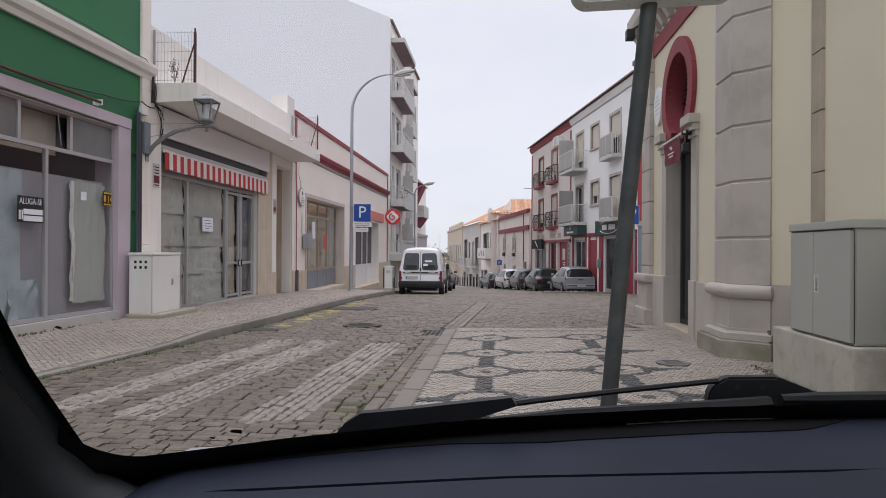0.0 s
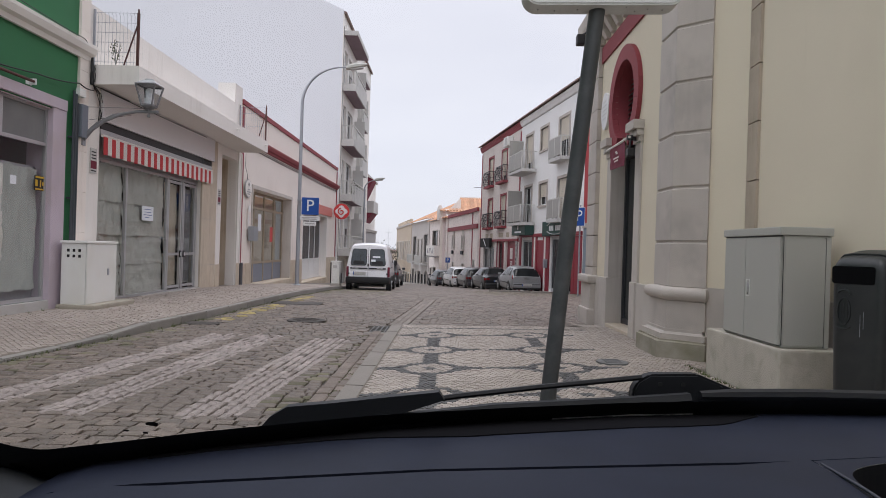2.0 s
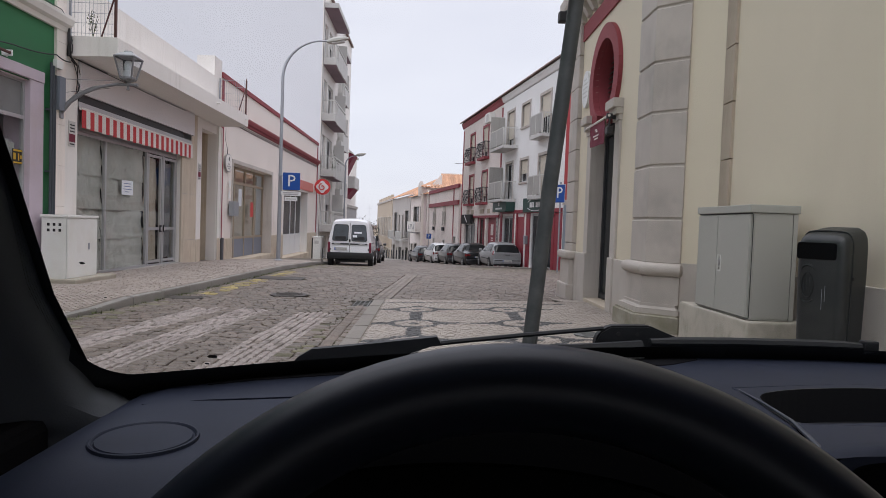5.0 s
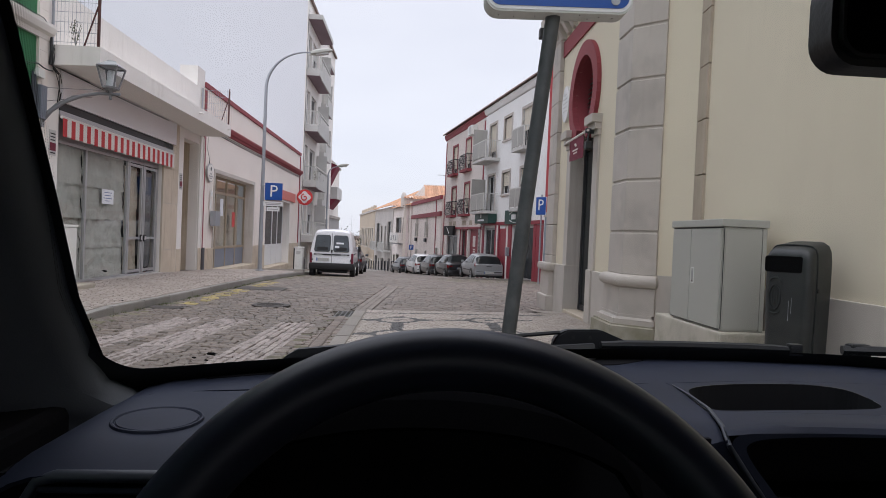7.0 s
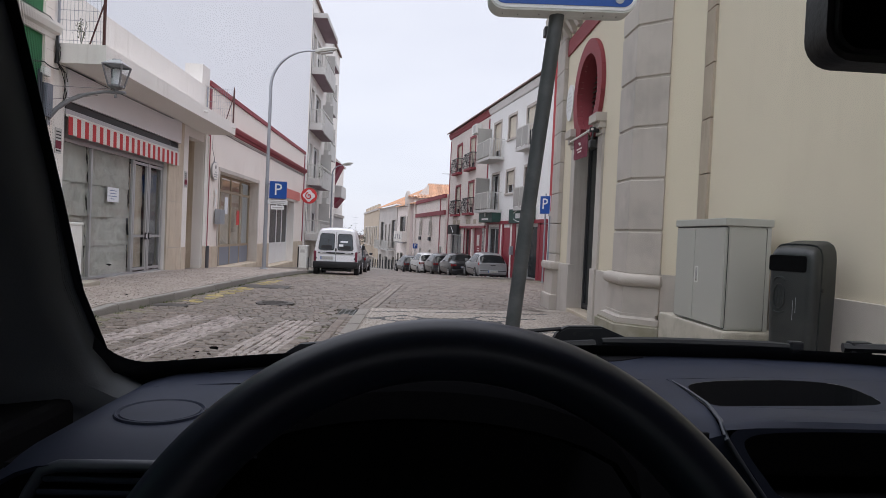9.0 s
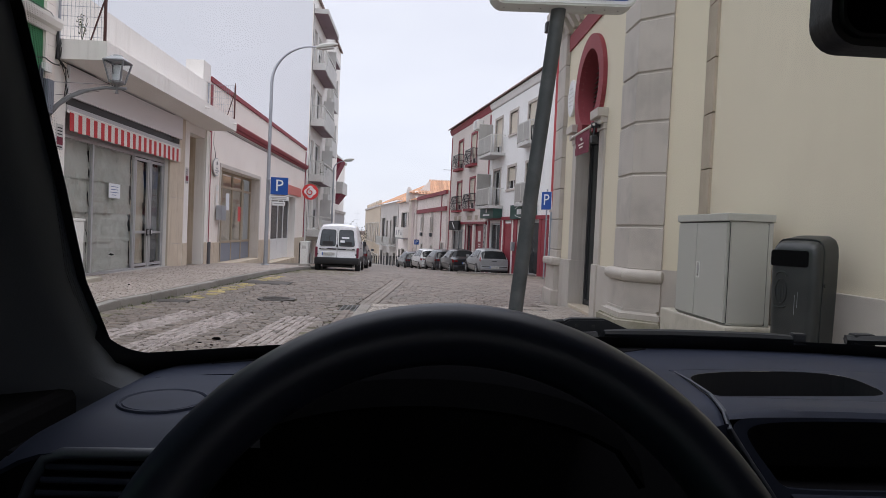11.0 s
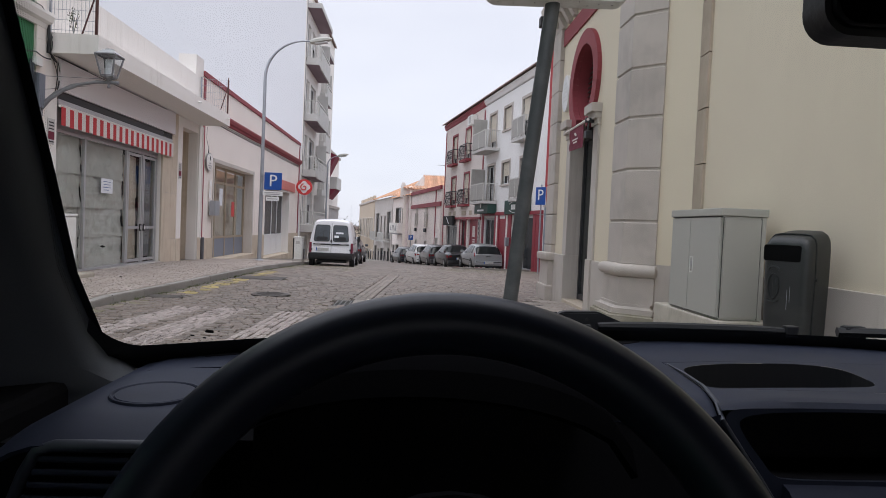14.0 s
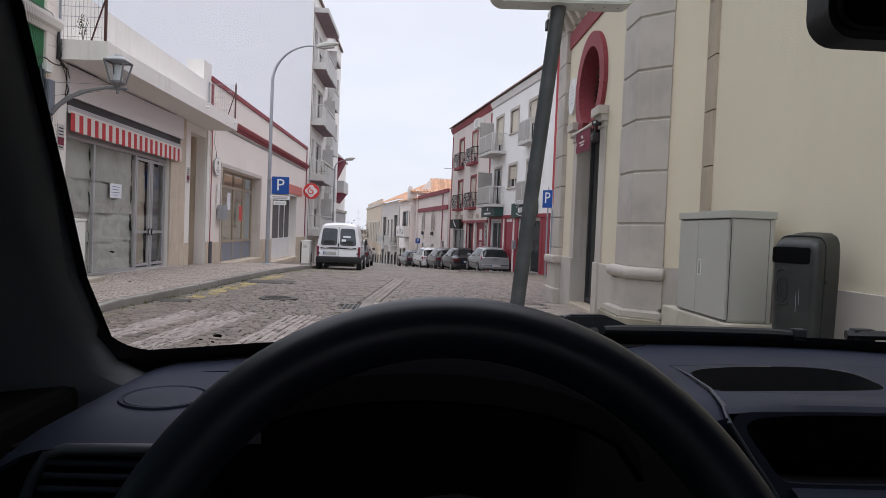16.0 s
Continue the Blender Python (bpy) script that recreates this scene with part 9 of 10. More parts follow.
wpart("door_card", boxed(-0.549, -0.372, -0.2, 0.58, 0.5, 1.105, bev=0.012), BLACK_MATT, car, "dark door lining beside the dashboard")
# instrument hood
bm = bmesh.new()
rows = []
for i in range(17):
    u = -1 + 2 * i / 16
    x = 0.033 + 0.17 * u
    zt = ZD + 0.006 + 0.060 * math.sqrt(max(0.0, 1 - u * u))
    rows.append([bm.verts.new(p) for p in ((x, 0.235, zt - 0.02), (x, 0.25, zt - 0.004), (x, 0.32, zt), (x, 0.365, zt - 0.022 * (zt - ZD) / 0.07), (x, 0.415, ZD - 0.004))])
for a, b in zip(rows, rows[1:]):
    for j in range(4):
        bm.faces.new((a[j], a[j + 1], b[j + 1], b[j]))
bm.normal_update()
bmesh.ops.solidify(bm, geom=bm.faces[:], thickness=0.006)
# darker copy of the matt plastic: shade behind the wheel put into the colour
HOOD_SHADED = surf("shaded_black_hood", (0.0035, 0.0035, 0.004), 0.95, 0.1, 4, 300, 0.1, 0.0005, spec=0.0)
hood = wpart("instrument_hood", bm, HOOD_SHADED, dash, "black instrument hood", smooth=True)
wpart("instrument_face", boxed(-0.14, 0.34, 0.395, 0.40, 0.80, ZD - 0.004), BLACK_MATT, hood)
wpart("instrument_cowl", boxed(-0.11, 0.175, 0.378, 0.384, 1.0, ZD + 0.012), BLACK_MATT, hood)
DIAL = surf("dim_dial_print", (0.06, 0.06, 0.065), 0.6, 0.05, 4, 60, 0)
for cx in (-0.035, 0.105):
    for k in range(11):
        a = radians(-40 + 26 * k)
        b0 = Vector((cx + 0.046 * math.cos(a), 0.393, 1.04 + 0.046 * math.sin(a)))
        d = Vector((math.cos(a), 0, math.sin(a)))
        q = Vector((-d.z, 0, d.x))
        bm = bmesh.new()
        bm.faces.new([bm.verts.new(b0 + d * i * 0.003 + q * j * 0.0008) for i, j in ((-1, -1), (1, -1), (1, 1), (-1, 1))])
        wpart("dial_mark", bm, DIAL, hood)

# steering wheel
WC, WR, WT = Vector((0.041, 0.027, 1.094)), 0.1715, 0.53
wr_, wu = Vector((1, 0, 0)), Vector((0, math.sin(WT), math.cos(WT)))
bm = bmesh.new()
seg, tub = 96, 14
rings = []
for i in range(seg):
    a = 2 * math.pi * i / seg
    c = WC + wr_ * (WR * math.cos(a)) + wu * (WR * math.sin(a))
    rad = (wr_ * math.cos(a) + wu * math.sin(a))
    ax = wr_.cross(wu)
    rings.append([bm.verts.new(c + rad * (0.0185 * math.cos(b)) + ax * (0.0195 * math.sin(b))) for b in (2 * math.pi * k / tub for k in range(tub))])
for i in range(seg):
    a, b = rings[i], rings[(i + 1) % seg]
    for k in range(tub):
        bm.faces.new((a[k], a[(k + 1) % tub], b[(k + 1) % tub], b[k]))
bmesh.ops.recalc_face_normals(bm, faces=bm.faces)
wheel = wpart("steering_wheel", bm, LEATHER, car, "thick black steering wheel rim", smooth=True)
axn = wr_.cross(wu)
bm = bmesh.new()
lathe(bm, [(0.02, -0.02), (0.07, -0.015), (0.075, 0.01), (0.05, 0.03), (0.01, 0.035)], 28)
bmesh.ops.transform(bm, matrix=Matrix.Translation(WC + axn * 0.02) @ (-axn).to_track_quat('Z', 'Y').to_matrix().to_4x4(), verts=bm.verts)
wpart("hub", bm, BLACK_MATT, wheel, smooth=True)
for a in (radians(-8), radians(188), radians(250), radians(290)):
    bm = bmesh.new()
    d = wr_ * math.cos(a) + wu * math.sin(a)
    tube(bm, [WC + d * 0.06 + axn * 0.015, WC + d * 0.16], 0.013, 8)
    wpart("spoke", bm, BLACK_MATT, wheel)
bm = bmesh.new()
tube(bm, [WC + axn * -0.02, WC + Vector((0, 0.30, -0.17))], 0.035, 12)
wpart("column", bm, BLACK_MATT, wheel)

# pillars, roof, doors and the shell round the seat
def pillar(sgn, edge):
    """A trimmed front pillar; edge is the line along the glass, from foot to head."""
    bm = bmesh.new()
    sec = []
    for x, y, z in edge:
        sec.append([bm.verts.new(p) for p in ((x, y + 0.03, z), (x, y, z), (x + sgn * 0.012, y - 0.022, z - 0.004), (x + sgn * 0.10, y - 0.075, z - 0.012), (x + sgn * 0.20, y - 0.085, z - 0.01), (x + sgn * 0.24, y + 0.02, z), (x + sgn * 0.10, y + 0.06, z))])
    for a, b in zip(sec, sec[1:]):
        for k in range(7):
            bm.faces.new((a[k], a[(k + 1) % 7], b[(k + 1) % 7], b[k]))
    bm.faces.new(sec[0][::-1])
    bm.faces.new(sec[-1])
    bmesh.ops.recalc_face_normals(bm, faces=bm.faces)
    return wpart("pillar", bm, TRIM_GREY, car, "grey trimmed windscreen pillar", smooth=True)


LEFT_EDGE = [(-0.28, 0.55, 1.085), (-0.325, 0.522, 1.105), (-0.348, 0.50, 1.125), (-0.356, 0.472, 1.16), (-0.3545, 0.41, 1.235), (-0.331, 0.32, 1.335), (-0.300, 0.20, 1.46), (-0.276, 0.10, 1.56)]
pillar(-1, LEFT_EDGE)
pillar(1, [(1.10 - (e[0] + 0.33), e[1], e[2]) for e in LEFT_EDGE])
bm = bmesh.new()   # dark band of the glass beside the pillar
prev = None
for x, y, z in LEFT_EDGE[1:]:
    a, b = bm.verts.new((x - 0.01, y + 0.034, z)), bm.verts.new((x + 0.010, y + 0.030, z - 0.002))
    if prev:
        bm.faces.new((prev[0], prev[1], b, a))
    prev = (a, b)
wpart("side_border", bm, FRIT, ws, "black glass border beside the pillar")
bm = bmesh.new()
prism(bm, [(0.16, 1.555), (0.10, 1.545), (-0.3, 1.56), (-1.9, 1.56), (-1.9, 1.62), (0.0, 1.62), (0.16, 1.60)], 'x', -0.56, 1.32)
wpart("roof", bm, TRIM_GREY, car, "grey roof lining")
for x0, x1 in ((-0.62, -0.55), (1.31, 1.38)):
    bm = bmesh.new()
    wall_cells(bm, (-2.2, 0.45), (0.25, 1.6), x0, x1, [(-0.75, 0.12, 1.06, 1.50), (-1.75, -0.9, 1.06, 1.48)])
    d = wpart("door_side", bm, TRIM_GREY, car, "grey door lining with window openings")
    for a, b in ((-0.75, 0.12), (-1.75, -0.9)):
        wpart("pane", boxed((x0 + x1) / 2, (x0 + x1) / 2 + 0.004, a, b, 1.06, 1.5), WINDSCREEN, d).visible_shadow = False
bm = bmesh.new()
wall_cells(bm, (-0.549, 1.309), (0.25, 1.558), -2.2, -2.14, [(-0.3, 1.06, 1.0, 1.45)], plane='y')
wpart("tail_gate", bm, TRIM_GREY, car)
wpart("cabin_floor", boxed(-0.549, 1.309, -2.13, 0.9, 0.24, 0.28), FABRIC, car)
wpart("bulkhead", boxed(-0.549, 1.309, 0.88, 0.90, 0.281, 1.0), DASH_DARK, car)
for x in (0.03, 0.73):
    bm = bmesh.new()
    box(bm, x - 0.24, x + 0.24, -0.95, -0.45, 0.40, 0.58, bev=0.05)
    seat = wpart("seat", bm, FABRIC, car, "dark fabric seat", smooth=True)
    bm = boxed(x - 0.23, x + 0.23, -1.08, -0.94, 0.56, 1.12, bev=0.05)
    bmesh.ops.rotate(bm, verts=bm.verts, cent=(x, -1.0, 0.56), matrix=Matrix.Rotation(radians(12), 3, 'X'))
    wpart("backrest", bm, FABRIC, seat, smooth=True)
# rear-view mirror
def round_rect(x0, x1, z0, z1, r, y0, y1):
    pts = []
    for cx, cz, a0 in ((x1 - r, z1 - r, 0), (x0 + r, z1 - r, 90), (x0 + r, z0 + r, 180), (x1 - r, z0 + r, 270)):
        pts += [(cx + r * math.cos(radians(a0 + 15 * j)), cz + r * math.sin(radians(a0 + 15 * j))) for j in range(7)]
    return prism(bmesh.new(), pts, 'y', y0, y1)


bm = round_rect(0.2915, 0.53, 1.4442, 1.512, 0.020, 0.155, 0.19)
bmesh.ops.bevel(bm, geom=[e for e in bm.edges if abs(e.verts[0].co.y - e.verts[1].co.y) < 1e-5], offset=0.005, segments=2, affect='EDGES')
mirror = wpart("mirror", bm, BLACK, car, "black rear-view mirror", smooth=True)
b = round_rect(0.2985, 0.523, 1.4512, 1.505, 0.015, 0.1525, 0.1545)
wpart("mirror_glass", b, surf("dim_mirror_glass", (0.03, 0.03, 0.034), 0.08, 0.0, 1, 10, 0, metal=1.0), mirror, "dark mirror glass")
bm = bmesh.new()
tube(bm, [(0.41, 0.185, 1.50), (0.41, 0.24, 1.545)], 0.012, 8)
wpart("stalk", bm, BLACK, mirror)

# bonnet, outer body, wheels
bm = bmesh.new()
rows = []
for j, (y, z) in enumerate(((0.90, 1.045), (0.98, 1.04), (1.1, 1.0), (1.3, 0.92), (1.55, 0.82), (1.7, 0.68), (1.76, 0.5))):
    rows.append([bm.verts.new((0.38 + 0.84 * u, max(y - 0.06 * u * u, by(0.38 + 0.84 * u) + 0.12 + 0.06 * j), z - 0.02 * u * u)) for u in (-1, -0.75, -0.5, -0.25, 0, 0.25, 0.5, 0.75, 1)])
for a, b in zip(rows, rows[1:]):
    for k in range(8):
        bm.faces.new((a[k], a[k + 1], b[k + 1], b[k]))
bm.normal_update()
bmesh.ops.solidify(bm, geom=bm.faces[:], thickness=0.01)
wpart("bonnet", bm, OWN_PAINT, car, "pale silver bonnet", smooth=True)
for x0, x1 in ((-0.665, -0.625), (1.385, 1.425)):
    bm = boxed(x0, x1, -2.4, 1.4, 0.22, 0.80, bev=0.015)
    wpart("outer_side", bm, OWN_PAINT, car)
wpart("rear_bumper", boxed(-0.64, 1.40, -2.46, -2.22, 0.25, 0.95, bev=0.05), OWN_PAINT, car)
bm = bmesh.new()
prism(bm, [(-2.15, 1.625), (-1.9, 1.66), (-0.1, 1.665), (0.1, 1.63)], 'x', -0.58, 1.34)
wpart("outer_roof", bm, OWN_PAINT, car)
for sg, x in ((-1, -0.56), (1, 1.32)):
    for y in (-1.75, 0.95):
        bm = bmesh.new()
        lathe(bm, [(0.18, -0.09), (0.28, -0.09), (0.30, -0.06), (0.30, 0.06), (0.28, 0.09), (0.18, 0.09)], 24)
        bmesh.ops.rotate(bm, verts=bm.verts, matrix=Matrix.Rotation(radians(90), 3, 'Y'))
        bmesh.ops.translate(bm, verts=bm.verts, vec=(x, y, 0.29 + gz(y)))
        wpart("wheel", bm, RUBBER, car, smooth=True)
# cowl under the wipers
bm = dash_sheet(-0.45, 1.22, 40, lambda x: by(x) + 0.10, lambda x: by(x) + 0.018, 3, lambda x, y: 1.058)
wpart("cowl", bm, BLACK, car, "black plastic cowl")
# wiper with its long arm and spoiler, just outside the glass
WP = 0.832
wiper = wpart("wiper", tube(bmesh.new(), [(0.276, WP - 0.005, 1.157), (0.142, WP - 0.040, 1.148), (0.043, WP - 0.070, 1.141), (-0.031, WP - 0.100, 1.136)], 0.0036, 6), WIPER, car, "black windscreen wiper")
bm = bmesh.new()
prism(bm, [(0.021, 1.148), (0.015, 1.157), (-0.038, 1.150), (-0.103, 1.141), (-0.154, 1.135), (-0.173, 1.123), (-0.187, 1.106), (-0.115, 1.112), (-0.057, 1.118), (-0.019, 1.134)], 'y', 0.705, 0.719)
wpart("blade", bm, WIPER, wiper)
bm = bmesh.new()
prism(bm, [(0.268, 1.105), (0.265, 1.137), (0.272, 1.151), (0.288, 1.161), (0.350, 1.163), (0.383, 1.150), (0.409, 1.140), (0.419, 1.119), (0.420, 1.105)], 'y', WP - 0.004, WP + 0.016)
bmesh.ops.bevel(bm, geom=bm.edges[:], offset=0.003, segments=2, affect='EDGES')
sp = wpart("spoiler", bm, WIPER, wiper, "black wiper spoiler", smooth=True)
for x in (0.301, 0.331):
    b = bmesh.new()
    tube(b, [(x, WP - 0.0045, 1.149), (x, WP - 0.0055, 1.149)], 0.003, 8)
    wpart("rivet", b, BLACK, sp)
wpart("lower_blade", tube(bmesh.new(), [(-0.06, 0.695, 1.122), (0.08, 0.742, 1.130), (0.25, 0.79, 1.132), (0.33, 0.805, 1.136)], 0.0085, 6), WIPER, wiper)
bm = bmesh.new()      # long rubber blade lying along the foot of the glass
spine = [Vector(screen_point(0.34 + 0.045 * k, 0.010 - 0.0003 * k)) + Vector((0, 0.66, 0.75)) * 0.007 for k in range(9)]
tube(bm, spine, [0.006] + [0.0085] * 7 + [0.006], 8)
wpart("rubber_blade", bm, WIPER, wiper, "long black rubber blade along the foot of the glass", smooth=True)
b = bmesh.new()
box(b, -0.012, 0.012, -0.008, 0.008, -0.010, 0.011, bev=0.003)
bmesh.ops.translate(b, verts=b.verts, vec=spine[-1])
wpart("blade_end", b, WIPER, wiper)
w2 = wpart("wiper", tube(bmesh.new(), [(0.79, 0.832, 1.142), (0.88, 0.81, 1.146), (1.05, 0.745, 1.150)], 0.009, 6), WIPER, car, "black windscreen wiper")
wpart("pivot", boxed(0.80, 0.84, 0.822, 0.842, 1.130, 1.154, bev=0.005), WIPER, w2)


# ---- stones of the roadway and pavements ----
def stones(name, cells, material, parent, height, inset=0.007, dome=0.008, label="", worn=0.0):
    """One joined field of stones; cells are (x, y, half length, half width, turn, lift)."""
    verts, faces = [], []
    rnd = random.Random(len(cells))
    for x, y, a, b, t, up in cells:
        c, s = math.cos(t), math.sin(t)
        k = len(verts)
        j = [rnd.uniform(-0.07, 0.05) for _ in range(8)]
        base = [(-a * (1 + j[0]), -b * (1 + j[1])), (a * (1 + j[2]), -b * (1 + j[3])), (a * (1 + j[4]), b * (1 + j[5])), (-a * (1 + j[6]), b * (1 + j[7]))]
        z = height(x, y) + up
        tilt = (rnd.uniform(-0.045, 0.045) * a, rnd.uniform(-0.045, 0.045) * b)
        for u, v in base:
            verts.append((x + u * c - v * s, y + u * s + v * c, z - 0.02))
        for u, v in base:
            uu, vv = u - math.copysign(inset, u), v - math.copysign(inset, v)
            verts.append((x + uu * c - vv * s, y + uu * s + vv * c, z + dome + tilt[0] * math.copysign(1, u) + tilt[1] * math.copysign(1, v)))
        if worn:      # rounded shoulders between the joint and the top
            for u, v in base:
                uu, vv = u - math.copysign(0.0015, u), v - math.copysign(0.0015, v)
                verts.append((x + uu * c - vv * s, y + uu * s + vv * c, z + dome - worn + tilt[0] * math.copysign(1, u) + tilt[1] * math.copysign(1, v)))
        faces.append((k + 4, k + 5, k + 6, k + 7))
        for q in range(4):
            r = (q + 1) % 4
            if worn:
                faces.append((k + q, k + r, k + 8 + r, k + 8 + q))
                faces.append((k + 8 + q, k + 8 + r, k + 4 + r, k + 4 + q))
            else:
                faces.append((k + q, k + r, k + 4 + r, k + 4 + q))
    me = mesh_data(name, verts, faces, material)
    ob = new(name, me)
    ob.parent = parent
    ob["kind"] = "stuff"
    if label:
        ob["label"] = label
    return ob


def stone_variants(name, a, b, material, n, seed, inset=0.007, dome=0.008, worn=0.0):
    """A few stones of one size to share between single pieces."""
    rnd = random.Random(seed)
    out = []
    for i in range(n):
        j = [rnd.uniform(-0.07, 0.05) for _ in range(8)]
        base = [(-a * (1 + j[0]), -b * (1 + j[1])), (a * (1 + j[2]), -b * (1 + j[3])), (a * (1 + j[4]), b * (1 + j[5])), (-a * (1 + j[6]), b * (1 + j[7]))]
        vs = [(u, v, -0.02) for u, v in base] + [(u - math.copysign(inset, u), v - math.copysign(inset, v), dome + rnd.uniform(-0.03, 0.03) * b) for u, v in base]
        if worn:
            vs += [(u - math.copysign(0.0015, u), v - math.copysign(0.0015, v), dome - worn) for u, v in base]
            fs = [(4, 5, 6, 7)] + [(q, (q + 1) % 4, 8 + (q + 1) % 4, 8 + q) for q in range(4)] + [(8 + q, 8 + (q + 1) % 4, 4 + (q + 1) % 4, 4 + q) for q in range(4)]
        else:
            fs = [(4, 5, 6, 7)] + [(q, (q + 1) % 4, 4 + (q + 1) % 4, 4 + q) for q in range(4)]
        out.append(mesh_data(name, vs, fs, material))
    return out


SETT_LONG = surf("long_gutter_setts", (0.175, 0.14, 0.116), 0.65, 0.22, 6.0, 55, 1.0, 0.012, island=0.2)
GUTTER = surf("pale_gutter_slab", (0.21, 0.18, 0.155), 0.75, 0.14, 2.0, 40, 0.4, 0.006, rand=0.15, stain=(0.2, 0.18, 0.15), stain_amount=0.4)
KERB_PALE = surf("pale_kerb_slab", (0.235, 0.212, 0.19), 0.8, 0.10, 2.0, 40, 0.4, 0.006, rand=0.08, stain=(0.22, 0.21, 0.17), stain_amount=0.4)
road = bpy.data.objects["road"]
pave_l = bpy.data.objects["pavement"]
pave_r = bpy.data.objects["pavement_corner"]
SETT_YELLOW = surf("yellow_painted_setts", (0.34, 0.27, 0.10), 0.7, 0.15, 1.5, 30, 0.5, 0.01, island=0.25, stain=(0.20, 0.17, 0.10), stain_amount=0.6, stain_scale=2)
SETT_MOSS = surf("mossy_setts", (0.145, 0.132, 0.088), 0.85, 0.2, 1.5, 30, 0.5, 0.01, island=0.3)


def gutter_x(y):
    return interp([(0, -0.84), (9.5, -0.84), (11, -0.78), (18.2, -0.32), (30, 0.45)], y)


ZEBRA = [((-3.86, -3.52), 5.0, (-3.41, -3.00), 9.35), ((-3.10, -2.72), 4.85, (-2.78, -2.36), 9.45), ((-2.02, -1.55), 4.85, (-1.85, -1.36), 9.3)]


def in_zebra(x, y):
    for (a, b), y0, (c, d), y1 in ZEBRA:
        if y0 < y < y1:
            t = (y - y0) / (y1 - y0)
            if a + (c - a) * t < x < b + (d - b) * t:
                return True
    return False


rnd = random.Random(11)
fields = {"plain": [], "white": [], "yellow": [], "moss": [], "gutter": []}
singles = []
y = -6.0
row = 0
while y < 64:
    hb = rnd.uniform(0.048, 0.060) if y < 31 else 0.09
    left = kx(y) + 0.03
    right = gutter_x(y) - 0.305 if y < 10.1 else gutter_x(y) - 0.24 if y < 13.4 else (gutter_x(y) - (0.24 if y < 17.5 else -0.14))
    spans = [(left, right)]
    if y > 11.3:
        spans.append((gutter_x(y) + 0.115, 3.1 if y < 13.5 else 9.0))
    for x0, x1 in spans:
        x = x0 + rnd.uniform(0, 0.015)
        while x < x1 - 0.03:
            ha = rnd.uniform(0.058, 0.105) if y < 31 else rnd.uniform(0.10, 0.16)
            cy = y + 0.010 * math.sin(x * 1.7 + row * 0.5) + 0.006 * rnd.uniform(-1, 1)
            if in_zebra(x + 0.004, cy):
                x += 0.015
                continue
            ha = min(ha, (x1 - x) / 2)
            while ha > 0.02 and in_zebra(x + 2 * ha - 0.008, cy):
                ha -= 0.008
            if ha < 0.024:
                x += 0.02
                continue
            cx = x + ha
            edge = cx - kx(cy)
            if (cx + 2.5) ** 2 + (cy - 11.5) ** 2 < 0.36 ** 2 or (abs(cx + 3.5) < 0.58 and abs(cy - 15.1) < 0.42) or (abs(cx + 4.08) < 0.32 and abs(cy - 10.6) < 0.24) or (abs(cx + 0.96) < 0.34 and abs(cy - 10.55) < 0.47):
                x += 2 * ha + 0.012
                continue
            kind = "plain"
            if 11.2 < cy < 17.5 and 0.22 < edge < 0.50 and rnd.random() < 0.55:
                kind = "yellow"
            elif edge < 0.5 and rnd.random() < 0.5 - edge * 0.8:
                kind = "moss"
            elif (22.5 < cy < 28.6 and cx > 1.2 or 19.5 < cy < 23.5 and cx < -1.8) and rnd.random() < 0.4:
                kind = "moss"
            elif cy < 10.5 and -1.5 < cx < -0.95 and rnd.random() < 0.18:
                kind = "moss"
            cell = (cx, cy, ha - 0.003, hb - 0.003, rnd.uniform(-0.04, 0.04), rnd.uniform(-0.006, 0.006))
            if kind in ("plain", "white") and -3.0 < cx < -1.0 and 5.0 < cy < 6.65 and len(singles) < 300:
                singles.append((kind, cell))
            else:
                fields[kind].append(cell)
            x += 2 * ha + rnd.uniform(0.001, 0.006)
    y += 2 * hb + rnd.uniform(0.0, 0.005)
    row += 1
# two rows of longer setts along the kerb strip
for off in (0.195, 0.335):
    y = -6.0
    while y < 10.05:
        hl = rnd.uniform(0.09, 0.17)
        fields["gutter"].append((-0.74 - off, y + hl, 0.0685, hl - 0.004, rnd.uniform(-0.02, 0.02), rnd.uniform(-0.004, 0.004)))
        y += 2 * hl + rnd.uniform(0.0, 0.008)
# crossing stripes: white stones laid in rows along each stripe
for (a0, b0), y0, (a1, b1), y1 in ZEBRA:
    turn = -math.atan2((a1 - a0), (y1 - y0))
    cols = 6
    for c in range(cols):
        y = y0 + rnd.uniform(-0.12, 0.05)
        while y < y1 + rnd.uniform(-0.1, 0.1):
            hl = rnd.uniform(0.05, 0.10)
            t = (y + hl - y0) / (y1 - y0)
            l, r = a0 + (a1 - a0) * t - 0.03, b0 + (b1 - b0) * t + 0.03
            w = (r - l) / cols
            cell = (l + w * (c + 0.5) + rnd.uniform(-0.006, 0.006), y + hl, w / 2 - 0.005, hl - 0.005, turn + rnd.uniform(-0.05, 0.05), rnd.uniform(-0.005, 0.006))
            kind = "white" if rnd.random() < 0.95 else "plain"
            if -3.0 < cell[0] < -1.0 and 5.0 < cell[1] < 6.65 and len(singles) < 300:
                singles.append((kind, cell))
            else:
                fields[kind].append(cell)
            y += 2 * hl + rnd.uniform(0.0, 0.006)
hz = lambda x, y: gz(y)
stones("setts", fields["plain"], SETT, road, hz, inset=0.017, dome=0.012, label="worn brown-grey stone setts", worn=0.009)
stones("white_setts", fields["white"], SETT_WHITE, road, hz, inset=0.017, dome=0.012, label="white crossing stripes on the setts", worn=0.009)
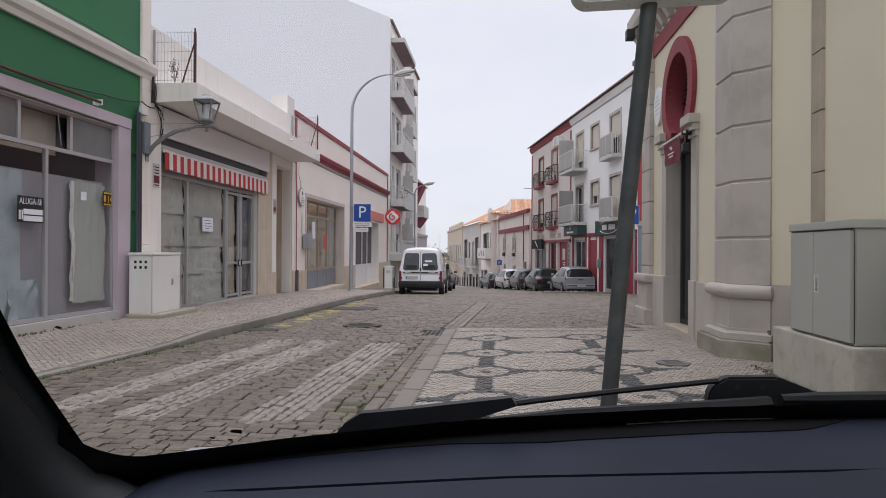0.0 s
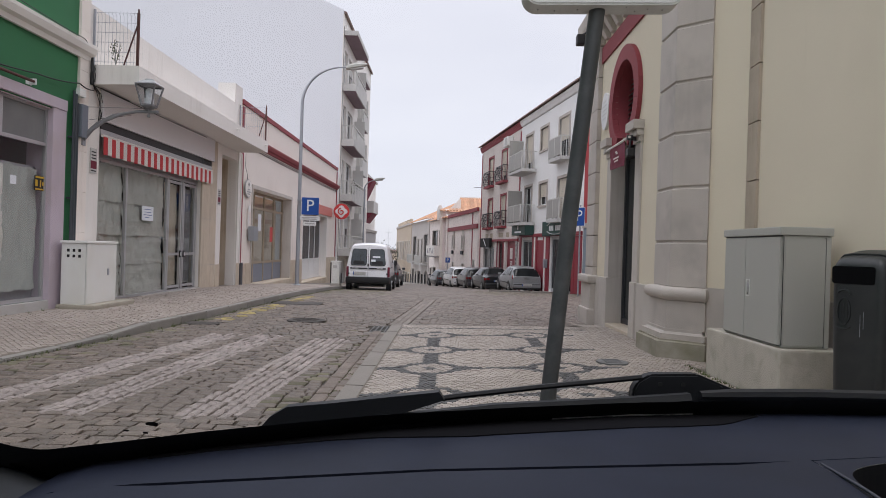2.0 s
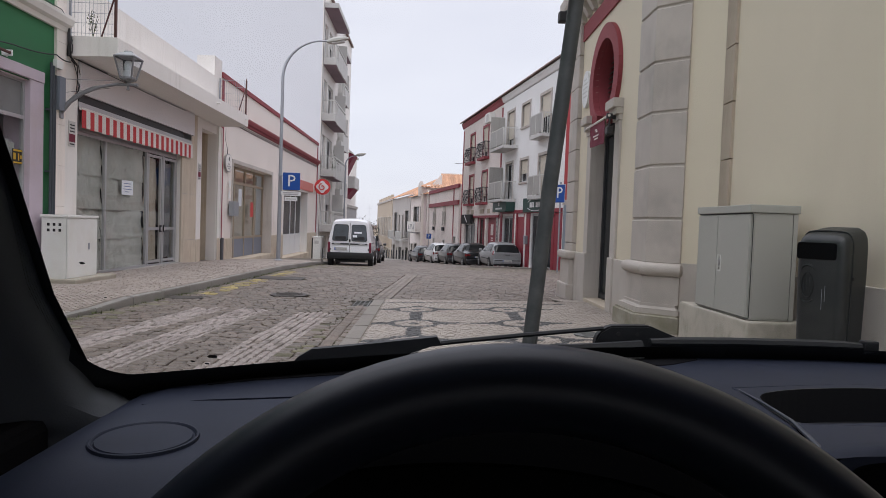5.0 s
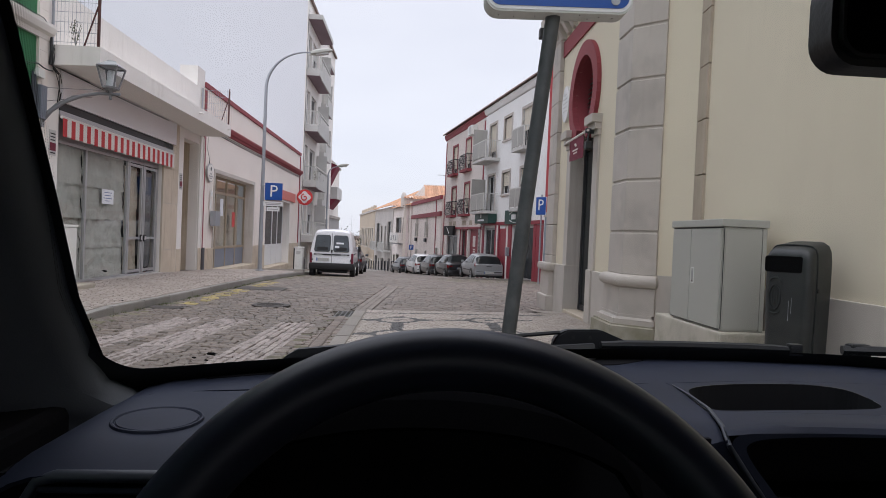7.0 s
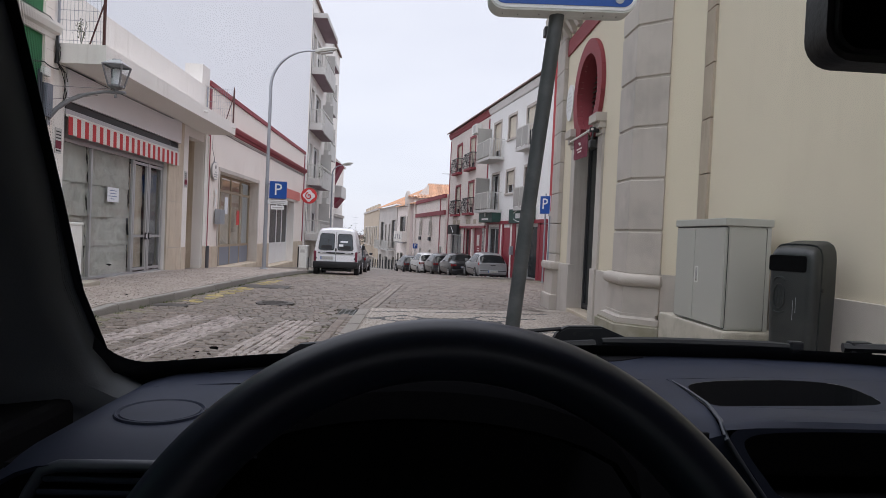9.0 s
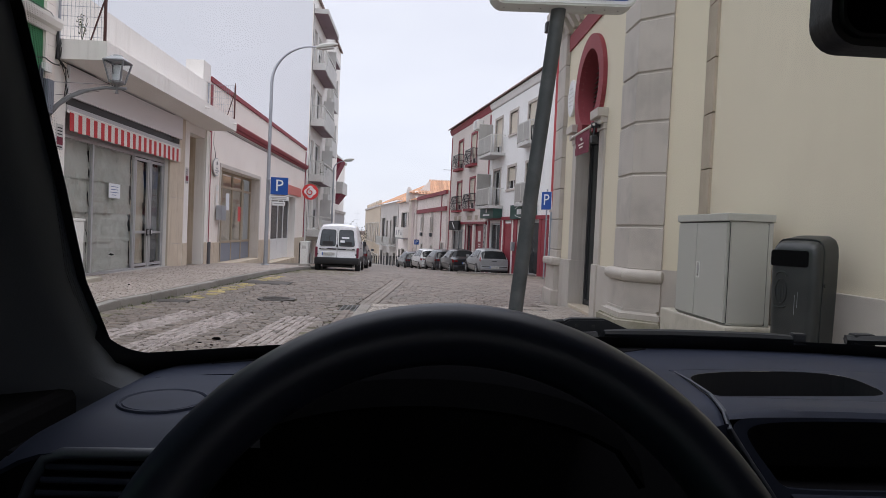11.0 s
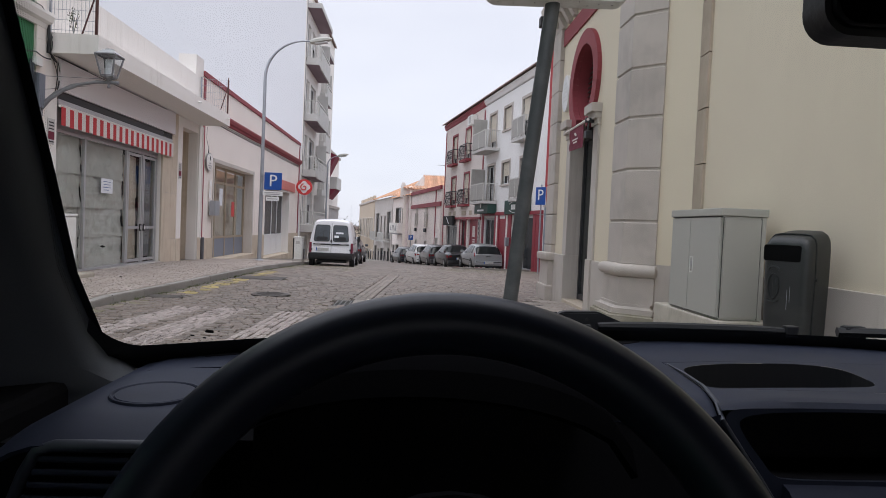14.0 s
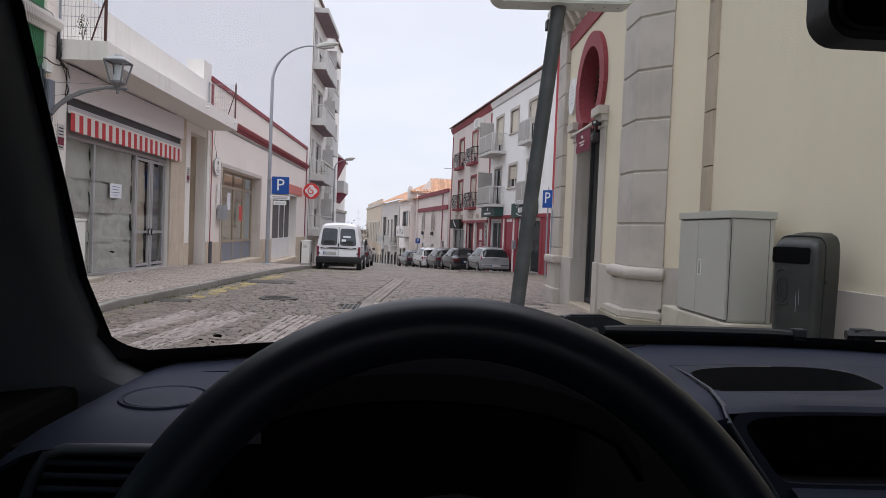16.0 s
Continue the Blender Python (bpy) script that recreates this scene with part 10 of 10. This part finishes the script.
stones("gutter_setts", fields["gutter"], SETT_LONG, road, hz, inset=0.017, dome=0.012, label="long pale setts beside the kerb strip", worn=0.009)
stones("yellow_setts", fields["yellow"], SETT_YELLOW, road, hz, inset=0.017, dome=0.012, label="faded yellow kerb line", worn=0.009)
stones("mossy_setts", fields["moss"], SETT_MOSS, road, hz, inset=0.017, dome=0.012, label="mossy setts by the kerb", worn=0.009)
sv = {"plain": stone_variants("sett", 0.085, 0.054, SETT, 8, 3, 0.017, 0.012, 0.009), "white": stone_variants("sett", 0.085, 0.054, SETT_WHITE, 8, 4, 0.017, 0.012, 0.009)}
for i, (kind, (x, y, a, b, t, up)) in enumerate(singles):
    ob = new("sett", sv[kind][i % 8])
    ob.parent = road
    ob.matrix_basis = Matrix.LocRotScale((x, y, gz(y) + up), Euler((0, 0, t)), (a / 0.085, b / 0.054, 1))

# kerb stones
def kerb_piece(x0, y0, x1, y1, w, zt0, zt1, drop, parent, name, mat, joint=0.006, bev=0.012):
    d = Vector((x1 - x0, y1 - y0, 0)).normalized()
    n = Vector((-d.y, d.x, 0)) * w
    gap = d * joint
    p, q = Vector((x0, y0, 0)) + gap, Vector((x1, y1, 0)) - gap
    bm = bmesh.new()
    top = [bm.verts.new((v.x, v.y, z)) for v, z in ((p, zt0), (q, zt1), (q + n, zt1), (p + n, zt0))]
    bot = [bm.verts.new((v.co.x, v.co.y, v.co.z - drop)) for v in top]
    bm.faces.new(top)
    bm.faces.new(bot[::-1])
    for k in range(4):
        bm.faces.new((top[k], top[(k + 1) % 4], bot[(k + 1) % 4], bot[k]))
    bmesh.ops.recalc_face_normals(bm, faces=bm.faces)
    bmesh.ops.bevel(bm, geom=[e for e in bm.edges if e.verts[0].co.z > min(zt0, zt1) - 0.005 and e.verts[1].co.z > min(zt0, zt1) - 0.005], offset=bev, segments=2, affect='EDGES')
    ob = part(name, bm, mat, parent)
    return ob


y = -6.0
while y < 40:
    y2 = y + rnd.uniform(0.85, 1.15) * (1 if y < 26 else 2)
    kerb_piece(kx(y), y, kx(y2), y2, 0.15, gz(y) + kh(y) + 0.006, gz(y2) + kh(y2) + 0.006, 0.24, pave_l, "kerb_stone", KERB)
    y = y2
y = -4.0
while y < 11.2:
    y2 = min(11.25, y + rnd.uniform(0.9, 1.15))
    kerb_piece(-0.73, y, -0.73, y2, 0.20, gz(y) + 0.022, gz(y2) + 0.022, 0.12, pave_r, "kerb_stone", KERB_PALE)
    y = y2
for x in (2.0, 2.9, 3.8, 4.7):
    kerb_piece(x + 0.9, 28.75, x, 28.65, -0.2, gz(28.7) + 0.09, gz(28.7) + 0.09, 0.2, road, "kerb_stone", KERB_PALE)
y = 11.3
while y < 17.6:
    y2 = y + rnd.uniform(0.28, 0.46)
    for off in (0.10, -0.01, -0.12):
        kerb_piece(gutter_x(y) + off, y, gutter_x(y2) + off, y2, 0.105, gz(y) + 0.008, gz(y2) + 0.008, 0.10, road, "gutter_slab", GUTTER, 0.003, 0.006)
    y = y2

# limestone cubes of the raised pavement, laid in slanting rows
cells = []
step = 0.068
for i in range(-400, 400):
    for j in range(-400, 400):
        u, v = i * step, j * step
        x, y = -5.9 + (u - v) * 0.7071, 12.0 + (u + v) * 0.7071
        if not (-5 < y < 26):
            continue
        if XL + 0.03 < x < kx(y) - 0.20:
            cells.append((x + rnd.uniform(-0.006, 0.006), y + rnd.uniform(-0.006, 0.006), step / 2 - 0.0015, step / 2 - 0.0015, 0.785 + rnd.uniform(-0.08, 0.08), rnd.uniform(-0.004, 0.004)))
lp = [c for c in cells if -5.9 < c[0] < -5.2 and 7.0 < c[1] < 10.2][:300]
lps = set(lp)
stones("pavement_cubes", [c for c in cells if c not in lps], CALCADA_PINK, pave_l, pave_z, 0.004, 0.004, "small pale limestone cubes")
cv = stone_variants("paving_cube", 0.031, 0.031, CALCADA_PINK, 8, 6, 0.004, 0.004)
for i, (x, y, a, b, t, up) in enumerate(lp):
    ob = new("paving_cube", cv[i % 8])
    ob.parent = pave_l
    ob.matrix_basis = Matrix.LocRotScale((x, y, pave_z(x, y) + up), Euler((0, 0, t)), (1, 1, 1))

# patterned pavement: rings, horns and bands of dark cubes
COLS, ROWS = (-0.14, 1.33), (-3.69, -2.35, -1.01, 0.33, 1.67, 3.01, 4.35, 5.68, 7.02, 8.35, 9.83)


def is_dark(x, y):
    if y > 10.72:
        return y < 10.80 and x < 2.4
    c = min(COLS, key=lambda v: abs(v - x))
    yy = y - 0.09 * (x + 0.14)
    r = min(ROWS, key=lambda v: abs(v - yy))
    dx, dy = abs(x - c), abs(yy - r)
    d = math.hypot(dx, dy)
    if d < 0.07:
        return True
    if d < 0.265:
        return False
    if d < 0.365:
        return True
    if dx < 0.095 and y < 10.3:
        return True
    if 0.20 < dx < 0.72 and dy < 0.165 * (1 - (dx - 0.20) / 0.56):
        return True
    return dy < 0.036 and x < 2.05


white_c, dark_c = [], []
step = 0.046
nx, ny = int(4.35 / step), int(17.0 / step)
for j in range(ny):
    y = -3.8 + j * step
    for i in range(nx):
        x = -0.70 + i * step + (step / 2 if j % 2 else 0) + rnd.uniform(-0.005, 0.005)
        yy = y + rnd.uniform(-0.006, 0.006) + 0.012 * math.sin(x * 3.1)
        if x > 2.90 and yy > 8.7 or x > 3.5 or (x > 2.78 + (8.6 - yy) * 0.75 and 7.4 < yy < 8.75):
            continue
        if (x > 2.88 and 5.44 < yy < 7.24) or (x - 2.03) ** 2 + (yy - 7.55) ** 2 < 0.20 ** 2:
            continue
        if yy > 11.25 and x < gutter_x(yy) + 0.2:
            continue
        if yy > 11.2 and x < 2.5:
            continue
        cell = (x, yy, step / 2 - 0.0008, step / 2 - 0.0008, rnd.uniform(-0.10, 0.10), rnd.uniform(-0.003, 0.003))
        (dark_c if is_dark(x, yy) else white_c).append(cell)
rz = lambda x, y: rp(x, y)
near = [c for c in white_c if 0.15 < c[0] < 1.05 and 5.85 < c[1] < 7.6][:300]
ns = set(near)
stones("white_cubes", [c for c in white_c if c not in ns], CALCADA, pave_r, rz, 0.003, 0.004, "pale limestone cubes")
stones("dark_cubes", dark_c, CALCADA_DARK, pave_r, rz, 0.003, 0.004, "dark basalt cubes laid as rings and bands")
cv = stone_variants("paving_cube", 0.0215, 0.0215, CALCADA, 8, 9, 0.003, 0.004)
for i, (x, y, a, b, t, up) in enumerate(near):
    ob = new("paving_cube", cv[i % 8])
    ob.parent = pave_r
    ob.matrix_basis = Matrix.LocRotScale((x, y, rp(x, y) + up), Euler((0, 0, t)), (1, 1, 1))

# weeds in the joints and along the kerbs
GRASS = surf("short_weeds", (0.085, 0.105, 0.032), 0.9, 0.25, 4, 40, 0.0, island=0.3)
bm = bmesh.new()
spots = []
for k in range(420):
    y = rnd.uniform(4.5, 24)
    spots.append((kx(y) + abs(rnd.gauss(0, 0.06)) + 0.02, y, gz(y), 0.05))
for k in range(260):
    y = rnd.choice((rnd.gauss(6.0, 0.4), rnd.gauss(6.6, 0.6), rnd.uniform(4.5, 10)))
    spots.append((-0.955 + 0.014 * round(rnd.gauss(0, 1.5)), y, gz(y), 0.016))
for k in range(46):
    y = rnd.choice((rnd.gauss(9.3, 0.2), rnd.gauss(8.6, 0.15), rnd.uniform(7.5, 12.5)))
    spots.append((XL + 0.10 + abs(rnd.gauss(0, 0.05)), y, sw(y), 0.05))
for k in range(60):
    y = rnd.uniform(4.8, 7.4)
    spots.append((2.86 - abs(rnd.gauss(0, 0.03)), y, rp(2.86, y), 0.04))
for x, y, z, h in spots:
    for q in range(4):
        a = rnd.uniform(0, 6.28)
        w = 0.006
        hh = h * rnd.uniform(0.4, 1.1)
        lean = Vector((math.cos(a), math.sin(a), 0)) * hh * 0.6
        sx = Vector((-math.sin(a), math.cos(a), 0)) * w
        p = Vector((x + rnd.uniform(-0.02, 0.02), y + rnd.uniform(-0.02, 0.02), z))
        bm.faces.new([bm.verts.new(v) for v in (p - sx, p + sx, p + lean + Vector((0, 0, hh)))])
weeds = solo("weeds", bm, GRASS, "short green weeds along kerbs and walls", "weeds", kind="stuff")
